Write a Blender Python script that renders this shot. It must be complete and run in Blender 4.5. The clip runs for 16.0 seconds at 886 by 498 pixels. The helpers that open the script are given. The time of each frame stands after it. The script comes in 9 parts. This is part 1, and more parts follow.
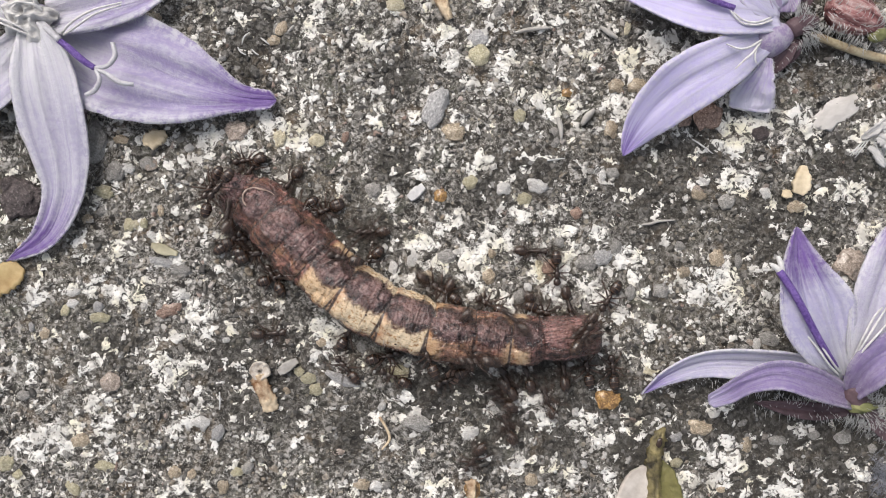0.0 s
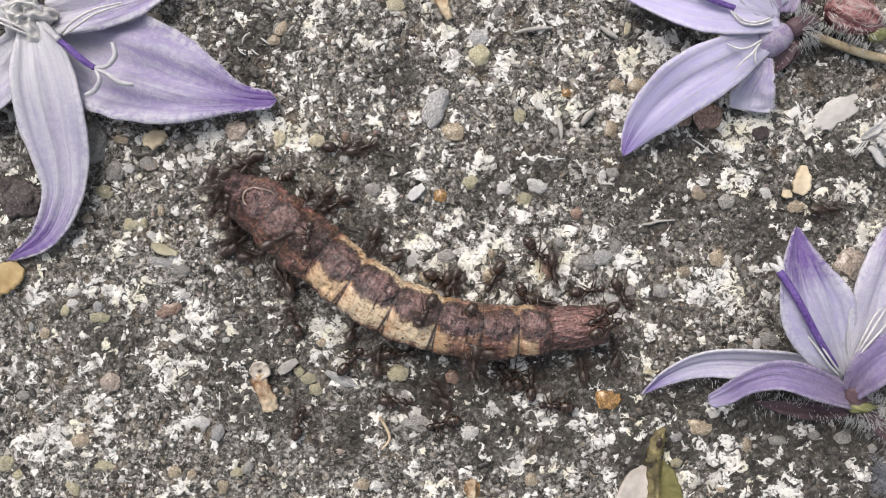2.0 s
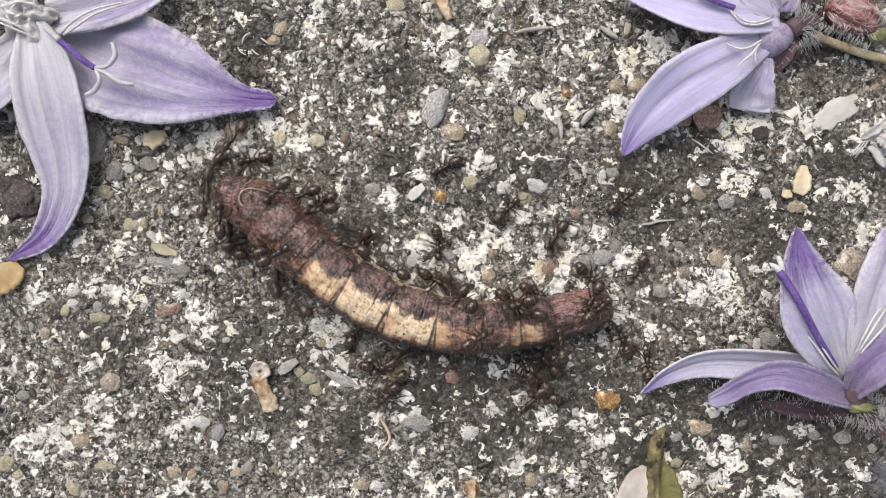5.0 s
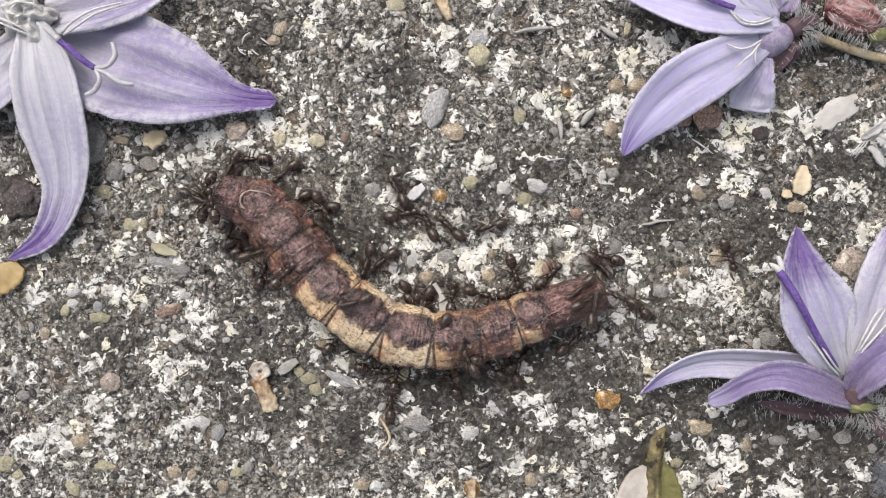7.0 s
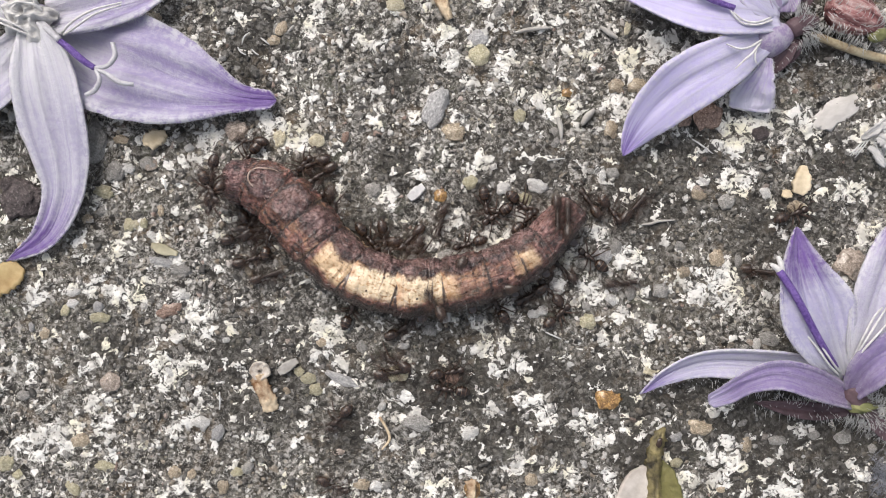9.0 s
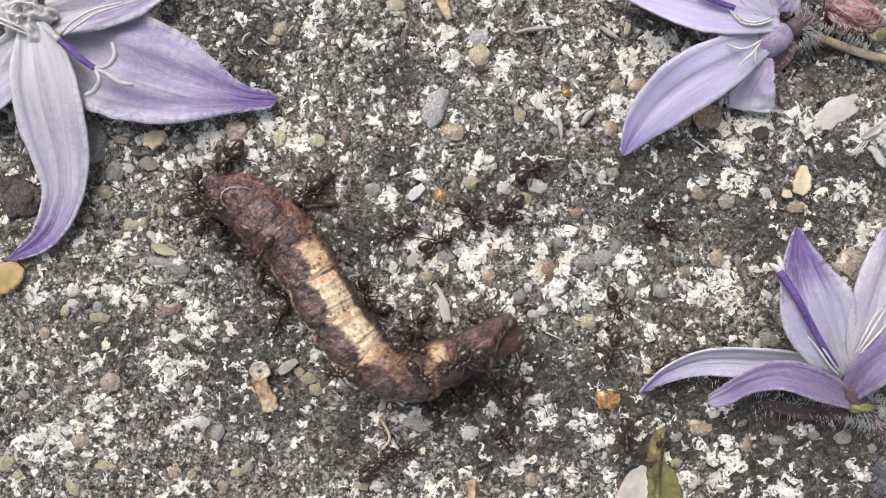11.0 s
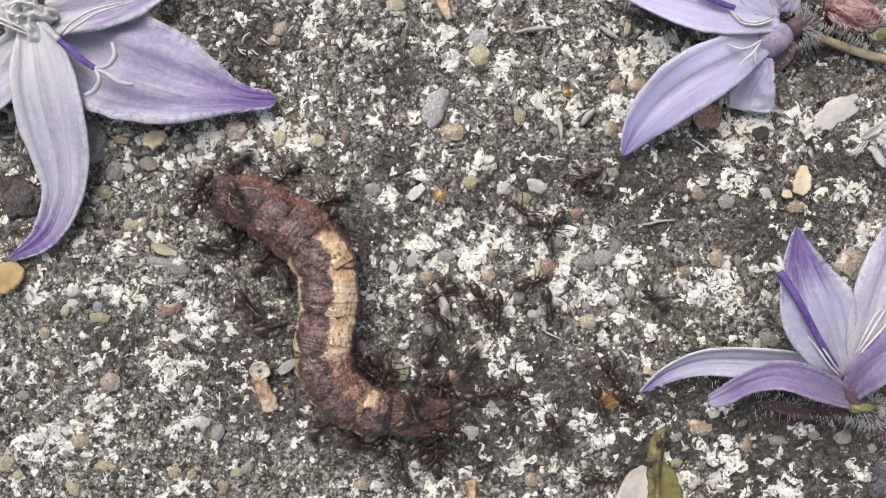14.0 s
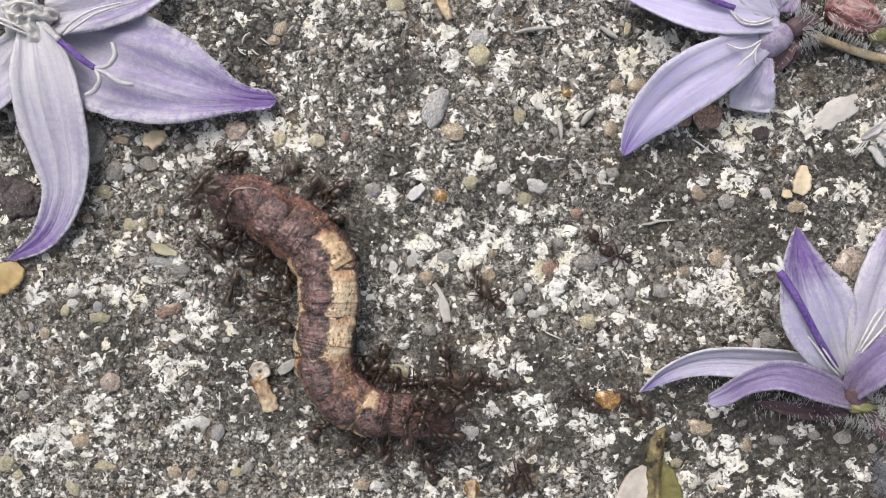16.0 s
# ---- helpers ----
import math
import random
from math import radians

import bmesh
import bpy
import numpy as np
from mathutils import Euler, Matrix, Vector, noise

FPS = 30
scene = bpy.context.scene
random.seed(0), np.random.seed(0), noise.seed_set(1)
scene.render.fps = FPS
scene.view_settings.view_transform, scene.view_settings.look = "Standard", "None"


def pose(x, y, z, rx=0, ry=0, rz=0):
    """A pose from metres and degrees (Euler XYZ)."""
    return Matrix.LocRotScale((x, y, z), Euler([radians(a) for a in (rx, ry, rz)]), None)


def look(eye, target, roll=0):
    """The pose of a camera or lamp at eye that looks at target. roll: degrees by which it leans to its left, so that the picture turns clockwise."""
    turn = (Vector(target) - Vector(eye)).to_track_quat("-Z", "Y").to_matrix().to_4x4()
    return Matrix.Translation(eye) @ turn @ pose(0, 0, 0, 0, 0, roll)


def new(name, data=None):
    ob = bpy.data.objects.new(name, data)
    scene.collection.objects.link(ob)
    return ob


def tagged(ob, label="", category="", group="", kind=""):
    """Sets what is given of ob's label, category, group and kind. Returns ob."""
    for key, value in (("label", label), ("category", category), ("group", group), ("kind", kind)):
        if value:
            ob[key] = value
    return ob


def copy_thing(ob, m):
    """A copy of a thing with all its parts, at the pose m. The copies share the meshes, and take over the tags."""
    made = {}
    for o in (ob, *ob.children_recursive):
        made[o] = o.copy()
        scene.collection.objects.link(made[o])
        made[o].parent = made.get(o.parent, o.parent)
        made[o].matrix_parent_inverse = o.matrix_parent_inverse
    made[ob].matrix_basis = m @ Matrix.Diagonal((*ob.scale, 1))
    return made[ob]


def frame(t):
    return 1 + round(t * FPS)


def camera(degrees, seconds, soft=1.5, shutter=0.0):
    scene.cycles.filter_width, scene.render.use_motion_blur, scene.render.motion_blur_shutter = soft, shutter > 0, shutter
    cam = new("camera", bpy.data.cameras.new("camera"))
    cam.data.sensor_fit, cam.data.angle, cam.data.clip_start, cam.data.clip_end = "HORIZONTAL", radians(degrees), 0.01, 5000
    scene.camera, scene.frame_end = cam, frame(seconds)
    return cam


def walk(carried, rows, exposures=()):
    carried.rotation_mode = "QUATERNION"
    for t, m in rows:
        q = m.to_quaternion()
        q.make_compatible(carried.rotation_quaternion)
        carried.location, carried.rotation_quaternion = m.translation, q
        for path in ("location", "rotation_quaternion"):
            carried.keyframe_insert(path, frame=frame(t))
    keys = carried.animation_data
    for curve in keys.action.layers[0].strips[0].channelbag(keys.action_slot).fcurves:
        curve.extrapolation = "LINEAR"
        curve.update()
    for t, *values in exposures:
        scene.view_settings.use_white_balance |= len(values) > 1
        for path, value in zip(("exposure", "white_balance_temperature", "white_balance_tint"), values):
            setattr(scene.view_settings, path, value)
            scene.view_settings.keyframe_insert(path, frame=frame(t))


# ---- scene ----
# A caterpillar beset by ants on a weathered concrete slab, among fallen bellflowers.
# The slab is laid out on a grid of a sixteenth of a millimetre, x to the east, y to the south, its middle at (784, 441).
G = 1 / 16000
MM = 0.001


def at(x, y, z=0.0):
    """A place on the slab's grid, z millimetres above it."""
    return Vector(((x - 784) * G, (441 - y) * G, z * MM))


# ---------------------------------------------------------------- camera
LENS = 50.0
HEIGHT = 0.049 / math.tan(radians(LENS / 2))
cam = camera(LENS, 16.0, soft=1.0, shutter=0.9)
walk(cam, [(0.0, pose(0, 0, HEIGHT)), (16.0, pose(0, 0, HEIGHT))],
     [(0.0, 0.505), (4.2, 0.505), (6.3, 0.555), (9.2, 0.555), (11.3, 0.525), (16.0, 0.50)])

# ---------------------------------------------------------------- light: a bright overcast day
world = bpy.data.worlds.new("overcast_sky")
scene.world = world
world.use_nodes = True
wn = world.node_tree
sky = wn.nodes.new("ShaderNodeTexSky")
sky.sky_type = "NISHITA"
sky.sun_disc = False
sky.sun_elevation = radians(52)
sky.sun_rotation = radians(-30)
sky.air_density, sky.dust_density, sky.ozone_density = 1.0, 4.0, 0.6
veil = wn.nodes.new("ShaderNodeHueSaturation")
veil.inputs["Saturation"].default_value = 0.45
wn.links.new(sky.outputs[0], veil.inputs["Color"])
wn.links.new(veil.outputs[0], wn.nodes["Background"].inputs["Color"])
wn.nodes["Background"].inputs["Strength"].default_value = 0.12

sun = new("sun", bpy.data.lights.new("sun", "SUN"))
sun.data.energy, sun.data.angle, sun.data.color = 1.5, radians(35), (1.0, 0.925, 0.86)
sun.matrix_world = look((-0.30, 0.52, 0.77), (0, 0, 0))


# ---------------------------------------------------------------- shader helpers
def material(name, rough=0.6, spec=0.5):
    m = bpy.data.materials.new(name)
    m.use_nodes = True
    b = m.node_tree.nodes["Principled BSDF"]
    b.inputs["Roughness"].default_value = rough
    b.inputs["Specular IOR Level"].default_value = spec
    return m, m.node_tree, b


def feed(nt, node, key, v):
    if isinstance(v, bpy.types.NodeSocket):
        nt.links.new(v, node.inputs[key])
    elif isinstance(v, tuple) and len(v) == 3 and node.inputs[key].type == "RGBA":
        node.inputs[key].default_value = (*v, 1)
    else:
        node.inputs[key].default_value = v


def coords(nt, kind="Object"):
    return nt.nodes.new("ShaderNodeTexCoord").outputs[kind]


def stretch(nt, vec, sx, sy, sz, loc=(0, 0, 0)):
    n = nt.nodes.new("ShaderNodeMapping")
    n.inputs["Scale"].default_value = (sx, sy, sz)
    n.inputs["Location"].default_value = loc
    nt.links.new(vec, n.inputs["Vector"])
    return n.outputs[0]


def grain(nt, vec, scale, detail=4, rough=0.6, twist=0.0):
    n = nt.nodes.new("ShaderNodeTexNoise")
    nt.links.new(vec, n.inputs["Vector"])
    for key, v in (("Scale", scale), ("Detail", detail), ("Roughness", rough), ("Distortion", twist)):
        feed(nt, n, key, v)
    return n.outputs["Fac"]


def cells(nt, vec, scale, feature="F1"):
    n = nt.nodes.new("ShaderNodeTexVoronoi")
    n.feature = feature
    nt.links.new(vec, n.inputs["Vector"])
    n.inputs["Scale"].default_value = scale
    return n


def ramp(nt, fac, stops):
    n = nt.nodes.new("ShaderNodeValToRGB")
    els = n.color_ramp.elements
    while len(els) < len(stops):
        els.new(0.5)
    for e, (p, c) in zip(els, stops):
        e.position = p
        e.color = (c, c, c, 1) if isinstance(c, (int, float)) else (*c, 1)
    nt.links.new(fac, n.inputs[0])
    return n.outputs[0]


def mix(nt, fac, a, b, mode="MIX"):
    n = nt.nodes.new("ShaderNodeMix")
    n.data_type, n.blend_type = "RGBA", mode
    feed(nt, n, 0, fac)
    feed(nt, n, 6, a)
    feed(nt, n, 7, b)
    return n.outputs[2]


def calc(nt, op, a, b=0.0, clamp=False):
    n = nt.nodes.new("ShaderNodeMath")
    n.operation, n.use_clamp = op, clamp
    feed(nt, n, 0, a)
    feed(nt, n, 1, b)
    return n.outputs[0]


def relief(nt, bsdf, height, dist, strength=1.0, coat=False):
    n = nt.nodes.new("ShaderNodeBump")
    n.inputs["Distance"].default_value = dist
    feed(nt, n, "Strength", strength)
    nt.links.new(height, n.inputs["Height"])
    nt.links.new(n.outputs[0], bsdf.inputs["Normal"])
    if coat:
        nt.links.new(n.outputs[0], bsdf.inputs["Coat Normal"])


def attribute(nt, name):
    n = nt.nodes.new("ShaderNodeAttribute")
    n.attribute_name = name
    return n.outputs["Fac"]


# ---------------------------------------------------------------- materials
def crust_cover(nt, v, fine):
    """Crusty pale lichen and lime bloom with ragged edges and small holes: how much of it there is, and its colour."""
    edge = grain(nt, v, 760, 4, 0.64, 0.7)
    cover = calc(nt, "ADD", attribute(nt, "lichen"), calc(nt, "MULTIPLY", calc(nt, "SUBTRACT", edge, 0.5), 4.2))
    crust = ramp(nt, cover, [(0.545, 0.0), (0.575, 0.85), (0.63, 1.0)])
    tint = ramp(nt, grain(nt, v, 260, 3, 0.5), [(0.35, (0.71, 0.70, 0.67)), (0.52, (0.785, 0.765, 0.715)), (0.66, (0.73, 0.695, 0.56))])
    tint = mix(nt, ramp(nt, grain(nt, v, 420, 3, 0.6, 0.5), [(0.40, 0.65), (0.48, 0.0)]), tint, (0.44, 0.42, 0.385))
    tint = mix(nt, ramp(nt, fine, [(0.37, 0.9), (0.44, 0.0)]), tint, (0.20, 0.185, 0.165))
    return crust, tint


def specks(nt, v, c):
    """Bright and black mineral specks strewn over a colour."""
    ragged = calc(nt, "MULTIPLY", calc(nt, "SUBTRACT", grain(nt, v, 1900, 2, 0.6), 0.5), 0.9)
    for scale, shift, low, hue in ((760, 5.3, 0.76, (0.80, 0.785, 0.75)), (1250, 8.7, 0.80, (0.70, 0.685, 0.65)), (800, 11.9, 0.66, (0.024, 0.022, 0.019))):
        vor = cells(nt, stretch(nt, v, 1, 1, 1, (shift, shift * 0.7, 0)), scale)
        chosen = calc(nt, "GREATER_THAN", vor.outputs["Color"], low)
        dot = ramp(nt, calc(nt, "ADD", vor.outputs["Distance"], ragged), [(0.20, 1.0), (0.30, 0.0)])
        c = mix(nt, calc(nt, "MULTIPLY", chosen, dot), c, hue)
    return c


def concrete_material():
    m, nt, b = material("weathered_concrete", 0.88, 0.3)
    v = coords(nt)
    fine = grain(nt, v, 2000, 3, 0.60, 0.5)
    mid = grain(nt, v, 800, 3, 0.60, 0.6)
    broad = grain(nt, v, 55, 3, 0.5)
    paste = ramp(nt, calc(nt, "ADD", calc(nt, "MULTIPLY", fine, 0.6), calc(nt, "MULTIPLY", mid, 0.4)),
                 [(0.39, (0.022, 0.020, 0.017)), (0.46, (0.050, 0.046, 0.040)), (0.53, (0.155, 0.146, 0.130)), (0.60, (0.50, 0.48, 0.45))])
    # pale curling traces of lime
    curl = calc(nt, "ABSOLUTE", calc(nt, "SUBTRACT", grain(nt, v, 1250, 2, 0.55, 1.5), 0.5))
    paste = mix(nt, ramp(nt, curl, [(0.008, 0.80), (0.030, 0.0)]), paste, (0.46, 0.44, 0.41))
    paste = mix(nt, ramp(nt, broad, [(0.42, 0.0), (0.64, 0.45)]), paste, (0.105, 0.092, 0.070), "MIX")
    stain = grain(nt, stretch(nt, v, 1, 1, 1, (0.3, 0.7, 0)), 240, 4, 0.6, 0.8)
    paste = mix(nt, ramp(nt, stain, [(0.55, 0.0), (0.70, 0.55)]), paste, (0.15, 0.10, 0.055))
    paste = mix(nt, ramp(nt, stain, [(0.30, 0.45), (0.43, 0.0)]), paste, (0.085, 0.095, 0.065))
    # sand grains bedded in the paste
    for scale, shift, cut in ((900, 0.0, 0.40), (1500, 3.1, 0.44)):
        vor = cells(nt, stretch(nt, v, 1, 1, 1, (shift, shift, 0)), scale)
        hue = ramp(nt, vor.outputs["Color"], [(0.0, (0.03, 0.03, 0.03)), (0.30, (0.10, 0.095, 0.088)), (0.48, (0.26, 0.245, 0.22)),
                                              (0.68, (0.36, 0.32, 0.25)), (0.85, (0.66, 0.64, 0.60))])
        dot = calc(nt, "LESS_THAN", calc(nt, "ADD", vor.outputs["Distance"], calc(nt, "MULTIPLY", fine, 0.35)), cut)
        paste = mix(nt, calc(nt, "MULTIPLY", dot, 0.8), paste, hue)
    crust, tint = crust_cover(nt, v, fine)
    paste = specks(nt, v, paste)
    # pores: sunk in the relief, their inner shade put into the colour too
    pores = grain(nt, stretch(nt, v, 1, 1, 1, (0.9, 0.2, 0)), 850, 4, 0.62, 0.7)
    pit = ramp(nt, pores, [(0.36, 0.9), (0.43, 0.0)])
    paste = mix(nt, calc(nt, "MULTIPLY", attribute(nt, "shade_grime"), 0.75), paste, (0.034, 0.031, 0.027))
    b_col = mix(nt, pit, mix(nt, crust, paste, tint), (0.030, 0.027, 0.024))
    nt.links.new(b_col, b.inputs["Base Color"])
    height = calc(nt, "SUBTRACT", calc(nt, "ADD", calc(nt, "MULTIPLY", fine, 0.9), calc(nt, "MULTIPLY", crust, 0.22)), calc(nt, "MULTIPLY", pit, 0.35))
    relief(nt, b, height, 0.00045, 1.0)
    return m


def stone_material(name, dark, light, rough=0.42, wet=0.0):
    m, nt, b = material(name, rough, 0.5)
    b.inputs["Coat Weight"].default_value, b.inputs["Coat Roughness"].default_value = wet, 0.10
    v = coords(nt)
    rnd = nt.nodes.new("ShaderNodeObjectInfo").outputs["Random"]
    g = nt.nodes.new("ShaderNodeMapping")
    nt.links.new(v, g.inputs["Vector"])
    comb = nt.nodes.new("ShaderNodeCombineXYZ")
    nt.links.new(rnd, comb.inputs[0])
    nt.links.new(comb.outputs[0], g.inputs["Location"])
    n1 = grain(nt, g.outputs[0], 2.2, 4, 0.6, 0.5)
    n2 = grain(nt, g.outputs[0], 7, 4, 0.66, 0.4)
    c = ramp(nt, n1, [(0.36, dark), (0.66, light)])
    c = mix(nt, ramp(nt, n2, [(0.36, 0.7), (0.46, 0.0)]), c, tuple(0.5 * x for x in dark))
    c = mix(nt, ramp(nt, n2, [(0.54, 0.0), (0.66, 0.8)]), c, tuple(min(1.0, 1.5 * x + 0.06) for x in light))
    c = mix(nt, 1.0, c, ramp(nt, rnd, [(0.0, 0.85), (1.0, 1.2)]), "MULTIPLY")
    nt.links.new(c, b.inputs["Base Color"])
    relief(nt, b, n2, 0.00025, 0.9)
    return m


def gravel_material():
    m, nt, b = material("fine_aggregate", 0.48, 0.5)
    geo = nt.nodes.new("ShaderNodeNewGeometry")
    hue = ramp(nt, geo.outputs["Random Per Island"],
               [(0.0, (0.030, 0.028, 0.026)), (0.30, (0.065, 0.060, 0.054)), (0.50, (0.13, 0.122, 0.110)), (0.66, (0.22, 0.205, 0.185)),
                (0.74, (0.25, 0.20, 0.14)), (0.82, (0.42, 0.40, 0.37)), (0.92, (0.74, 0.72, 0.68)), (0.98, (0.26, 0.18, 0.145))])
    n = grain(nt, coords(nt), 2200, 3, 0.62)
    c = mix(nt, ramp(nt, n, [(0.36, 0.7), (0.47, 0.0)]), hue, (0.055, 0.050, 0.045))
    c = mix(nt, ramp(nt, n, [(0.55, 0.0), (0.66, 0.45)]), c, (0.46, 0.44, 0.41))
    c = mix(nt, calc(nt, "MULTIPLY", attribute(nt, "shade_grime"), 0.65), c, (0.045, 0.041, 0.036))
    c = specks(nt, coords(nt), c)
    crust, tint = crust_cover(nt, coords(nt), n)
    nt.links.new(mix(nt, crust, c, tint), b.inputs["Base Color"])
    relief(nt, b, calc(nt, "ADD", n, calc(nt, "MULTIPLY", crust, 0.3)), 0.00035, 1.0)
    return m


def petal_material(name, base, mid, tip, turn=0.72, frosty=1.0, crisp=1.0):
    """Colours run from the throat to the point of the petal; veins run along it."""
    m, nt, b = material(name, 0.52, 0.35)
    uv = coords(nt, "UV")
    sep = nt.nodes.new("ShaderNodeSeparateXYZ")
    nt.links.new(uv, sep.inputs[0])
    streak = grain(nt, stretch(nt, uv, 16, 1.3, 1), 1.0, 4, 0.6, 0.25)
    fibre = grain(nt, stretch(nt, uv, 9, 2.6, 1), 1.0, 3, 0.55, 0.8)
    mottle = grain(nt, coords(nt), 1500, 4, 0.72)
    along = calc(nt, "ADD", sep.outputs[1], calc(nt, "MULTIPLY", calc(nt, "SUBTRACT", streak, 0.5), 0.6))
    c = ramp(nt, along, [(0.05, base), (turn * 0.55, mid), (turn * 0.95, mid), (min(turn + 0.17, 0.99), tip)])
    frost = calc(nt, "ADD", calc(nt, "MULTIPLY", fibre, 0.5), calc(nt, "MULTIPLY", mottle, 0.5))
    frost = calc(nt, "MULTIPLY", ramp(nt, frost, [(0.43, 0.0), (0.62, 0.7 * frosty)]), ramp(nt, sep.outputs[1], [(0.60, 1.0), (0.92, 0.15)]))
    c = mix(nt, frost, c, (0.48, 0.475, 0.51))
    rim = calc(nt, "ABSOLUTE", calc(nt, "SUBTRACT", sep.outputs[0], 0.5))
    c = mix(nt, calc(nt, "MULTIPLY", ramp(nt, rim, [(0.36, 0.0), (0.50, 0.9 * frosty)]), ramp(nt, mottle, [(0.42, 0.05), (0.56, 1.0)])), c, (0.56, 0.55, 0.58))
    wave = nt.nodes.new("ShaderNodeTexWave")
    wave.wave_profile = "SIN"
    nt.links.new(uv, wave.inputs["Vector"])
    for key, val in (("Scale", 1.1), ("Distortion", 1.6), ("Detail", 2.0), ("Detail Scale", 1.2)):
        wave.inputs[key].default_value = val
    vein = calc(nt, "MULTIPLY", ramp(nt, wave.outputs["Fac"], [(0.01, 0.24), (0.10, 0.0)]), ramp(nt, streak, [(0.42, 1.0), (0.58, 0.25)]))
    c = mix(nt, vein, c, (0.19, 0.175, 0.24))
    nt.links.new(c, b.inputs["Base Color"])
    b.inputs["Subsurface Weight"].default_value = 0.12
    b.inputs["Subsurface Radius"].default_value = (0.0008, 0.0006, 0.001)
    b.inputs["Sheen Weight"].default_value = 0.15
    relief(nt, b, calc(nt, "ADD", calc(nt, "MULTIPLY", wave.outputs["Fac"], 0.4), calc(nt, "ADD", calc(nt, "MULTIPLY", fibre, 0.9), calc(nt, "MULTIPLY", mottle, 0.75))), 0.00021 * crisp, 1.0)
    return m


def plain_material(name, a, c2, scale=900, rough=0.6, bump=0.0001, spec=0.4):
    m, nt, b = material(name, rough, spec)
    n = grain(nt, coords(nt), scale, 5, 0.65)
    n2 = grain(nt, coords(nt), scale * 0.2, 3, 0.5)
    nt.links.new(ramp(nt, calc(nt, "ADD", calc(nt, "MULTIPLY", n, 0.6), calc(nt, "MULTIPLY", n2, 0.4)), [(0.38, a), (0.62, c2)]), b.inputs["Base Color"])
    relief(nt, b, n, bump, 0.8)
    return m


def skin_material(name, bands, dorsal, flank, creamy=(0.74, 0.56, 0.31), lined=0.0, saddle=1.0, ember=0.0, lap_front=0.24, lap_rear=0.24):
    """Caterpillar skin. The map's x runs along the body in millimetres, its y round it: 0.5 is the back, 0 and 1 the belly.
    bands: how far along the piece, from its front joint (0) to its rear one (1), the pale side stripe shows."""
    dorsal, flank = tuple(0.92 * x for x in (1.15 * dorsal[0], *dorsal[1:])), (1.12 * flank[0], *flank[1:])
    m, nt, b = material(name, 0.5, 0.5)
    uv = coords(nt, "UV")
    sep = nt.nodes.new("ShaderNodeSeparateXYZ")
    nt.links.new(uv, sep.inputs[0])
    own = nt.nodes.new("ShaderNodeSeparateXYZ")
    nt.links.new(coords(nt, "Generated"), own.inputs[0])
    body = stretch(nt, uv, 1.0, 20.0, 1)
    blot = grain(nt, body, 0.45, 4, 0.6, 0.5)
    mottle = grain(nt, body, 0.85, 3, 0.55, 0.9)
    fleck = grain(nt, body, 3.0, 4, 0.62, 0.4)
    streaks = grain(nt, stretch(nt, uv, 0.75, 46.0, 1), 1.0, 4, 0.66, 0.5)
    creases = grain(nt, stretch(nt, uv, 3.4, 5.5, 1), 1.0, 4, 0.62, 0.9)
    wobble = calc(nt, "SUBTRACT", mottle, 0.5)
    along = calc(nt, "SUBTRACT", calc(nt, "MULTIPLY", own.outputs[0], 1 + lap_front + lap_rear), lap_front)
    p = calc(nt, "ADD", along, calc(nt, "MULTIPLY", wobble, 0.10))
    off = calc(nt, "ABSOLUTE", calc(nt, "SUBTRACT", calc(nt, "MULTIPLY", along, 2.0), 1.0))
    away = calc(nt, "ABSOLUTE", calc(nt, "SUBTRACT", sep.outputs[1], 0.5))
    away = calc(nt, "ADD", away, calc(nt, "MULTIPLY", calc(nt, "SUBTRACT", blot, 0.5), 0.07))
    away = calc(nt, "ADD", away, calc(nt, "MULTIPLY", calc(nt, "SUBTRACT", fleck, 0.5), 0.035))
    edge = calc(nt, "ADD", away, calc(nt, "MULTIPLY", calc(nt, "POWER", off, 3.0), 0.055))
    edge = calc(nt, "ADD", edge, calc(nt, "MULTIPLY", wobble, 0.06))
    swell = grain(nt, body, 0.8, 2, 0.5, 0.9)
    both = calc(nt, "ADD", calc(nt, "MULTIPLY", mottle, 0.72), calc(nt, "MULTIPLY", fleck, 0.28))
    both = calc(nt, "ADD", calc(nt, "MULTIPLY", streaks, lined), calc(nt, "MULTIPLY", both, 1.0 - lined))
    lilac_sheen = tuple(min(1, 2.0 * x + e) for x, e in zip(dorsal, (0.096, 0.068, 0.062)))
    # each back plate is palest in its middle, a sheen put into the colour, and nearly black along its border
    rise = calc(nt, "ADD", calc(nt, "POWER", off, 2.5), calc(nt, "POWER", calc(nt, "DIVIDE", edge, 0.098 * saddle), 2.0))
    both = calc(nt, "SUBTRACT", calc(nt, "ADD", both, 0.055), calc(nt, "MULTIPLY", rise, 0.080))
    back = ramp(nt, both, [(0.37, tuple(0.12 * x for x in dorsal)), (0.44, tuple(0.6 * x for x in dorsal)), (0.52, tuple(1.4 * x for x in dorsal)), (0.60, lilac_sheen)])
    back = mix(nt, ramp(nt, calc(nt, "ADD", calc(nt, "MULTIPLY", blot, 0.6), calc(nt, "MULTIPLY", streaks, 0.4)), [(0.50, 0.0), (0.62, 0.36)]), back, (0.145, 0.065, 0.042))
    side = ramp(nt, calc(nt, "ADD", calc(nt, "MULTIPLY", mottle, 0.5), calc(nt, "MULTIPLY", streaks, 0.5)),
                [(0.39, tuple(0.12 * x for x in flank)), (0.45, tuple(0.7 * x for x in flank)), (0.54, tuple(min(1, 1.8 * x) for x in flank)), (0.64, tuple(min(1, 3.4 * x + 0.03) for x in flank))])
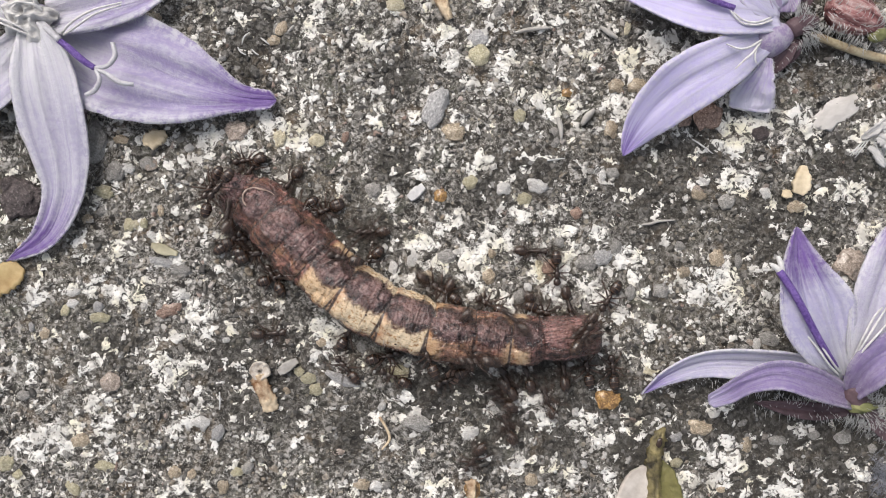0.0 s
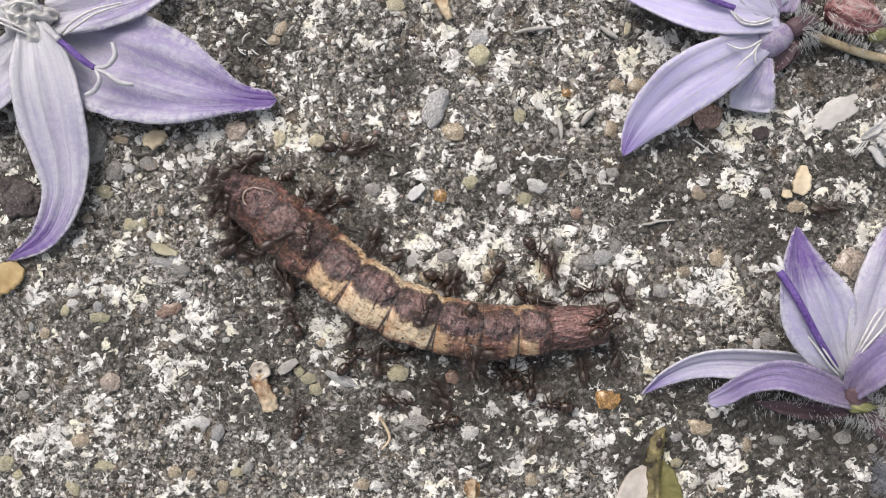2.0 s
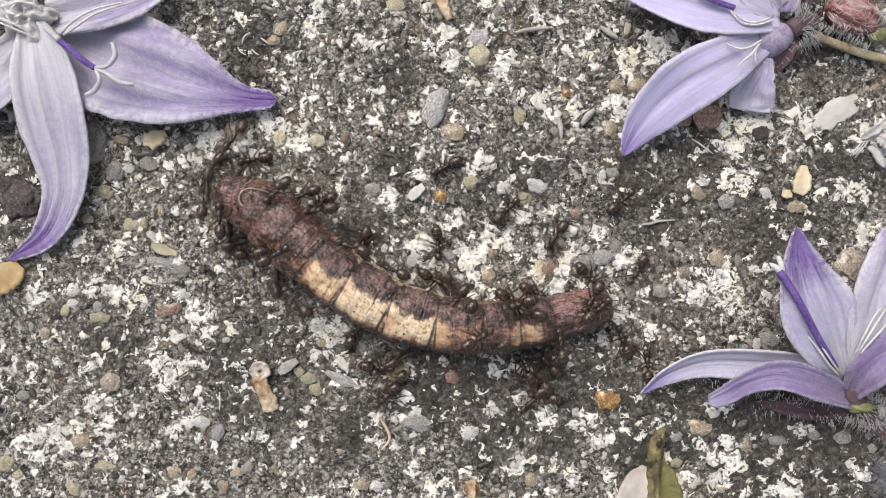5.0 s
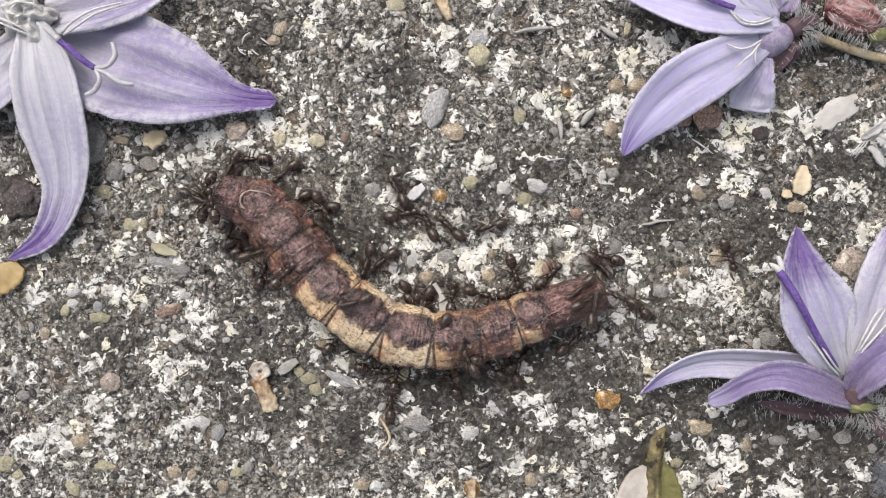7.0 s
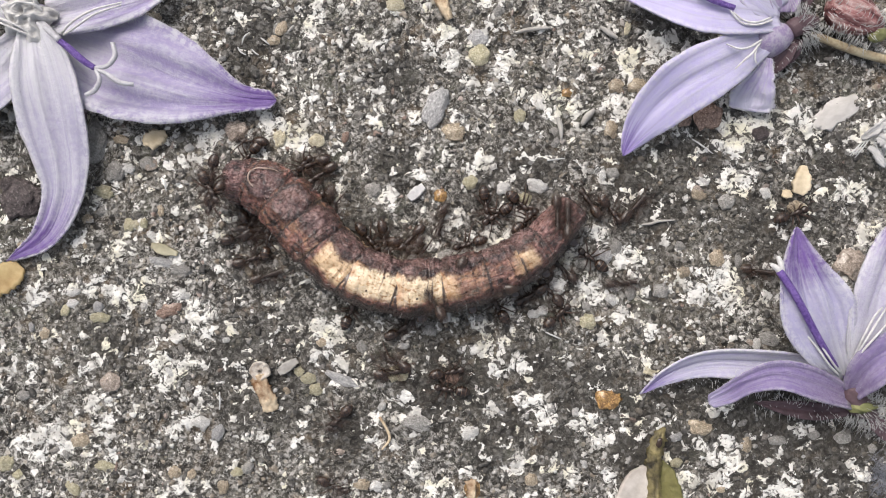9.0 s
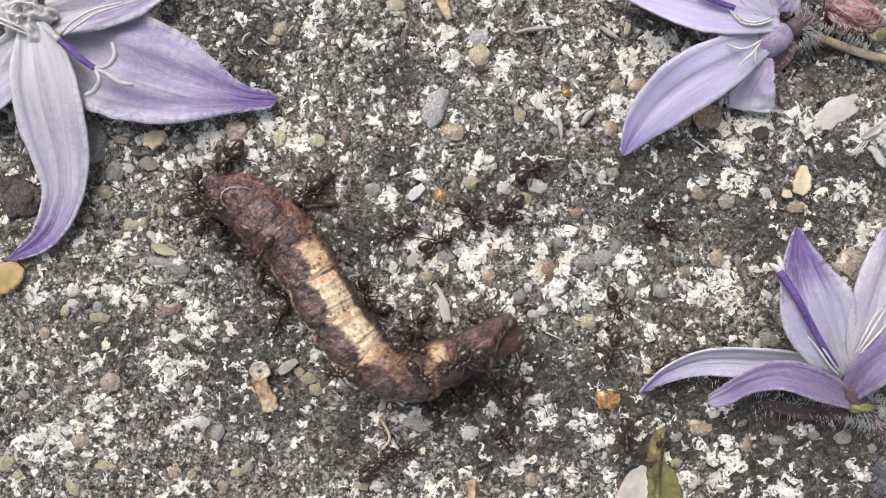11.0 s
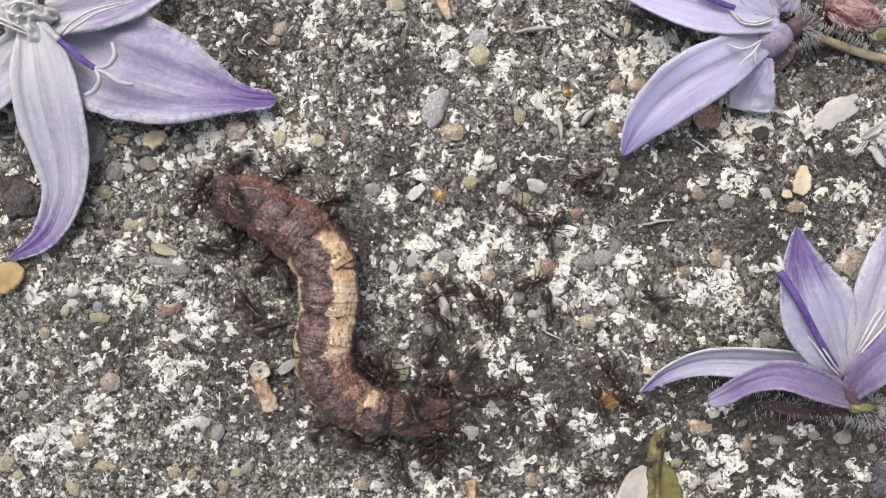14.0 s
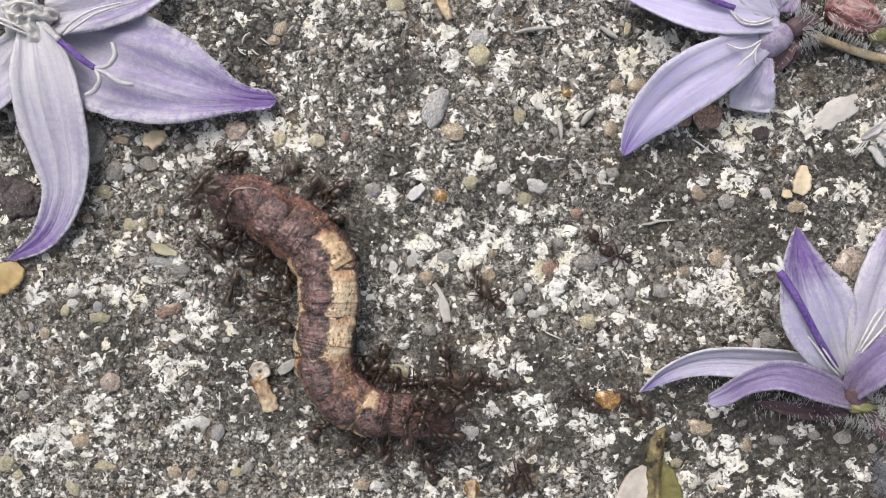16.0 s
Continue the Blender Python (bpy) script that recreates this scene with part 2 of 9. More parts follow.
    stripe = ramp(nt, calc(nt, "ADD", calc(nt, "MULTIPLY", streaks, 0.55), calc(nt, "MULTIPLY", fleck, 0.45)),
                  [(0.36, (0.13, 0.060, 0.030)), (0.42, (0.42, 0.25, 0.115)), (0.47, tuple(0.86 * x for x in creamy)), (0.62, tuple(min(1, 1.12 * x) for x in creamy))])
    # the stripe is rusty towards the front joint and straw-coloured behind it
    rusty = calc(nt, "MULTIPLY", ramp(nt, p, [(0.06, 0.75), (0.34, 0.0)]), ramp(nt, blot, [(0.40, 0.3), (0.55, 1.0)]))
    stripe = mix(nt, rusty, stripe, (0.36, 0.165, 0.070))
    # embers of orange-tan skin on the dark flank
    tan = mix(nt, calc(nt, "MULTIPLY", ramp(nt, calc(nt, "ADD", calc(nt, "MULTIPLY", streaks, 0.5), calc(nt, "MULTIPLY", blot, 0.5)), [(0.50, 0.0), (0.58, 1.0)]), ember), side, (0.36, 0.195, 0.100))
    shown = ramp(nt, p, bands)
    c = mix(nt, shown, tan, stripe)
    inner = 0.098 * saddle
    c = mix(nt, ramp(nt, edge, [(inner - 0.010, 0.0), (inner + 0.008, 1.0)]), back, c)
    rim = ramp(nt, edge, [(inner - 0.016, 0.0), (inner - 0.002, 0.75), (inner + 0.004, 0.75), (inner + 0.020, 0.0)])
    c = mix(nt, rim, c, (0.075, 0.028, 0.018))
    c = mix(nt, ramp(nt, away, [(0.218, 0.0), (0.250, 1.0)]), c, side)
    c = mix(nt, ramp(nt, away, [(0.255, 0.0), (0.300, 0.92)]), c, (0.026, 0.016, 0.014))
    # folds that ring the body, and the joints: crease shade and dark pigment in the colour
    c = mix(nt, ramp(nt, creases, [(0.33, 0.28), (0.39, 0.0)]), c, tuple(0.5 * x for x in flank))
    broken = ramp(nt, creases, [(0.44, 0.0), (0.52, 1.0)])
    fold = None
    for place, strong, bend_by in ((0.26, 0.25, 0.16), (0.70, 0.55, 0.10), (0.86, 0.35, 0.12)):
        ring = ramp(nt, calc(nt, "ABSOLUTE", calc(nt, "SUBTRACT", calc(nt, "ADD", along, calc(nt, "MULTIPLY", wobble, bend_by)), place)), [(0.006, strong), (0.026, 0.0)])
        ring = calc(nt, "MULTIPLY", ring, broken)
        c = mix(nt, ring, c, (0.070, 0.030, 0.020))
        fold = ring if fold is None else calc(nt, "ADD", fold, ring)
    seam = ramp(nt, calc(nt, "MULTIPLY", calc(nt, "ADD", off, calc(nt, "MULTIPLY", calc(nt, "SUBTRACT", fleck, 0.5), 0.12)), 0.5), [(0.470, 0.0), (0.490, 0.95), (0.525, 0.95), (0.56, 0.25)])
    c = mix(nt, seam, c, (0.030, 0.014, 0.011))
    nt.links.new(c, b.inputs["Base Color"])
    nt.links.new(ramp(nt, fleck, [(0.4, 0.20), (0.6, 0.40)]), b.inputs["Roughness"])
    height = calc(nt, "ADD", calc(nt, "MULTIPLY", swell, 0.75), calc(nt, "ADD", calc(nt, "MULTIPLY", creases, 0.26), calc(nt, "MULTIPLY", fleck, 0.16)))
    height = calc(nt, "ADD", height, calc(nt, "MULTIPLY", streaks, 0.20))
    height = calc(nt, "SUBTRACT", height, calc(nt, "MULTIPLY", fold, 0.22))
    pale = calc(nt, "MULTIPLY", shown, calc(nt, "MULTIPLY", ramp(nt, edge, [(inner, 0.0), (inner + 0.02, 1.0)]), ramp(nt, away, [(0.20, 1.0), (0.24, 0.0)])))
    relief(nt, b, height, 0.00085, calc(nt, "SUBTRACT", 1.0, calc(nt, "MULTIPLY", pale, 0.62)), True)
    b.inputs["Coat Weight"].default_value = 0.8
    b.inputs["Coat Roughness"].default_value = 0.12
    return m


def gaster_material():
    """Glossy black-brown rings with thin tan edges."""
    m, nt, b = material("ringed_gaster", 0.22, 0.5)
    own = nt.nodes.new("ShaderNodeSeparateXYZ")
    nt.links.new(coords(nt, "Generated"), own.inputs[0])
    wave = calc(nt, "FRACT", calc(nt, "MULTIPLY", own.outputs[0], 3.6))
    n = grain(nt, coords(nt), 2500, 4, 0.6)
    c = ramp(nt, n, [(0.38, (0.012, 0.008, 0.0065)), (0.62, (0.036, 0.021, 0.015))])
    c = mix(nt, ramp(nt, wave, [(0.06, 0.75), (0.16, 0.0)]), c, (0.15, 0.090, 0.058))
    nt.links.new(c, b.inputs["Base Color"])
    relief(nt, b, n, 0.00004, 0.8)
    return m


LAP = 0.24
CONCRETE = concrete_material()
GRAVEL = gravel_material()
STONES = {
    "grey": stone_material("grey_pebble", (0.206, 0.196, 0.181), (0.396, 0.378, 0.353)),
    "pale": stone_material("pale_pebble", (0.499, 0.482, 0.456), (0.705, 0.684, 0.654)),
    "ash": plain_material("smooth_ash_grey_stone", (0.44, 0.415, 0.39), (0.55, 0.525, 0.50), 1.6, 0.5, 0.00005),
    "dark": stone_material("dark_brown_pebble", (0.030, 0.022, 0.022), (0.085, 0.066, 0.064)),
    "tan": stone_material("tan_pebble", (0.235, 0.18, 0.115), (0.52, 0.435, 0.325), 0.35, 0.5),
    "cream": stone_material("cream_pebble", (0.447, 0.387, 0.258), (0.636, 0.585, 0.447)),
    "yellow": stone_material("yellow_pebble", (0.327, 0.297, 0.185), (0.516, 0.473, 0.344)),
    "amber": stone_material("amber_pebble", (0.165, 0.075, 0.018), (0.46, 0.27, 0.085), 0.30, 1.0),
    "red": stone_material("red_brown_pebble", (0.185, 0.105, 0.072), (0.41, 0.28, 0.215), 0.35, 0.6),
    "pink": stone_material("pink_pebble", (0.24, 0.185, 0.145), (0.55, 0.46, 0.39), 0.3, 0.8),
    "slate": stone_material("blue_grey_pebble", (0.284, 0.278, 0.275), (0.456, 0.446, 0.44)),
}
PETAL = petal_material("lavender_petal", (0.52, 0.515, 0.545), (0.345, 0.325, 0.43), (0.125, 0.066, 0.245), 0.66)
PETAL_WIDE = petal_material("broad_lavender_petal", (0.47, 0.455, 0.515), (0.285, 0.245, 0.40), (0.120, 0.062, 0.240), 0.70, 0.9)
PETAL_UPRIGHT = petal_material("violet_tipped_petal", (0.50, 0.505, 0.56), (0.33, 0.315, 0.46), (0.115, 0.060, 0.235), 0.60, 0.8)
PETAL_OUT = petal_material("violet_petal", (0.27, 0.20, 0.35), (0.30, 0.24, 0.43), (0.31, 0.26, 0.46), 0.72, 0.5, 0.5)
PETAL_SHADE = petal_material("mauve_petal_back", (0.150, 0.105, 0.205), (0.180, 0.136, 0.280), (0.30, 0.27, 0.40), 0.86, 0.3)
PETAL_BRIGHT = petal_material("clear_lavender_petal", (0.42, 0.40, 0.545), (0.40, 0.365, 0.575), (0.23, 0.15, 0.42), 0.86, 0.7, 0.45)
PETAL_FAN = petal_material("pale_veined_violet_petal", (0.25, 0.19, 0.36), (0.36, 0.32, 0.50), (0.44, 0.425, 0.54), 0.60, 1.0, 0.7)
PETAL_LONG = petal_material("greyish_lavender_petal", (0.44, 0.43, 0.51), (0.39, 0.37, 0.50), (0.20, 0.135, 0.37), 0.80, 1.0, 0.6)
LOBE = plain_material("translucent_grey_lobe", (0.34, 0.33, 0.36), (0.56, 0.55, 0.57), 1200, 0.4)
STYLE = plain_material("violet_style", (0.075, 0.032, 0.20), (0.21, 0.13, 0.40), 3200, 0.6, 0.0005)
FILAMENT = plain_material("white_filament", (0.46, 0.45, 0.45), (0.66, 0.655, 0.64), 1500, 0.45)
THROAT = plain_material("grey_white_stamen_base", (0.36, 0.35, 0.345), (0.62, 0.61, 0.60), 500, 0.7, 0.0006)
CALYX = plain_material("mauve_calyx", (0.060, 0.034, 0.041), (0.15, 0.098, 0.110), 700, 0.6, 0.0002)
GREEN = plain_material("yellow_green_tissue", (0.085, 0.095, 0.03), (0.25, 0.25, 0.11), 900, 0.6)
STEM = plain_material("tan_stem", (0.17, 0.105, 0.050), (0.47, 0.41, 0.28), 800, 0.5, 0.0003)
HAIR = plain_material("white_hair", (0.42, 0.42, 0.41), (0.60, 0.60, 0.59), 1500, 0.5)
LINT = plain_material("grey_blue_lint", (0.16, 0.17, 0.20), (0.36, 0.37, 0.42), 1500, 0.8)
STRAW = plain_material("dry_straw", (0.17, 0.075, 0.028), (0.66, 0.54, 0.38), 900, 0.7, 0.0006)
OCHRE = plain_material("ochre_dry_leaf", (0.30, 0.20, 0.085), (0.50, 0.385, 0.19), 350, 0.6, 0.0003)
DRAB = plain_material("drab_flake", (0.22, 0.20, 0.125), (0.42, 0.39, 0.28), 450, 0.6, 0.0003)
FLAKE = plain_material("cream_flake", (0.48, 0.385, 0.25), (0.70, 0.60, 0.44), 500, 0.7, 0.0003)
WEATHERED = plain_material("weathered_straw", (0.26, 0.20, 0.15), (0.66, 0.62, 0.56), 1100, 0.6, 0.0005)
ASHEN = plain_material("ash_grey_scrap", (0.25, 0.235, 0.215), (0.46, 0.44, 0.41), 500, 0.7, 0.0003)
ROLLED = plain_material("brown_rolled_leaf", (0.022, 0.017, 0.008), (0.27, 0.225, 0.10), 800, 0.45, 0.0007)
OLIVE = plain_material("withered_olive_leaf", (0.050, 0.050, 0.016), (0.17, 0.155, 0.055), 600, 0.5, 0.0005)
BLUSH = plain_material("bleached_leaf", (0.34, 0.295, 0.255), (0.56, 0.52, 0.475), 400, 0.6, 0.0002)
GASTER = gaster_material()
CHITIN = plain_material("black_brown_chitin", (0.014, 0.009, 0.007), (0.040, 0.024, 0.017), 2500, 0.25, 0.00003, 0.5)
LEG = plain_material("dark_brown_leg", (0.022, 0.013, 0.010), (0.068, 0.037, 0.025), 2500, 0.4, 0.00003)
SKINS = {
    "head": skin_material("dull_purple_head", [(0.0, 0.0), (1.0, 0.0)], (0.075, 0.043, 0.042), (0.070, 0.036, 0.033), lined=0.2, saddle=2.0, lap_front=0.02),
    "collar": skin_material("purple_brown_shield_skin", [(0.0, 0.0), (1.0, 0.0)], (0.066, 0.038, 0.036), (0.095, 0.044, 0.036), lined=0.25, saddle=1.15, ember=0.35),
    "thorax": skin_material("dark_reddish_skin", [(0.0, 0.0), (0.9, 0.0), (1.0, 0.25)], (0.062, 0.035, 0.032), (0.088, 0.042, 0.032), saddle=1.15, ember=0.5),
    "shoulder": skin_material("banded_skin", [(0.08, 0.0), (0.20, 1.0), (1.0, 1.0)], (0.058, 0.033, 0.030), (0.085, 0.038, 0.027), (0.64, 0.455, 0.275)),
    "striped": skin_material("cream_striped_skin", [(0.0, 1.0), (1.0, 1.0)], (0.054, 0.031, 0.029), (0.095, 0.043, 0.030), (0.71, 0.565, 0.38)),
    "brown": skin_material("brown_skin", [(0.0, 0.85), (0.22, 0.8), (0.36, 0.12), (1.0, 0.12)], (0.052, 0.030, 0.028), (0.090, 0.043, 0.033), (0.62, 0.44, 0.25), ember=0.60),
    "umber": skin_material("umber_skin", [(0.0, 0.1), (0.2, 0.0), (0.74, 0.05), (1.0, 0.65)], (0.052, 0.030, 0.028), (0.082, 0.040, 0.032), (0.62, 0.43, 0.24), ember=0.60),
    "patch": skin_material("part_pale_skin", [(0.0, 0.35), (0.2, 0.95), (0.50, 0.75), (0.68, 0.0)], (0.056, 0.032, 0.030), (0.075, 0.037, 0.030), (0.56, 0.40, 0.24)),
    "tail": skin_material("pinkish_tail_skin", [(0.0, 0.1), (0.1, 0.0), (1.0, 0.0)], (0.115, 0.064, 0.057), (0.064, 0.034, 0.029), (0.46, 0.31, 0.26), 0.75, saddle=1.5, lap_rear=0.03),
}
COLLAR = plain_material("pale_collar_rim", (0.20, 0.13, 0.10), (0.56, 0.45, 0.38), 1500, 0.4)


# ---------------------------------------------------------------- mesh helpers
def link_mesh(name, me, mat, parent=None, label="", smooth=True):
    if mat:
        me.materials.append(mat)
    if smooth:
        me.polygons.foreach_set("use_smooth", [True] * len(me.polygons))
    ob = new(name, me)
    if parent:
        ob.parent = parent
    if label:
        ob["label"] = label
    return ob


def part(name, bm, mat, parent=None, label="", smooth=True):
    me = bpy.data.meshes.new(name)
    bm.normal_update()
    bm.to_mesh(me)
    bm.free()
    return link_mesh(name, me, mat, parent, label, smooth)


def root(name, place, label, category, group="", kind=""):
    ob = new(name)
    ob.empty_display_size = 0.003
    ob.location = place
    return tagged(ob, label, category, group, kind)


def glide(points, n):
    """n places along a smooth curve through the points."""
    p = [Vector(q) for q in points]
    p = [2 * p[0] - p[1]] + p + [2 * p[-1] - p[-2]]
    out = []
    for i in range(n):
        f = i / (n - 1) * (len(p) - 3)
        k = min(int(f), len(p) - 4)
        t = f - k
        a, b, c, d = p[k:k + 4]
        out.append(0.5 * ((2 * b) + (c - a) * t + (2 * a - 5 * b + 4 * c - d) * t * t + (3 * b - a - 3 * c + d) * t ** 3))
    return out


def spread(values, n):
    """n values that run smoothly through the given ones."""
    return [v.x for v in glide([(q, 0, 0) for q in values], n)]


def tube(points, radii, n=14, sides=8, bm=None, flat=1.0):
    bm = bm or bmesh.new()
    line, rad = glide(points, n), spread(radii, n)
    rings = []
    for i, c in enumerate(line):
        t = (line[min(i + 1, n - 1)] - line[max(i - 1, 0)]).normalized()
        s = t.cross(Vector((0, 0, 1)))
        s = s.normalized() if s.length > 1e-4 else Vector((1, 0, 0))
        u = s.cross(t)
        r = max(rad[i], 1e-6)
        rings.append([bm.verts.new(c + s * (r * math.cos(a)) + u * (r * flat * math.sin(a)))
                      for a in (2 * math.pi * k / sides for k in range(sides))])
    for a, b in zip(rings, rings[1:]):
        for k in range(sides):
            bm.faces.new((a[k], a[(k + 1) % sides], b[(k + 1) % sides], b[k]))
    bm.faces.new(rings[0][::-1])
    bm.faces.new(rings[-1])
    return bm


def blob(place, radii, seed=0, bumps=0.0, detail=2, bm=None, turn=None, freq=1.6):
    """An uneven rounded lump."""
    bm = bm or bmesh.new()
    made = bmesh.ops.create_icosphere(bm, subdivisions=detail, radius=1.0)["verts"]
    for v in made:
        d = v.co.normalized()
        k = 1 + bumps * noise.noise(d * freq + Vector((seed * 7.3, seed * 1.7, seed * 3.1)))
        co = Vector((d.x * radii[0], d.y * radii[1], d.z * radii[2])) * k
        if turn:
            co = turn @ co
        v.co = co + Vector(place)
    return bm


def hairs(name, parent, starts, length, thick=0.00004, droop=0.3, seed=0):
    """Many fine hairs, each a thin bent cone: rows of (place, direction)."""
    rnd = random.Random(seed)
    verts, faces = [], []
    for place, d in starts:
        d = Vector(d).normalized()
        side = d.orthogonal().normalized()
        up = d.cross(side)
        ln = length * rnd.uniform(0.5, 1.25)
        bend = Vector((rnd.uniform(-1, 1), rnd.uniform(-1, 1), rnd.uniform(-1, 0.4))) * droop
        base = len(verts)
        for k, (f, w) in enumerate(((0, 1.0), (0.5, 0.75))):
            c = Vector(place) + d * ln * f + bend * ln * f * f
            for j in range(3):
                a = 2.094 * j
                verts.append(c + (side * math.cos(a) + up * math.sin(a)) * thick * w)
        verts.append(Vector(place) + d * ln + bend * ln)
        for j in range(3):
            q = (j + 1) % 3
            faces.append((base + j, base + q, base + 3 + q, base + 3 + j))
            faces.append((base + 3 + j, base + 3 + q, base + 6))
    me = bpy.data.meshes.new(name)
    me.from_pydata([tuple(v) for v in verts], [], faces)
    ob = link_mesh(name, me, HAIR, parent, "fine white hairs")
    return tagged(ob, kind="stuff")


# ---------------------------------------------------------------- the slab
def lattice(ix, iy, seed):
    h = (ix * 374761393 + iy * 668265263 + seed * 1442695041) & 0xFFFFFFFF
    h = ((h ^ (h >> 13)) * 1274126177) & 0xFFFFFFFF
    return ((h ^ (h >> 16)) & 0xFFFF) / 65535.0


def cloud(x, y, size, seed, octaves=3):
    """Smooth value noise over arrays of places, about 0 to 1."""
    total, amp, norm = 0.0, 1.0, 0.0
    for o in range(octaves):
        fx, fy = x / size, y / size
        ix, iy = np.floor(fx).astype(np.int64), np.floor(fy).astype(np.int64)
        tx, ty = fx - ix, fy - iy
        tx, ty = tx * tx * (3 - 2 * tx), ty * ty * (3 - 2 * ty)
        a, b = lattice(ix, iy, seed + o), lattice(ix + 1, iy, seed + o)
        c, d = lattice(ix, iy + 1, seed + o), lattice(ix + 1, iy + 1, seed + o)
        total = total + amp * ((a * (1 - tx) + b * tx) * (1 - ty) + (c * (1 - tx) + d * tx) * ty)
        norm += amp
        amp, size = amp * 0.55, size * 0.5
    return total / norm


# Patches of crust: x, y and radius on the slab's grid.
CRUST_NORTH = [432, 250, 20, 470, 218, 15, 455, 276, 18, 490, 225, 22, 330, 285, 12, 410, 222, 10, 520, 240, 30, 505, 250, 16, 555, 35, 16, 552, 55, 15, 560, 10, 13, 605, 20, 11, 655, 85, 14, 612, 188, 13, 552, 172, 13, 672, 190, 10,
               668, 215, 13, 735, 210, 12, 800, 105, 17, 790, 58, 18, 845, 65, 22, 765, 85, 15, 875, 38, 18, 895, 105, 17, 840, 150, 12, 865, 155, 12,
               810, 215, 14, 850, 290, 16, 866, 280, 10, 830, 300, 12, 950, 30, 12, 985, 40, 10, 1000, 85, 9, 960, 178, 17, 975, 205, 14, 1015, 190, 19,
               1045, 60, 11, 1050, 105, 13]
CRUST_NORTH_EAST = [1110, 105, 17, 1095, 190, 24, 1090, 205, 15, 1175, 90, 36, 1150, 75, 20, 1205, 85, 18, 1110, 135, 15, 1305, 320, 26, 1290, 322, 17,
                    1325, 318, 14, 1245, 320, 10, 1300, 258, 20, 1325, 225, 32, 1285, 218, 22, 1352, 222, 18, 1410, 210, 22, 1440, 228, 20,
                    1390, 245, 11, 1545, 235, 24, 1555, 265, 14, 1490, 335, 19, 1510, 330, 15, 1475, 350, 11, 1530, 350, 11, 1525, 415, 14, 1552, 410, 18]
CRUST_MIDDLE = [685, 345, 19, 745, 310, 11, 800, 395, 17, 775, 405, 12, 750, 435, 18, 725, 435, 13, 760, 465, 18, 782, 470, 15, 825, 450, 28, 838, 478, 20,
                870, 425, 26, 890, 430, 14, 850, 465, 16, 905, 365, 17, 925, 375, 13, 955, 470, 20, 960, 492, 13, 957, 445, 12, 985, 515, 21, 1002, 535, 15,
                1005, 410, 13, 1010, 440, 15, 1060, 415, 15, 685, 535, 15, 705, 515, 11, 735, 525, 9, 845, 510, 11, 880, 525, 13, 900, 550, 13, 780, 540, 9]
CRUST_EAST = [1100, 560, 15, 1150, 590, 13, 995, 470, 16, 1065, 600, 12, 1045, 510, 19, 1035, 500, 15, 1055, 527, 15, 1110, 460, 23, 1090, 465, 17, 1132, 455, 13, 1120, 490, 13, 1180, 420, 11, 1175, 490, 11,
              1140, 525, 13, 1275, 500, 36, 1290, 530, 26, 1285, 482, 22, 1230, 520, 21, 1215, 490, 17, 1335, 480, 10, 1355, 525, 11, 1385, 415, 9]
CRUST_SOUTH_EAST = [1270, 800, 32, 1300, 820, 24, 1245, 790, 16, 1290, 785, 15, 1275, 850, 20, 1215, 850, 18, 1205, 872, 16, 1385, 850, 22, 1402, 872, 20,
                    1365, 866, 15, 1180, 810, 11, 1165, 750, 12, 1135, 640, 17, 1530, 840, 13, 1515, 835, 10, 1470, 864, 10, 1260, 725, 12, 1290, 720, 11,
                    1320, 872, 10]
CRUST_SOUTH = [965, 735, 23, 945, 715, 15, 920, 645, 18, 880, 645, 17, 855, 615, 17, 895, 605, 11, 925, 710, 15, 1025, 750, 15, 1050, 745, 11,
               1060, 780, 13, 1080, 770, 13, 1075, 840, 15, 1010, 845, 17, 912, 827, 15, 830, 765, 13, 870, 725, 13, 785, 640, 9, 830, 835, 12,
               715, 705, 15, 700, 740, 12, 735, 730, 12, 730, 830, 13, 685, 870, 9, 765, 860, 13, 785, 855, 9, 610, 640, 19, 630, 680, 11, 580, 600, 28]
CRUST_SOUTH_WEST = [285, 650, 25, 290, 672, 21, 275, 635, 15, 315, 655, 15, 170, 710, 20, 187, 705, 13, 190, 745, 15, 180, 760, 13, 60, 790, 25,
                    90, 770, 19, 120, 785, 22, 110, 812, 17, 40, 785, 15, 130, 760, 15, 155, 800, 13, 200, 785, 15, 310, 760, 15, 330, 745, 13,
                    340, 730, 9, 310, 855, 15, 322, 862, 13, 350, 690, 10, 55, 655, 13, 30, 865, 13, 535, 748, 10, 545, 725, 10, 465, 775, 12, 480, 787, 9]
CRUST_WEST = [160, 510, 15, 190, 517, 13, 230, 520, 21, 210, 530, 15, 65, 520, 17, 60, 540, 13, 250, 530, 12, 340, 560, 15, 365, 562, 15, 370, 585, 13,
              312, 592, 11, 210, 440, 15, 195, 452, 11, 285, 420, 13, 310, 460, 14, 85, 455, 11, 180, 635, 11, 370, 265, 18, 382, 240, 14, 230, 280, 9,
              300, 295, 9, 365, 430, 9, 385, 475, 9, 335, 640, 11, 410, 580, 13, 425, 650, 11, 565, 585, 17, 592, 580, 15, 560, 620, 11]


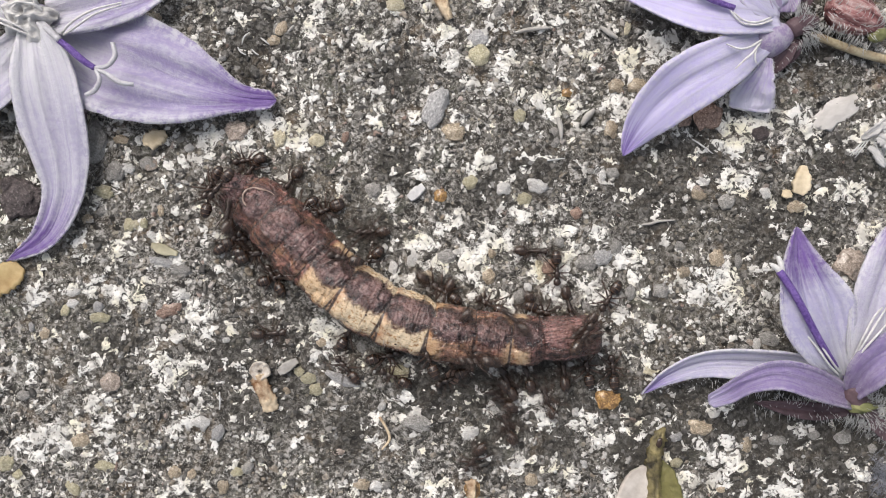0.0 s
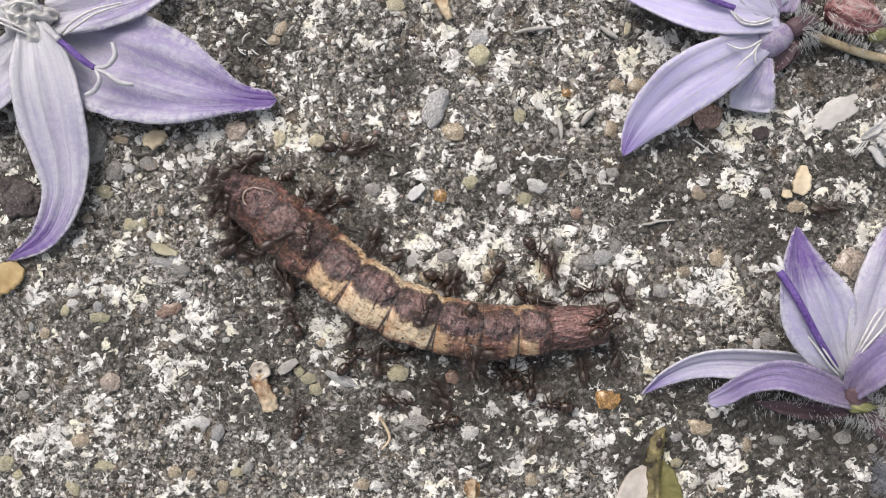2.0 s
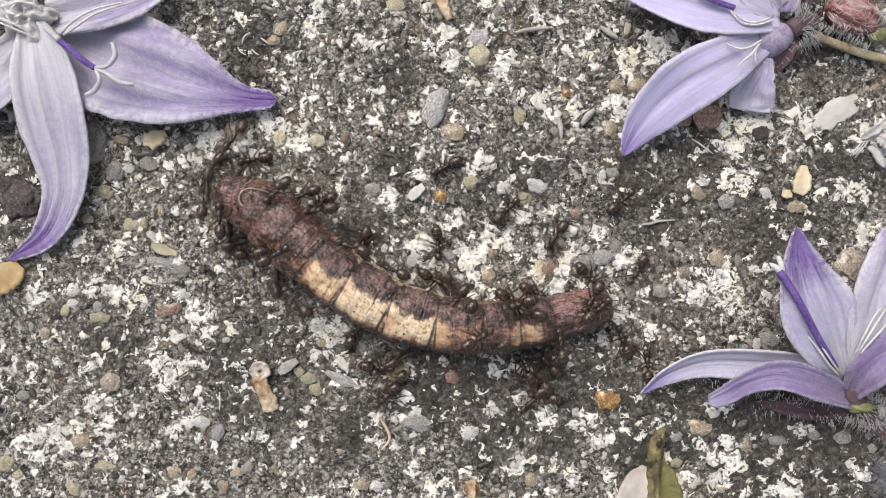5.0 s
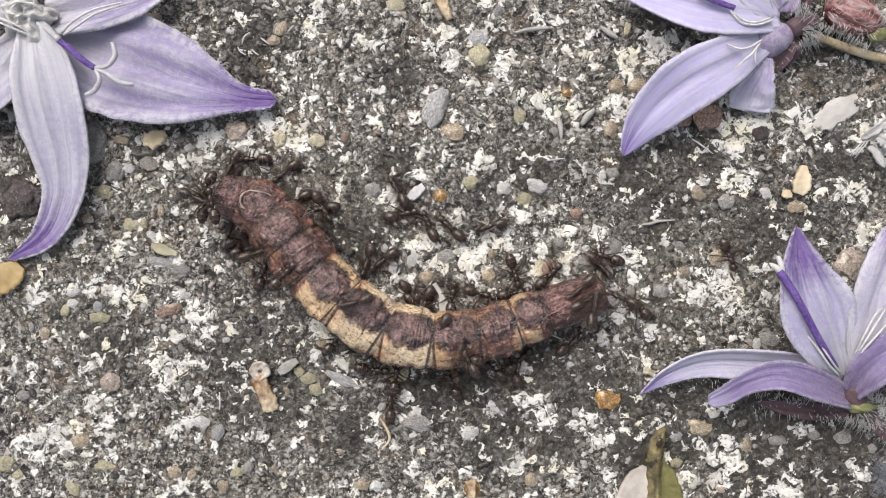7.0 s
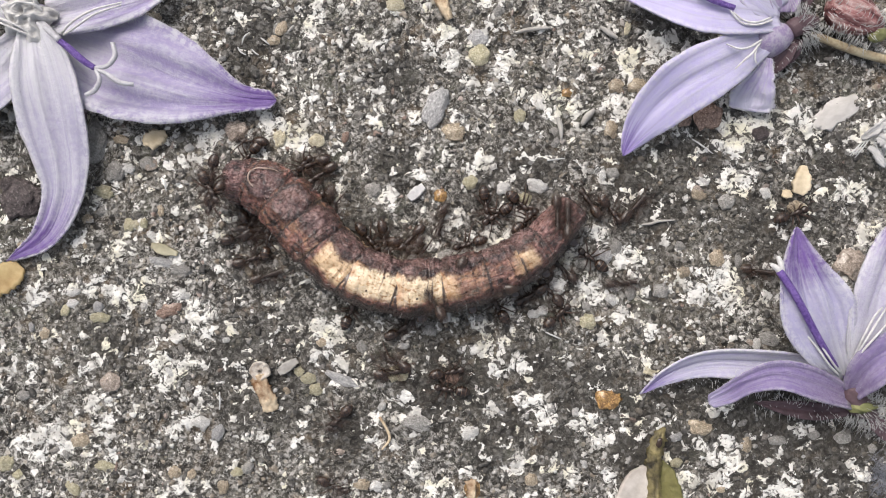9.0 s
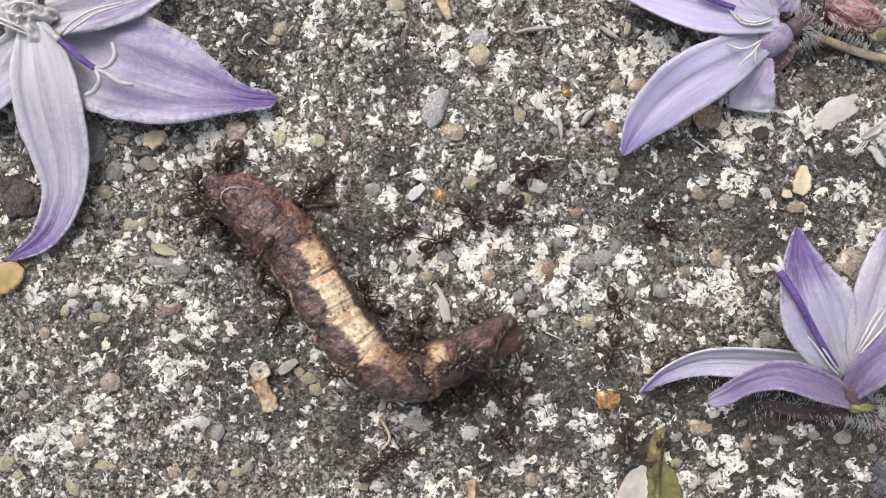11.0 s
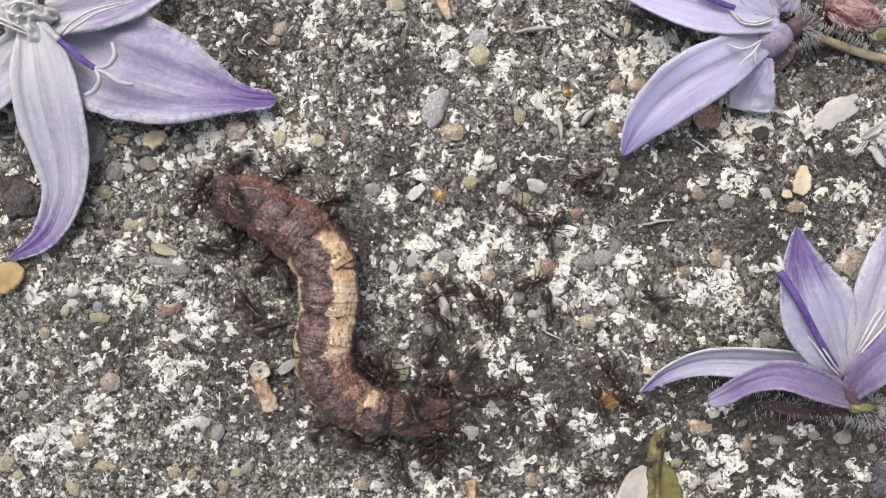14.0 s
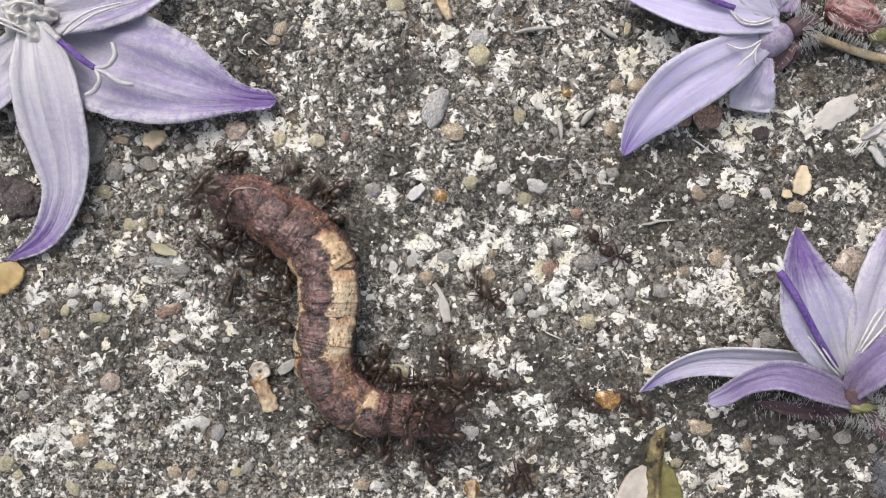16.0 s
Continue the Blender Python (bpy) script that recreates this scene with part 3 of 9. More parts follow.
def crust_field(X, Y):
    gx, gy = X / G + 784, 441 - Y / G
    crust = np.zeros_like(X)
    for patch in (CRUST_NORTH, CRUST_NORTH_EAST, CRUST_MIDDLE, CRUST_EAST, CRUST_SOUTH_EAST, CRUST_SOUTH, CRUST_SOUTH_WEST, CRUST_WEST):
        for x, y, r in zip(patch[0::3], patch[1::3], patch[2::3]):
            d2 = ((gx - x) ** 2 + (gy - y) ** 2) / (r * 1.15) ** 2
            crust = np.maximum(crust, 0.88 * np.exp(-0.8 * d2 * d2))
    stray = cloud(X, Y, 0.0011, 31, 2)
    return np.maximum(crust, np.clip(-0.02 + (stray - 0.55) * 3.4, -0.02, 0.55))


# Shade by the flowers, painted in, and dark staining: x, y and radius of patches.
SHADE_GRIME = [1300, 745, 75, 1110, 720, 60, 1500, 830, 90, 1330, 860, 60, 1200, 790, 50, 1380, 745, 130, 1500, 790, 110, 1250, 690, 60, 1420, 690, 110, 1450, 730, 150, 1500, 860, 70, 1300, 690, 90, 1480, 300, 80, 1230, 270, 85, 1150, 345, 110, 60, 330, 80, 470, 660, 130, 500, 720, 60, 620, 770, 60, 640, 420, 60, 990, 790, 45,
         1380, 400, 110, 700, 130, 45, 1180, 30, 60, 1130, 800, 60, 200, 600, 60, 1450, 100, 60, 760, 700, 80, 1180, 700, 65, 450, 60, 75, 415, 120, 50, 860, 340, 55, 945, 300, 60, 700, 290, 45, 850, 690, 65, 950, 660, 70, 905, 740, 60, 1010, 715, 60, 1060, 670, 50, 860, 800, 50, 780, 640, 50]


def shade_grime_field(X, Y):
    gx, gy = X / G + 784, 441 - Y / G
    shade_grime = np.zeros_like(X)
    for x, y, r in zip(SHADE_GRIME[0::3], SHADE_GRIME[1::3], SHADE_GRIME[2::3]):
        shade_grime = np.maximum(shade_grime, np.exp(-((gx - x) ** 2 + (gy - y) ** 2) / r ** 2))
    return np.clip(shade_grime * (0.50 + 1.3 * cloud(X, Y, 0.004, 91, 3)), 0, 1)


def build_ground():
    step = 0.0002
    dense_x = np.arange(-0.055, 0.055 + step / 2, step)
    dense_y = np.arange(-0.033, 0.033 + step / 2, step)

    def outward(edge):
        far, w = [edge], 0.0006
        while far[-1] < 60:
            far.append(far[-1] + w)
            w *= 1.5
        return np.array(far[1:])

    ox, oy = outward(dense_x[-1]), outward(dense_y[-1])
    xs = np.concatenate([-ox[::-1], dense_x, ox])
    ys = np.concatenate([-oy[::-1], dense_y, oy])
    X, Y = np.meshgrid(xs, ys)
    crust = crust_field(X, Y)
    near = np.clip(1.6 - np.maximum(abs(X) / 0.055, abs(Y) / 0.033) * 0.6, 0, 1)
    crust = np.where(near > 0.93, crust, 0.15)
    rough = 0.00034 * (cloud(X, Y, 0.0030, 5, 3) - 0.5) + 0.00050 * (cloud(X, Y, 0.0009, 9, 3) - 0.5) + 0.00012 * np.clip(crust, 0, 1)
    Z = rough * near
    nx, ny = len(xs), len(ys)
    idx = np.arange(nx * ny).reshape(ny, nx)
    quads = np.stack([idx[:-1, :-1], idx[:-1, 1:], idx[1:, 1:], idx[1:, :-1]], -1).reshape(-1, 4)
    me = bpy.data.meshes.new("ground")
    me.from_pydata(np.stack([X, Y, Z], -1).reshape(-1, 3).tolist(), [], quads.tolist())
    a = me.attributes.new("lichen", "FLOAT", "POINT")
    a.data.foreach_set("value", crust.reshape(-1).astype(np.float32))
    a = me.attributes.new("shade_grime", "FLOAT", "POINT")
    a.data.foreach_set("value", (shade_grime_field(X, Y) * near).reshape(-1).astype(np.float32))
    ob = link_mesh("ground", me, CONCRETE)
    return tagged(ob, "dark weathered concrete slab with exposed aggregate and white crusts", "ground", kind="structure")


ground = build_ground()


def gravel(count, seed):
    """The slab's fine aggregate: small worn grains bedded in its face."""
    rnd = np.random.RandomState(seed)
    bm = bmesh.new()
    bmesh.ops.create_icosphere(bm, subdivisions=2, radius=1.0)
    base = np.array([v.co[:] for v in bm.verts])
    tris = np.array([[v.index for v in f.verts] for f in bm.faces])
    bm.free()
    px, py = rnd.uniform(-0.054, 0.054, count * 3), rnd.uniform(-0.032, 0.032, count * 3)
    keep = rnd.rand(count * 3) < 0.15 + 1.3 * np.clip(cloud(px, py, 0.012, 77, 2) - 0.28, 0, 1)
    px, py = px[keep][:count], py[keep][:count]
    n = len(px)
    size = 0.00011 + 0.00033 * rnd.rand(n) ** 3.6
    ang = rnd.uniform(0, 6.28, n)
    sx, sy, sz = size * rnd.uniform(0.8, 1.5, n), size * rnd.uniform(0.65, 1.0, n), size * rnd.uniform(0.35, 0.7, n)
    lump = 1 + 0.30 * np.sin(base[None, :, 0] * rnd.uniform(1, 6, (n, 1)) + rnd.uniform(0, 6, (n, 1))) + 0.24 * np.sin(base[None, :, 1] * rnd.uniform(1, 6, (n, 1)) + rnd.uniform(0, 6, (n, 1)))
    vx, vy, vz = base[None, :, 0] * lump * sx[:, None], base[None, :, 1] * lump * sy[:, None], base[None, :, 2] * lump * sz[:, None]
    ca, sa = np.cos(ang)[:, None], np.sin(ang)[:, None]
    P = np.stack([vx * ca - vy * sa + px[:, None], vx * sa + vy * ca + py[:, None], vz + (rnd.uniform(-0.5, 0.2, n) * sz)[:, None]], -1)
    F = (tris[None] + (np.arange(n) * len(base))[:, None, None]).reshape(-1, 3)
    me = bpy.data.meshes.new("gravel")
    me.from_pydata(P.reshape(-1, 3).tolist(), [], F.tolist())
    a = me.attributes.new("lichen", "FLOAT", "POINT")
    a.data.foreach_set("value", np.repeat(crust_field(px, py) - 0.22, len(base)).astype(np.float32))
    a = me.attributes.new("shade_grime", "FLOAT", "POINT")
    a.data.foreach_set("value", np.repeat(shade_grime_field(px, py), len(base)).astype(np.float32))
    ob = link_mesh("gravel", me, GRAVEL)
    return tagged(ob, "fine grey and tan aggregate grains bedded in the concrete", "gravel", kind="stuff")


gravel(11000, 4)


# ---------------------------------------------------------------- pebbles
def pebble_shapes():
    shapes = []
    for k in range(7):
        bm = blob((0, 0, 0), (1, 1, 1), seed=k + 1, bumps=0.55 if k > 2 else 0.35, detail=3, freq=1.3 + 0.25 * k)
        me = bpy.data.meshes.new("pebble")
        bm.normal_update()
        bm.to_mesh(me)
        bm.free()
        me.materials.append(None)
        me.polygons.foreach_set("use_smooth", [True] * len(me.polygons))
        shapes.append(me)
    return shapes


PEBBLES = pebble_shapes()


def pebble(x, y, rx, ry, turn, kind, k=None, high=0.45, name="pebble"):
    k = int(x * 7 + y * 3) % 7 if k is None else k
    ob = new(name, PEBBLES[k])
    ob.parent = ground
    ob.material_slots[0].link = "OBJECT"
    ob.material_slots[0].material = STONES[kind]
    rz = min(rx, ry) * G * high
    ob.location = at(x, y, rz * 1000 * 0.12)
    ob.rotation_euler = (0, 0, radians(-turn))
    ob.scale = (rx * G, ry * G, rz)
    return ob


# x, y, half length, half breadth and turn of each, stone by stone
KINDS = {
    "grey": [205, 303, 16, 18, 0, 262, 290, 15, 12, 0, 165, 252, 26, 36, 0, 660, 337, 14, 13, 0, 1170, 515, 14, 13, 0, 1090, 436, 9, 12, 0, 1040, 466, 17, 14, 10,
             790, 455, 17, 12, 0, 735, 748, 26, 14, 10, 920, 525, 12, 12, 0, 1440, 770, 12, 9, 0, 1375, 780, 17, 9, 0, 1490, 775, 15, 11, 0, 1285, 358, 15, 13, 0, 318, 477, 20, 10, 15, 1115, 518, 10, 13, 0,
             1300, 640, 22, 12, 0, 760, 585, 14, 10, 0, 1360, 600, 18, 12, 20, 990, 430, 9, 9, 0],
    "pale": [950, 330, 19, 12, 20, 890, 335, 13, 11, -20, 355, 747, 16, 10, 5, 128, 538, 11, 8, 0, 130, 518, 14, 7, -10, 695, 475, 8, 12, 0, 730, 460, 10, 13, 30,
             945, 555, 11, 8, 0, 960, 550, 10, 9, 0, 325, 523, 10, 7, 0, 335, 262, 9, 7, -20, 407, 55, 8, 6, 0, 833, 765, 14, 11, -20, 672, 145, 5, 9, 30,
             665, 860, 11, 9, 20, 1245, 320, 10, 6, 40, 470, 300, 8, 6, 0],
    "ash": [1480, 198, 42, 22, -30],
    "dark": [1345, 238, 17, 13, 10, 42, 352, 34, 34, 0, 20, 330, 20, 18, 0],
    "tan": [143, 780, 17, 13, -10, 155, 387, 9, 8, 0, 570, 607, 11, 8, 0, 1275, 866, 8, 7, 0, 1320, 788, 10, 14, 0, 310, 835, 11, 11, 0, 215, 247, 13, 8, 10, 803, 235, 20, 16, 0, 1128, 153, 17, 13, 10, 1090, 153, 13, 12, 0, 1268, 458, 14, 16, 0, 1238, 757, 22, 13, 15, 80, 590, 8, 11, 0, 395, 862, 10, 13, 0,
            340, 840, 9, 9, 0, 640, 858, 15, 10, 0, 865, 490, 12, 13, 0, 1080, 230, 12, 15, 0, 485, 72, 11, 9, 0, 1408, 366, 15, 11, 0,
            755, 490, 13, 12, 0, 270, 36, 15, 14, 0, 940, 850, 12, 12, 0],
    "yellow": [848, 98, 20, 18, 0, 832, 322, 15, 13, 0, 928, 352, 12, 11, 0, 705, 660, 18, 15, 0, 545, 670, 14, 10, 0, 560, 690, 12, 11, 0, 420, 835, 11, 8, 0,
               1040, 570, 15, 14, 0, 185, 825, 18, 9, 10, 12, 820, 15, 14, 0, 32, 840, 10, 9, 0, 178, 562, 17, 9, 5, 920, 205, 10, 12, 0, 228, 398, 9, 11, 0,
               255, 396, 7, 9, 0, 130, 865, 16, 9, 40, 185, 340, 18, 12, 20, 530, 658, 10, 9, 0],
    "amber": [1075, 708, 23, 17, 10, 835, 866, 14, 18, 0, 780, 347, 11, 12, 0, 1003, 165, 9, 8, 0],
    "red": [300, 548, 22, 12, -15, 1252, 205, 24, 24, 0, 1210, 212, 13, 12, 0, 800, 668, 13, 13, 0, 1020, 378, 11, 10, 0, 970, 475, 13, 15, 0],
    "pink": [1502, 468, 30, 26, 10, 418, 232, 20, 18, 0, 195, 677, 18, 17, 0, 265, 292, 13, 11, 0, 600, 800, 10, 6, 0],
    "cream": [1110, 50, 6, 13, 10, 700, 10, 17, 13, 0, 560, 250, 14, 12, 0, 495, 246, 11, 15, 0, 1150, 657, 15, 8, 5, 955, 482, 9, 20, -10, 240, 398, 7, 8, 0],
    "slate": [770, 192, 20, 38, 25, 1065, 456, 18, 14, 0, 387, 765, 10, 15, 20, 845, 68, 18, 14, 0, 290, 465, 28, 8, 15, 605, 672, 34, 9, 25],
}
for kind, rows in KINDS.items():
    for i in range(0, len(rows), 5):
        pebble(*rows[i:i + 5], kind, high=0.22 if kind == "ash" else 0.45)


def scattered_pebbles(count, seed):
    rnd = random.Random(seed)
    names = ["grey"] * 10 + ["pale"] * 5 + ["tan"] * 3 + ["yellow"] * 2 + ["slate"] * 2 + ["pink", "red"]
    for _ in range(count):
        s = rnd.uniform(5.5, 10.5)
        pebble(rnd.uniform(5, 1563), rnd.uniform(5, 877), s * rnd.uniform(0.9, 1.4), s * rnd.uniform(0.7, 1.0), rnd.uniform(0, 180), rnd.choice(names), rnd.randrange(7), 0.5)


scattered_pebbles(80, 12)


# ---------------------------------------------------------------- bellflowers
def petal(parent, spine, widths, mat=None, bank=0.0, cup=0.18, label="", seed=0, name="petal", rim_hairs=0, frill_by=0.05, ripple=0.075):
    """A petal along a spine of (x, y, z mm) from the throat to the point; bank turns it about the spine, cup hollows it."""
    mat = mat or PETAL
    n, m = 34, 15
    off = Vector(parent.location)
    line = [c - off for c in glide([at(*p) for p in spine], n)]
    wid = [max(w, 0.8) * G for w in spread(widths, n)]
    bm = bmesh.new()
    uvl = bm.loops.layers.uv.new("map")
    for i in range(n):
        f = i / (n - 1)
        if f > 0.955:
            wid[i] *= math.sqrt(max(0.03, 1 - ((f - 0.955) / 0.046) ** 2))
    grid, length = [], [0.0]
    for a, b in zip(line, line[1:]):
        length.append(length[-1] + (b - a).length)
    for i, c in enumerate(line):
        t = (line[min(i + 1, n - 1)] - line[max(i - 1, 0)]).normalized()
        s = t.cross(Vector((0, 0, 1))).normalized()
        s = Matrix.Rotation(radians(bank if not isinstance(bank, tuple) else bank[0] + (bank[1] - bank[0]) * i / (n - 1)), 3, t) @ s
        up = s.cross(t)
        row = []
        for j in range(m):
            u = 2 * j / (m - 1) - 1
            fold = cup * wid[i] * (abs(u) ** 1.6 - 0.35)
            crease = -0.09 * wid[i] * math.exp(-(u / 0.12) ** 2)
            wave = 0.10 * wid[i] * noise.noise(Vector((u * 1.7 + seed * 3.3, i * 0.16, seed))) + ripple * wid[i] * math.sin(u * 9 + 0.5 * math.sin(i * 0.3 + seed))
            frill = wid[i] * (1 + (frill_by * noise.noise(Vector((seed * 5 + u, i * 0.45, 2.0))) if abs(u) > 0.9 else 0))
            row.append(bm.verts.new(c + s * (u * frill) + up * (fold + crease + wave)))
        grid.append(row)
    total = length[-1]
    for i in range(n - 1):
        for j in range(m - 1):
            f = bm.faces.new((grid[i][j], grid[i][j + 1], grid[i + 1][j + 1], grid[i + 1][j]))
            for lp, (a, b) in zip(f.loops, ((i, j), (i, j + 1), (i + 1, j + 1), (i + 1, j))):
                lp[uvl].uv = (b / (m - 1), length[a] / total)
    rnd = random.Random(seed + 500)
    starts = []
    for _ in range(rim_hairs):
        i, side = rnd.randrange(1, n - 1), rnd.choice((0, m - 1))
        edge, inside = grid[i][side].co, grid[i][1 if side == 0 else m - 2].co
        starts.append((edge.lerp(grid[i + 1][side].co, rnd.random()), (edge - inside).normalized() + Vector((rnd.uniform(-0.6, 0.6), rnd.uniform(-0.6, 0.6), rnd.uniform(-0.2, 0.8)))))
    ob = part(name, bm, mat, parent, label)
    s = ob.modifiers.new("thickness", "SOLIDIFY")
    s.thickness, s.offset = 0.00022, 0
    if starts:
        hairs("margin_hairs", ob, starts, 0.00034, 0.000022, 0.4, seed)
    return ob


def strand(parent, name, pts, radii, mat, label="", n=16, sides=7):
    off = Vector(parent.location) + (Vector(parent.parent.location) if parent.parent else Vector())
    return part(name, tube([at(*p) - off for p in pts], [r * G for r in radii], n, sides), mat, parent, label)


def fuzz(parent, line, count, length, spread_r, seed, name="hairs"):
    """Hairs that stand out all round a line of (x, y, z mm)."""
    rnd = random.Random(seed)
    pts = glide([at(*p) for p in line], 40)
    off = Vector(parent.location)
    rows = []
    for _ in range(count):
        k = rnd.randrange(39)
        t = (pts[k + 1] - pts[k]).normalized()
        d = Vector((rnd.gauss(0, 1), rnd.gauss(0, 1), rnd.gauss(0.1, 0.8)))
        d = (d - t * d.dot(t)).normalized()
        rows.append((pts[k] + t * rnd.random() * 0.0003 + d * spread_r * G - off, d + t * rnd.uniform(-0.3, 0.3)))
    return hairs(name, parent, rows, length * G, seed=seed)


def flower_west():
    f = root("bellflower", at(65, 45), "open star-shaped lavender bellflower lying face up on concrete", "flower", "fallen bellflowers")
    petal(f, [(92, 66, 2.0), (183, 110, 1.9), (264, 134, 2.8), (345, 158, 2.3), (426, 178, 1.6), (492, 181, 1.2)], [38, 86, 92, 70, 27, 15], cup=0.13, bank=-4, mat=PETAL_WIDE, seed=1, rim_hairs=260)
    petal(f, [(78, 58, 3.3), (92, 100, 3.7), (102, 150, 3.7), (114, 221, 3.2), (125, 293, 2.4), (122, 352, 1.8), (86, 420, 1.2), (16, 462, 0.6)], [24, 46, 57, 60, 50, 37, 24, 3], cup=0.12, bank=8, seed=2, rim_hairs=300)
    petal(f, [(102, 40, 2.4), (183, 24, 3.0), (259, 2, 3.0), (339, -41, 1.8)], [34, 44, 38, 5], cup=0.25, mat=PETAL_WIDE, seed=3, rim_hairs=120)
    petal(f, [(67, 71, 2.0), (34, 122, 2.4), (-28, 182, 2.8), (-111, 252, 1.0)], [28, 46, 46, 5], cup=0.2, seed=4)
    petal(f, [(67, 38, 2.5), (25, -5, 3.4), (-38, -76, 2.8), (-111, -164, 1.0)], [28, 50, 46, 5], cup=0.2, seed=5)
    off = Vector(f.location)
    bm = bmesh.new()
    rings = []
    for i in range(15):
        ring = []
        for j in range(80):
            q = 2 * math.pi * j / 80
            dx, dy = math.cos(q), math.sin(q)
            reach = 48 * (0.86 + 0.16 * math.cos(5 * q + 0.4) + 0.34 * noise.noise(Vector((dx * 1.3, dy * 1.3, 3.7)))) * i / 14
            fold = abs(noise.noise(Vector((dx * reach * 0.055, dy * reach * 0.055, 1.9)))) + 0.5 * abs(noise.noise(Vector((dx * reach * 0.13, dy * reach * 0.13, 6.1))))
            z = 4.3 - 1.1 * (i / 14) ** 2.5 + 1.5 * (0.3 - fold)
            ring.append(bm.verts.new(at(70 + dx * reach * 1.04, 44 + dy * reach, z) - off))
        rings.append(ring)
    for u, v in zip(rings[1:], rings[2:]):
        for j in range(80):
            bm.faces.new((u[j], v[j], v[(j + 1) % 80], u[(j + 1) % 80]))
    bm.faces.new(rings[1][::-1])
    bmesh.ops.delete(bm, geom=rings[0], context="VERTS")
    bmesh.ops.recalc_face_normals(bm, faces=bm.faces)
    throat = part("throat", bm, THROAT, f, "crumpled grey-white stamen bases in the throat")
    throat.modifiers.new("thickness", "SOLIDIFY").thickness = 0.0003
    strand(f, "style_foot", [(111, 66, 4.9), (126, 78, 5.1), (140, 90, 5.2)], [5, 5.5, 5.5], LOBE, "pale grey foot of the style", 8, 8)
    style = strand(f, "style", [(137, 89, 5.1), (157, 105, 5.2), (178, 123, 5.3), (199, 137, 5.4)], [5.5, 6, 6, 5], STYLE, "deep violet style")
    for pts in ([(198, 136, 5.4), (220, 135, 5.6), (235, 118, 5.7), (230, 95, 5.6)], [(200, 140, 5.4), (208, 156, 5.5), (199, 174, 5.3), (182, 181, 5.0)],
                [(200, 138, 5.4), (221, 148, 5.5), (241, 161, 5.4), (263, 164, 5.1)]):
        strand(style, "stigma_lobe", pts, [2.5, 4, 4.6, 3.6], LOBE, "pale curled stigma lobe")
    for pts in ([(134, 72, 3.8), (157, 56, 4.6), (193, 37, 4.8), (241, 24, 4.7)], [(137, 76, 3.8), (164, 63, 4.5), (197, 43, 4.7), (239, 28, 4.6)],
                [(79, 73, 3.6), (61, 62, 4.3), (34, 51, 4.5), (4, 47, 4.4)], [(81, 77, 3.6), (58, 68, 4.2), (28, 56, 4.3), (-1, 54, 4.2)],
                [(100, 35, 3.7), (90, 26, 4.3), (63, 23, 4.6), (48, 31, 4.6)]):
        strand(f, "filament", pts, [2.4, 2.2, 2.0, 1.6], FILAMENT)
    strand(f, "tube", [(70, 47, 0.3), (76, 51, 1.2), (82, 54, 2.0)], [18, 30, 38], PETAL_OUT, "short violet flower tube", 10, 18)
    strand(f, "sepal", [(115, 122, 0.8), (147, 173, 1.2), (155, 217, 0.8)], [12, 13, 3], CALYX, "dark mauve sepal")
    return f


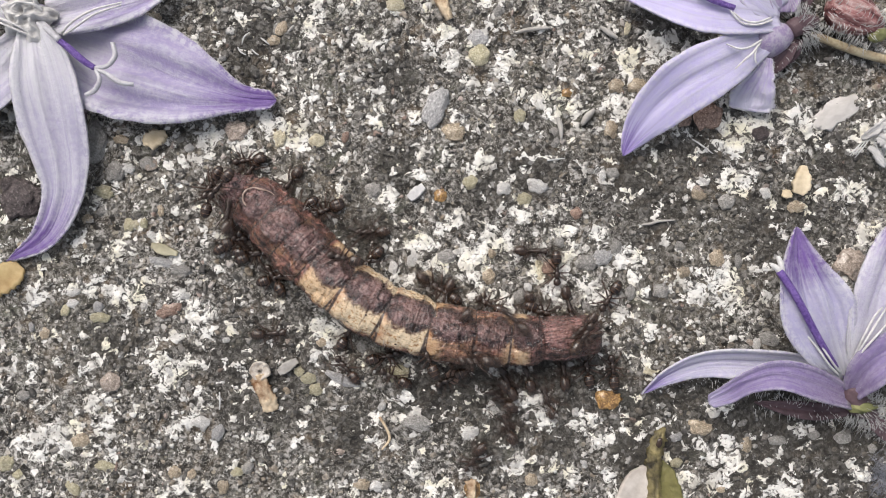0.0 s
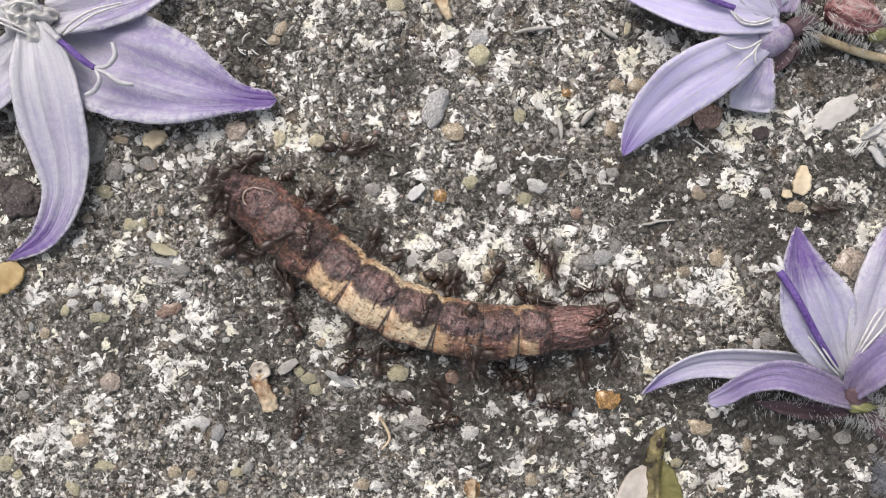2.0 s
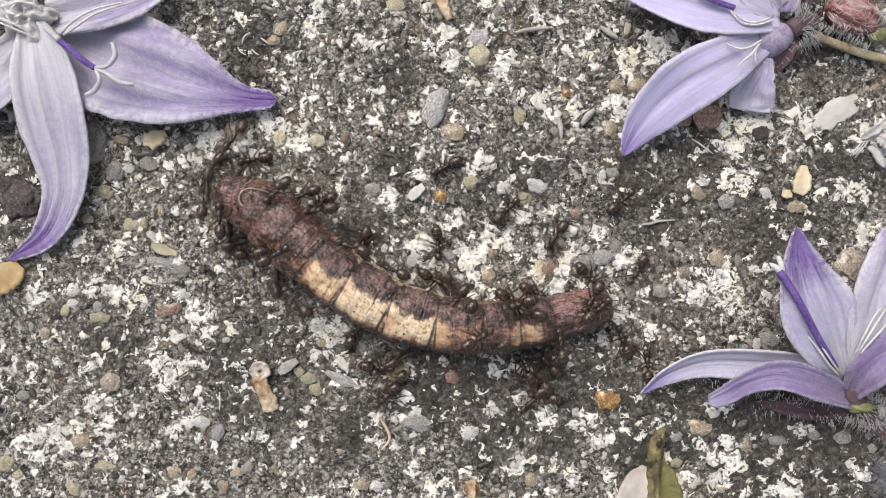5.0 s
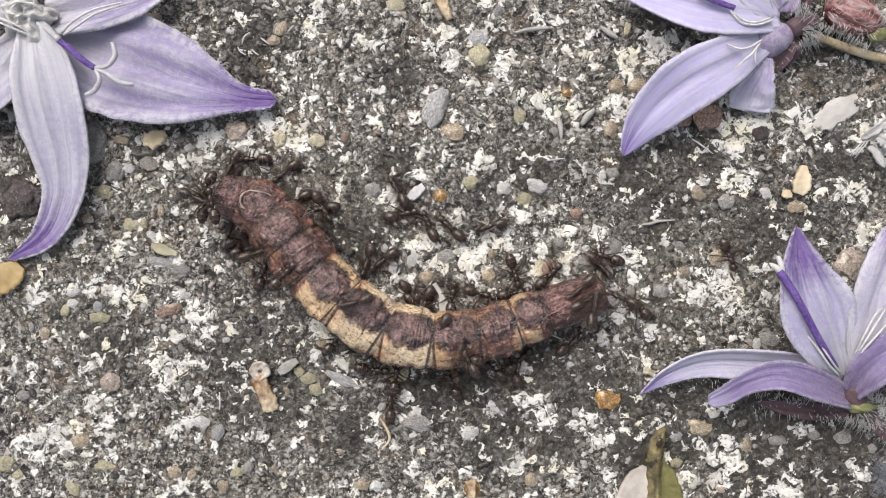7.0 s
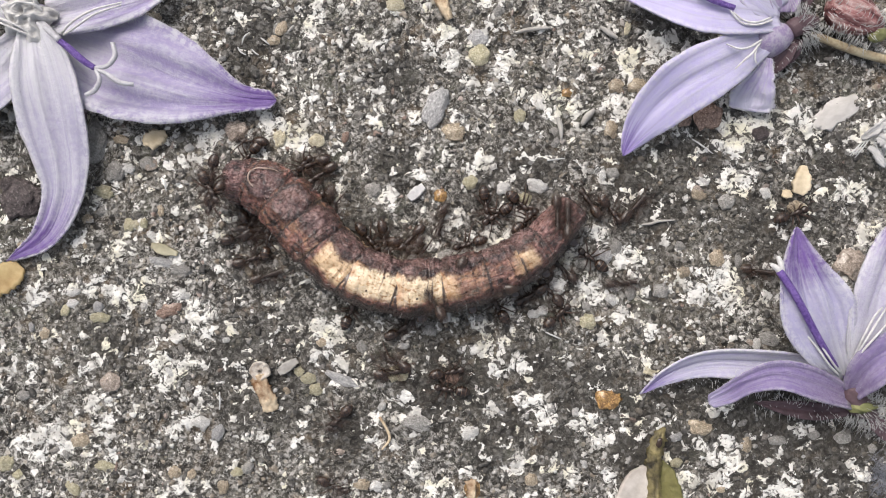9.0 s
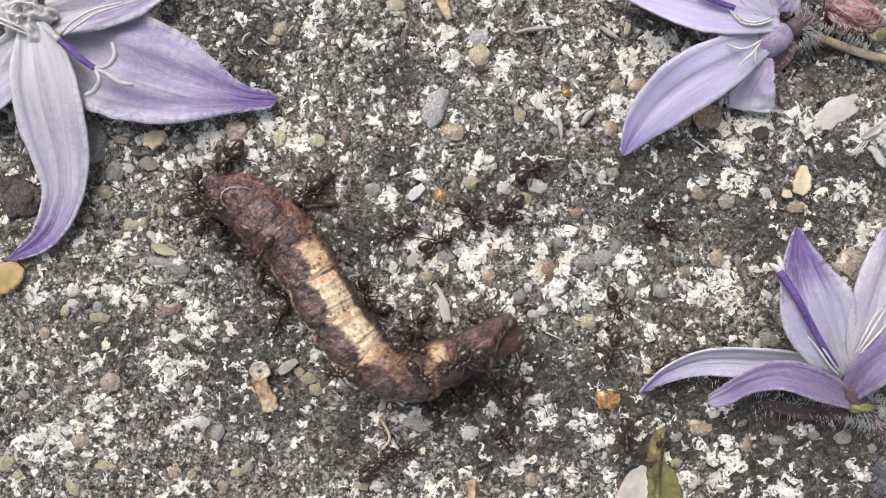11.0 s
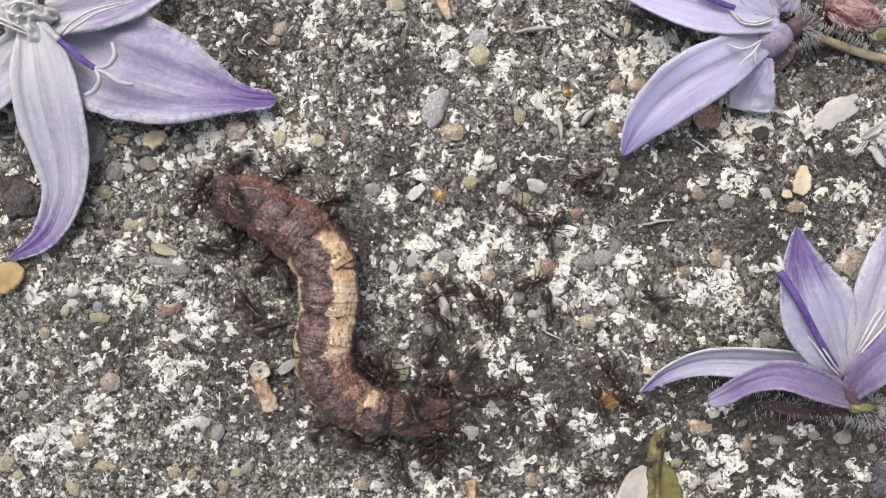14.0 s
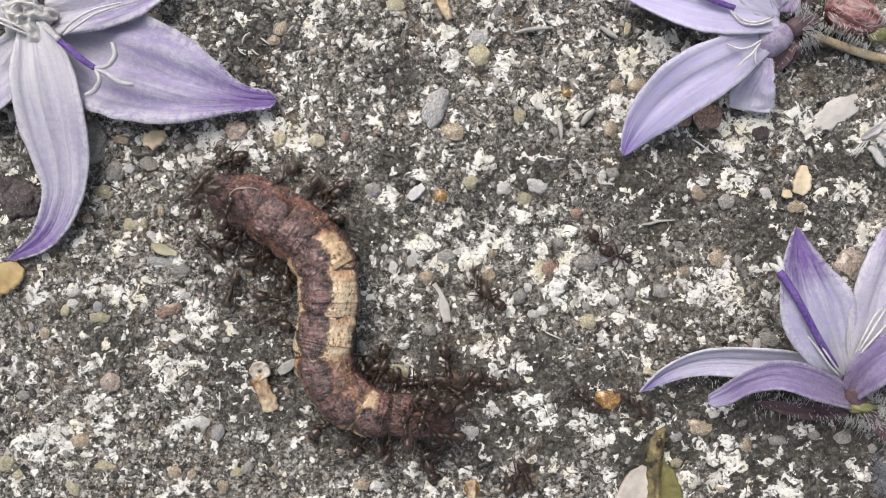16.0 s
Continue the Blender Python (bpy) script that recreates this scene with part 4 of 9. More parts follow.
def flower_north():
    f = root("bellflower", at(1400, 60), "lavender bellflower on its side with a hairy mauve calyx", "flower", "fallen bellflowers")
    petal(f, [(1362, 45, 3.2), (1297, 40, 4.6), (1230, 33, 4.6), (1162, 11, 3.6), (1072, -12, 2.2)], [24, 40, 44, 36, 5], cup=0.14, bank=10, mat=PETAL_BRIGHT, seed=6, ripple=0.025)
    petal(f, [(1345, 84, 3.2), (1268, 121, 4.6), (1196, 161, 4.6), (1143, 208, 3.3), (1114, 248, 2.0), (1099, 278, 1.2)], [16, 42, 50, 40, 22, 3], cup=0.10, bank=-8, mat=PETAL_BRIGHT, seed=7, rim_hairs=150, ripple=0.02)
    petal(f, [(1341, 113, 3.2), (1334, 141, 3.0), (1326, 164, 2.4), (1321, 184, 1.6), (1319, 199, 1.2)], [8, 20, 33, 39, 33], mat=PETAL_FAN, cup=0.18, bank=6, seed=8, ripple=0.04, frill_by=0.25, rim_hairs=60)
    petal(f, [(1358, 33, 3.2), (1323, -2, 4.2), (1301, -61, 3.8), (1290, -139, 2.0)], [24, 42, 42, 5], cup=0.2, mat=PETAL_BRIGHT, seed=9)
    petal(f, [(1371, 34, 3.0), (1370, -3, 3.8), (1391, -64, 3.2), (1421, -132, 1.5)], [18, 34, 34, 4], mat=PETAL_OUT, cup=0.2, seed=10)
    strand(f, "tube", [(1388, 64, 1.9), (1367, 72, 2.0), (1345, 77, 2.0), (1326, 80, 1.9)], [14, 27, 34, 32], PETAL_OUT, "violet flower tube", 16, 30)
    strand(f, "style", [(1274, 35, 5.2), (1256, 30, 5.4), (1237, 23, 5.4), (1213, 10, 5.2)], [5, 5, 5, 5], STYLE, "deep violet style")
    for pts in ([(1342, 53, 4.4), (1314, 63, 5.0), (1285, 60, 5.3), (1267, 39, 5.2)], [(1340, 49, 4.4), (1312, 59, 5.0), (1290, 56, 5.2), (1273, 42, 5.1)],
                [(1324, 87, 4.4), (1299, 102, 5.2), (1280, 104, 5.3), (1261, 96, 5.2)], [(1322, 91, 4.4), (1307, 109, 5.1), (1291, 123, 5.3), (1276, 138, 5.2)],
                [(1321, 93, 4.4), (1312, 106, 4.9), (1310, 118, 5.0), (1313, 127, 4.8)]):
        strand(f, "filament", pts, [1.9, 1.9, 1.7, 1.3], FILAMENT)
    calyx = strand(f, "calyx", [(1383, 64, 2.6), (1396, 56, 2.6), (1415, 49, 2.4), (1433, 44, 2.0)], [15, 17, 14, 7], CALYX, "mauve calyx", 12, 16)
    fuzz(f, [(1387, 62, 2.6), (1417, 49, 2.4)], 260, 26, 24, 21)
    for k, (pts, w) in enumerate((([(1388, 82, 2.4), (1376, 106, 1.8), (1362, 125, 1.0), (1353, 136, 0.6)], [12, 15, 11, 3]),
                                  ([(1399, 78, 2.2), (1397, 93, 1.6), (1390, 107, 1.0), (1381, 120, 0.6)], [9, 11, 9, 3]),
                                  ([(1396, 34, 2.4), (1412, 8, 2.0), (1426, -17, 1.6), (1438, -39, 1.0)], [10, 13, 10, 3]))):
        petal(f, pts, w, mat=CALYX, cup=0.3, seed=30 + k, name="sepal", label="mauve hairy sepal")
        fuzz(f, pts, 60, 14, 10, 40 + k)
    return f


def bud_material():
    """Long pale and dark streaks run along the bud."""
    m, nt, b = material("streaked_red_bud", 0.55, 0.4)
    turn = nt.nodes.new("ShaderNodeMapping")
    turn.vector_type = "TEXTURE"
    turn.inputs["Rotation"].default_value = (0, 0, radians(-24))
    turn.inputs["Scale"].default_value = (6, 1, 1)
    nt.links.new(coords(nt), turn.inputs["Vector"])
    n = grain(nt, turn.outputs[0], 1500, 4, 0.6)
    nt.links.new(ramp(nt, n, [(0.36, (0.080, 0.027, 0.029)), (0.50, (0.25, 0.105, 0.104)), (0.64, (0.48, 0.35, 0.33))]), b.inputs["Base Color"])
    relief(nt, b, n, 0.0004, 0.9)
    return m


def bud_and_stem():
    b = root("flower_bud", at(1500, 34), "closed reddish hairy flower bud on a thin tan stalk", "bud")
    strand(b, "stalk", [(1429, 68, 1.8), (1471, 83, 1.4), (1523, 99, 1.0), (1594, 116, 0.8), (1714, 142, 0.7)], [7, 7.5, 8, 8, 8], STEM, "thin tan stalk", n=30, sides=10)
    off = Vector(b.location)
    bm = bmesh.new()
    turn = Matrix.Rotation(radians(-24), 3, "Z")
    bmesh.ops.create_icosphere(bm, subdivisions=4, radius=1.0)
    for v in bm.verts:
        d = v.co.copy()
        a = math.atan2(d.z, d.y)
        ridge = 1 + 0.22 * abs(math.sin(a * 4 + 0.6 * d.x)) ** 0.6
        taper = 0.80 - 0.22 * d.x
        v.co = turn @ Vector((d.x * 54 * G, d.y * 28 * G * ridge * taper * 1.3, d.z * 26 * G * ridge * taper * 1.3)) + Vector((0, 0, 1.9 * MM))
    part("bud_body", bm, bud_material(), b, "ridged dull red bud")
    part("bud_base", blob(at(1539, 68, 1.8) - off, (17 * G, 13 * G, 13 * G), 5, 0.3, 3), GREEN, b, "yellow-green bud base")
    fuzz(b, [(1440, 22, 1.9), (1487, 41, 1.9), (1536, 65, 1.9)], 420, 24, 24, 23)
    return b


def flower_east():
    f = root("bellflower", at(1515, 695), "lavender bellflower lying on its side, petals spread upward", "flower", "fallen bellflowers")
    petal(f, [(1471, 661, 3.4), (1435, 604, 5.0), (1407, 539, 5.6), (1387, 469, 5.4), (1382, 404, 4.6)], [14, 50, 66, 38, 3], cup=0.22, bank=8, mat=PETAL_UPRIGHT, seed=11, rim_hairs=150)
    long_petal = petal(f, [(1473, 670, 2.6), (1400, 643, 3.3), (1318, 636, 3.3), (1238, 637, 2.8), (1177, 660, 2.0), (1132, 695, 1.1)], [12, 24, 28, 25, 16, 2], cup=0.45, bank=-20, mat=PETAL_LONG, seed=12, ripple=0.03, rim_hairs=90)
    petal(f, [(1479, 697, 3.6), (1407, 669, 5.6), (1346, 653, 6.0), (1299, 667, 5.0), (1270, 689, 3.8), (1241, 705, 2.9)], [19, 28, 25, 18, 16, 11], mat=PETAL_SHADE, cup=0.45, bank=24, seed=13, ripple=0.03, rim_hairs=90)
    petal(f, [(1490, 655, 3.4), (1503, 592, 5.2), (1524, 516, 5.6), (1557, 440, 4.6), (1596, 362, 3.0)], [12, 40, 50, 42, 5], cup=0.22, bank=-8, seed=14, rim_hairs=150)
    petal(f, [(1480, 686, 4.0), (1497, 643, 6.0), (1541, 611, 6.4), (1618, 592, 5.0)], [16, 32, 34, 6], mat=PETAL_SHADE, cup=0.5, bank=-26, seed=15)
    strand(f, "tube", [(1473, 670, 2.6), (1486, 686, 2.4), (1502, 701, 2.0)], [10, 17, 14], PETAL_OUT, "violet flower tube", 14, 24)
    style = strand(f, "style", [(1448, 641, 4.6), (1404, 584, 6.6), (1369, 524, 7.2), (1340, 477, 7.0)], [6, 6, 6.5, 7], STYLE, "deep violet style")
    for pts in ([(1342, 481, 7.0), (1334, 472, 7.1), (1326, 466, 6.9)], [(1344, 479, 7.0), (1342, 464, 7.0), (1338, 453, 6.8)]):
        strand(style, "stigma_lobe", pts, [5, 5, 3], FILAMENT, "pale stigma lobe")
    for pts in ([(1455, 655, 4.4), (1430, 635, 5.8), (1411, 611, 6.2), (1392, 587, 6.2)], [(1457, 651, 4.4), (1434, 629, 5.8), (1418, 608, 6.2), (1401, 583, 6.2)],
                [(1474, 631, 4.6), (1484, 600, 6.2), (1502, 566, 6.6), (1524, 534, 6.4)], [(1478, 633, 4.6), (1487, 608, 6.0), (1505, 585, 6.4), (1532, 553, 6.4)],
                [(1480, 624, 4.6), (1484, 591, 6.0), (1500, 555, 6.4), (1516, 538, 6.2)]):
        strand(f, "filament", pts, [2.2, 2.0, 1.9, 1.4], FILAMENT)
    strand(f, "calyx", [(1481, 674, 3.6), (1488, 692, 3.2), (1507, 714, 2.2), (1539, 733, 1.2)], [13, 19, 20, 8], CALYX, "mauve calyx", 20, 24)
    part("calyx_base", blob(at(1499, 712, 3.6) - Vector(f.location), (25 * G, 10 * G, 10 * G), 9, 0.5, 3), GREEN, f, "yellow-green calyx base")
    fuzz(f, [(1490, 706, 2.4), (1542, 730, 1.4)], 190, 28, 20, 25)
    for k, (pts, w) in enumerate((([(1489, 720, 2.2), (1440, 724, 1.6), (1388, 719, 1.2), (1332, 710, 0.7)], [9, 15, 13, 2]),
                                  ([(1530, 738, 1.4), (1565, 765, 1.0), (1605, 788, 0.6)], [12, 14, 3]),
                                  ([(1498, 673, 3.2), (1515, 651, 4.2), (1542, 639, 4.4)], [12, 16, 4]))):
        petal(f, pts, w, mat=CALYX, cup=0.3, seed=50 + k, name="sepal", label="mauve hairy sepal")
        fuzz(f, pts, 170, 15, 12, 60 + k)
    fuzz(f, [(1473, 705, 2.6), (1412, 693, 3.0), (1335, 683, 2.8), (1262, 701, 1.8)], 90, 12, 6, 71)
    fuzz(f, [(1384, 662, 2.8), (1286, 662, 2.8), (1194, 676, 1.6)], 60, 11, 4, 72)
    return long_petal


flower_west()
flower_north()
bud_and_stem()
LONG_PETAL = flower_east()


# ---------------------------------------------------------------- scraps on the slab
def sheet(name, spine, widths, thick, mat, label, category, cup=0.1, seed=0, ragged=0.12, n=20, m=9):
    """A small uneven flake or leaf scrap along a spine of (x, y, z mm)."""
    place = at(*spine[0][:2])
    line = [c - place for c in glide([at(*p) for p in spine], n)]
    wid = [max(w, 1) * G for w in spread(widths, n)]
    bm = bmesh.new()
    grid = []
    for i, c in enumerate(line):
        t = (line[min(i + 1, n - 1)] - line[max(i - 1, 0)]).normalized()
        s = t.cross(Vector((0, 0, 1))).normalized()
        up = s.cross(t)
        k1 = 1 + ragged * 2 * noise.noise(Vector((i * 0.8, seed * 4.1, 0.3)))
        k2 = 1 + ragged * 2 * noise.noise(Vector((i * 0.8, seed * 4.1, 5.3)))
        grid.append([bm.verts.new(c + s * (u * wid[i] * (k1 if u < 0 else k2)) + up * (cup * wid[i] * (u * u - 0.4) + 0.12 * wid[i] * noise.noise(Vector((u * 2, i * 0.4, seed)))))
                     for u in (2 * j / (m - 1) - 1 for j in range(m))])
    for i in range(n - 1):
        for j in range(m - 1):
            bm.faces.new((grid[i][j], grid[i][j + 1], grid[i + 1][j + 1], grid[i + 1][j]))
    ob = part(name, bm, mat)
    ob.location = place
    s = ob.modifiers.new("thickness", "SOLIDIFY")
    s.thickness, s.offset = thick * MM, 0
    return tagged(ob, label, category)


def twig(name, pts, radii, mat, label, category, n=18, sides=7):
    place = at(*pts[0][:2])
    ob = part(name, tube([at(*p) - place for p in pts], [r * G for r in radii], n, sides), mat)
    ob.location = place
    return tagged(ob, label, category)


stalk = root("broken_stalk", at(465, 690), "broken straw-coloured plant stalk with a flared pale end", "stalk")
petal(stalk, [(481, 727, 0.4), (476, 706, 0.8), (467, 686, 1.0), (457, 664, 0.9)], [13, 14, 13, 15], mat=STRAW, cup=-0.45, seed=81, frill_by=0.5, name="shaft", label="split straw-coloured shaft")
bm, rings = bmesh.new(), []
for reach, rise in ((0.15, 0.35), (0.45, 0.25), (0.70, 0.40), (0.86, 0.80), (1.0, 0.75), (1.06, 0.2), (1.0, -0.3)):
    rings.append([])
    for j in range(36):
        q = 2 * math.pi * j / 36
        wide = 17.5 * reach * (1 + 0.16 * noise.noise(Vector((math.cos(q) * 1.5, math.sin(q) * 1.5, 2.2))))
        rings[-1].append(bm.verts.new(at(463 + wide * math.cos(q), 655 + 0.9 * wide * math.sin(q), 0.75 + 0.5 * rise + 0.2 * noise.noise(Vector((math.cos(q) * 3, math.sin(q) * 3, reach * 4)))) - Vector(stalk.location)))
for u, v in zip(rings, rings[1:]):
    for j in range(36):
        bm.faces.new((u[j], v[j], v[(j + 1) % 36], u[(j + 1) % 36]))
bm.faces.new(rings[0][::-1])
part("flared_end", bm, WEATHERED, stalk, "pale ring-shaped flared end")
sheet("leaf_scrap", [(-10, 512, 0.5), (11, 494, 0.7), (29, 480, 0.7), (39, 470, 0.4)], [18, 24, 22, 10], 0.4, OCHRE, "tan dry leaf scrap under a petal tip", "leaf", seed=1)
sheet("cream_flake", [(257, 255, 0.5), (269, 250, 0.6), (283, 243, 0.6), (296, 237, 0.4)], [6, 14, 12, 6], 0.6, FLAKE, "small cream crumbly flake on concrete", "flake", seed=2, ragged=0.3)
sheet("cream_flake", [(1419, 295, 0.5), (1417, 313, 0.7), (1414, 329, 0.7), (1409, 344, 0.5)], [5, 13, 15, 9], 0.6, FLAKE, "cream crumbly flake on concrete", "flake", seed=3, ragged=0.12)
sheet("cream_flake", [(1382, 342, 0.4), (1389, 344, 0.5), (1398, 346, 0.4)], [5, 8, 4], 0.5, FLAKE, "small cream crumb on concrete", "flake", seed=14)
sheet("white_shard", [(495, 659, 0.4), (509, 649, 0.5), (527, 637, 0.4)], [6, 9, 5], 0.5, ASHEN, "flat pale shard on concrete", "shard", seed=4)
sheet("white_shard", [(724, 352, 0.4), (736, 342, 0.5), (750, 330, 0.4)], [6, 9, 6], 0.5, FILAMENT, "flat white shard on concrete", "shard", seed=5)
sheet("grey_flake", [(270, 434, 0.4), (290, 442, 0.5), (316, 450, 0.4)], [4, 9, 4], 0.4, DRAB, "thin drab flake on concrete", "flake", seed=6)
sheet("pale_strip", [(768, 502, 0.4), (780, 520, 0.5), (786, 544, 0.5), (792, 570, 0.4)], [4, 4, 9, 7], 0.4, ASHEN, "pale grey curled strip on concrete", "strip", seed=7)
sheet("brown_husk", [(776, -6, 0.5), (786, 15, 0.7), (796, 36, 0.4)], [9, 8, 4], 0.5, STRAW, "brown dry husk on concrete", "husk", cup=0.5, seed=8)
sheet("amber_husk", [(832, 847, 0.8), (834, 862, 1.0), (834, 887, 0.8)], [10, 7, 7], 0.4, STRAW, "pale strip on an amber pebble", "husk", seed=9)
rolled = root("leaf_scrap", at(1162, 830), "withered brown rolled leaf scrap with a small hole", "leaf")
petal(rolled, [(1174, 756, 0.5), (1164, 773, 0.9), (1155, 806, 1.1), (1154, 845, 1.2), (1156, 905, 1.2)], [2, 11, 13, 11, 13], mat=ROLLED, cup=-0.7, seed=84, frill_by=0.9, name="blade", label="brown rolled blade")
# No opening is cut: a dark lump on the blade gives the hollow's shade.
part("hole", blob(at(1161, 779, 1.6) - Vector(rolled.location), (5 * G, 9 * G, 2 * G), 3, 0.3, 3, None, Matrix.Rotation(-0.25, 3, "Z")), CHITIN, rolled, "dark lump that stands for the shade in a gnawed hole")
sheet("leaf_scrap", [(1168, 814, 0.5), (1177, 843, 0.7), (1186, 897, 0.6)], [4, 17, 24], 0.3, OLIVE, "withered olive-green leaf half", "leaf", cup=0.3, seed=11)
sheet("leaf_scrap", [(1140, 823, 0.7), (1123, 855, 0.8), (1110, 917, 0.6)], [6, 24, 34], 0.3, BLUSH, "bleached pinkish leaf scrap", "leaf", cup=0.1, seed=12, ragged=0.05)
floret = root("dry_floret", at(1548, 246), "frayed white dry floret with thin loose fibres on concrete", "floret")
for k, (pts, w) in enumerate((([(1576, 206, 1.0), (1556, 222, 1.3), (1536, 236, 1.1), (1521, 247, 0.6)], [5, 8, 7, 3]), ([(1546, 244, 1.0), (1556, 252, 1.3), (1568, 262, 0.9), (1584, 266, 0.6)], [6, 11, 8, 3]),
                              ([(1532, 262, 0.7), (1541, 270, 1.0), (1550, 284, 0.9), (1562, 296, 0.5)], [3, 6, 7, 3]), ([(1550, 236, 1.0), (1560, 226, 1.5), (1574, 232, 1.2)], [4, 8, 4]))):
    petal(floret, pts, w, mat=THROAT, cup=0.5, seed=90 + k, frill_by=0.7, name="strip", label="crumpled white strip")
for pts in ([(1532, 250, 0.8), (1520, 265, 0.9), (1509, 281, 0.5)], [(1527, 251, 0.8), (1514, 266, 0.8), (1505, 277, 0.5)], [(1541, 252, 0.9), (1546, 268, 1.0), (1545, 283, 0.6)], [(1559, 250, 1.0), (1570, 262, 1.1), (1578, 278, 0.6)],
            [(1562, 293, 0.6), (1570, 282, 0.9), (1580, 272, 0.6)], [(1552, 225, 1.2), (1556, 238, 1.4), (1568, 250, 1.0)]):
    strand(floret, "fibre", pts, [1.0, 1.3, 0.7], HAIR, "fine white fibre", 10, 5)
lint = root("lint_tuft", at(1556, 842), "small tuft of grey-blue lint on concrete", "lint")
rnd = random.Random(77)
tuft = hairs("lint_fibres", lint, [(at(1556 + rnd.gauss(0, 9), 842 + rnd.gauss(0, 18), rnd.uniform(0.2, 1.1)) - Vector(lint.location), (rnd.uniform(-1, 1), rnd.uniform(-1, 1), rnd.uniform(-0.2, 0.35))) for _ in range(420)], 0.0009, 0.00002, 0.9, 78)
tuft.data.materials[0] = LINT
tuft["label"] = "tangled grey-blue fibres"
twig("plant_fibre", [(672, 737, 0.4), (684, 756, 0.5), (690, 776, 0.5), (676, 795, 0.4)], [2.4, 2.6, 2.6, 1.6], STRAW, "curved straw-coloured fibre on concrete", "fibre")
twig("twig", [(911, 60, 0.5), (939, 54, 0.6), (974, 51, 0.4)], [2.5, 4, 2], ASHEN, "thin dry twig on concrete", "twig")
twig("twig", [(1134, 398, 0.3), (1151, 396, 0.4), (1164, 392, 0.4), (1194, 390, 0.3)], [1.5, 3, 2.6, 1.2], ASHEN, "thin tan-grey twig on concrete", "twig")
twig("twig", [(1061, 49, 0.4), (1077, 60, 0.5), (1091, 69, 0.4)], [3, 5, 3], ASHEN, "short pale twig on concrete", "twig")
twig("twig", [(985, 209, 0.4), (991, 225, 0.5), (993, 247, 0.4)], [3, 5, 2], ASHEN, "short grey twig on concrete", "twig")
twig("twig", [(1029, 221, 0.4), (1039, 207, 0.5), (1051, 195, 0.4)], [4, 7, 3], ASHEN, "short pale twig on concrete", "twig")
for pts in ([(443, 59, 0.4), (434, 68, 0.6), (429, 81, 0.4)], [(422, 85, 0.4), (428, 94, 0.5), (437, 99, 0.4)], [(463, 69, 0.4), (471, 75, 0.5), (478, 81, 0.4)], [(447, 89, 0.4), (454, 96, 0.5), (459, 99, 0.4)],
            [(964, 587, 0.4), (977, 593, 0.5), (993, 600, 0.4)], [(1524, 251, 0.5), (1512, 263, 0.6), (1501, 277, 0.4)],
            [(967, 285, 0.4), (983, 283, 0.5), (999, 281, 0.4)], [(294, 320, 0.4), (295, 331, 0.5), (296, 338, 0.4)], [(390, 693, 0.4), (391, 709, 0.5), (390, 725, 0.4)], [(1223, 247, 0.4), (1238, 257, 0.5), (1260, 273, 0.4)]):
    twig("plant_fibre", pts, [1.2, 1.6, 0.8], HAIR, "fine whitish plant fibre on concrete", "fibre", 10, 5)


# ---------------------------------------------------------------- the caterpillar
# where each piece begins and ends along the body, its breadth in millimetres and its skin
GIRTH = 0.86
PIECES = [("head", 0, 52, 43, "head"), ("segment", 52, 108, 53, "collar"), ("segment", 108, 160, 60, "thorax"), ("segment", 160, 217, 61, "thorax"),
          ("segment", 217, 288, 60, "shoulder"), ("segment", 288, 370, 61, "striped"), ("segment", 370, 450, 59, "striped"), ("segment", 450, 528, 57, "brown"),
          ("segment", 528, 590, 54, "umber"), ("segment", 590, 641, 50, "patch"), ("segment", 641, 745, 45, "tail")]


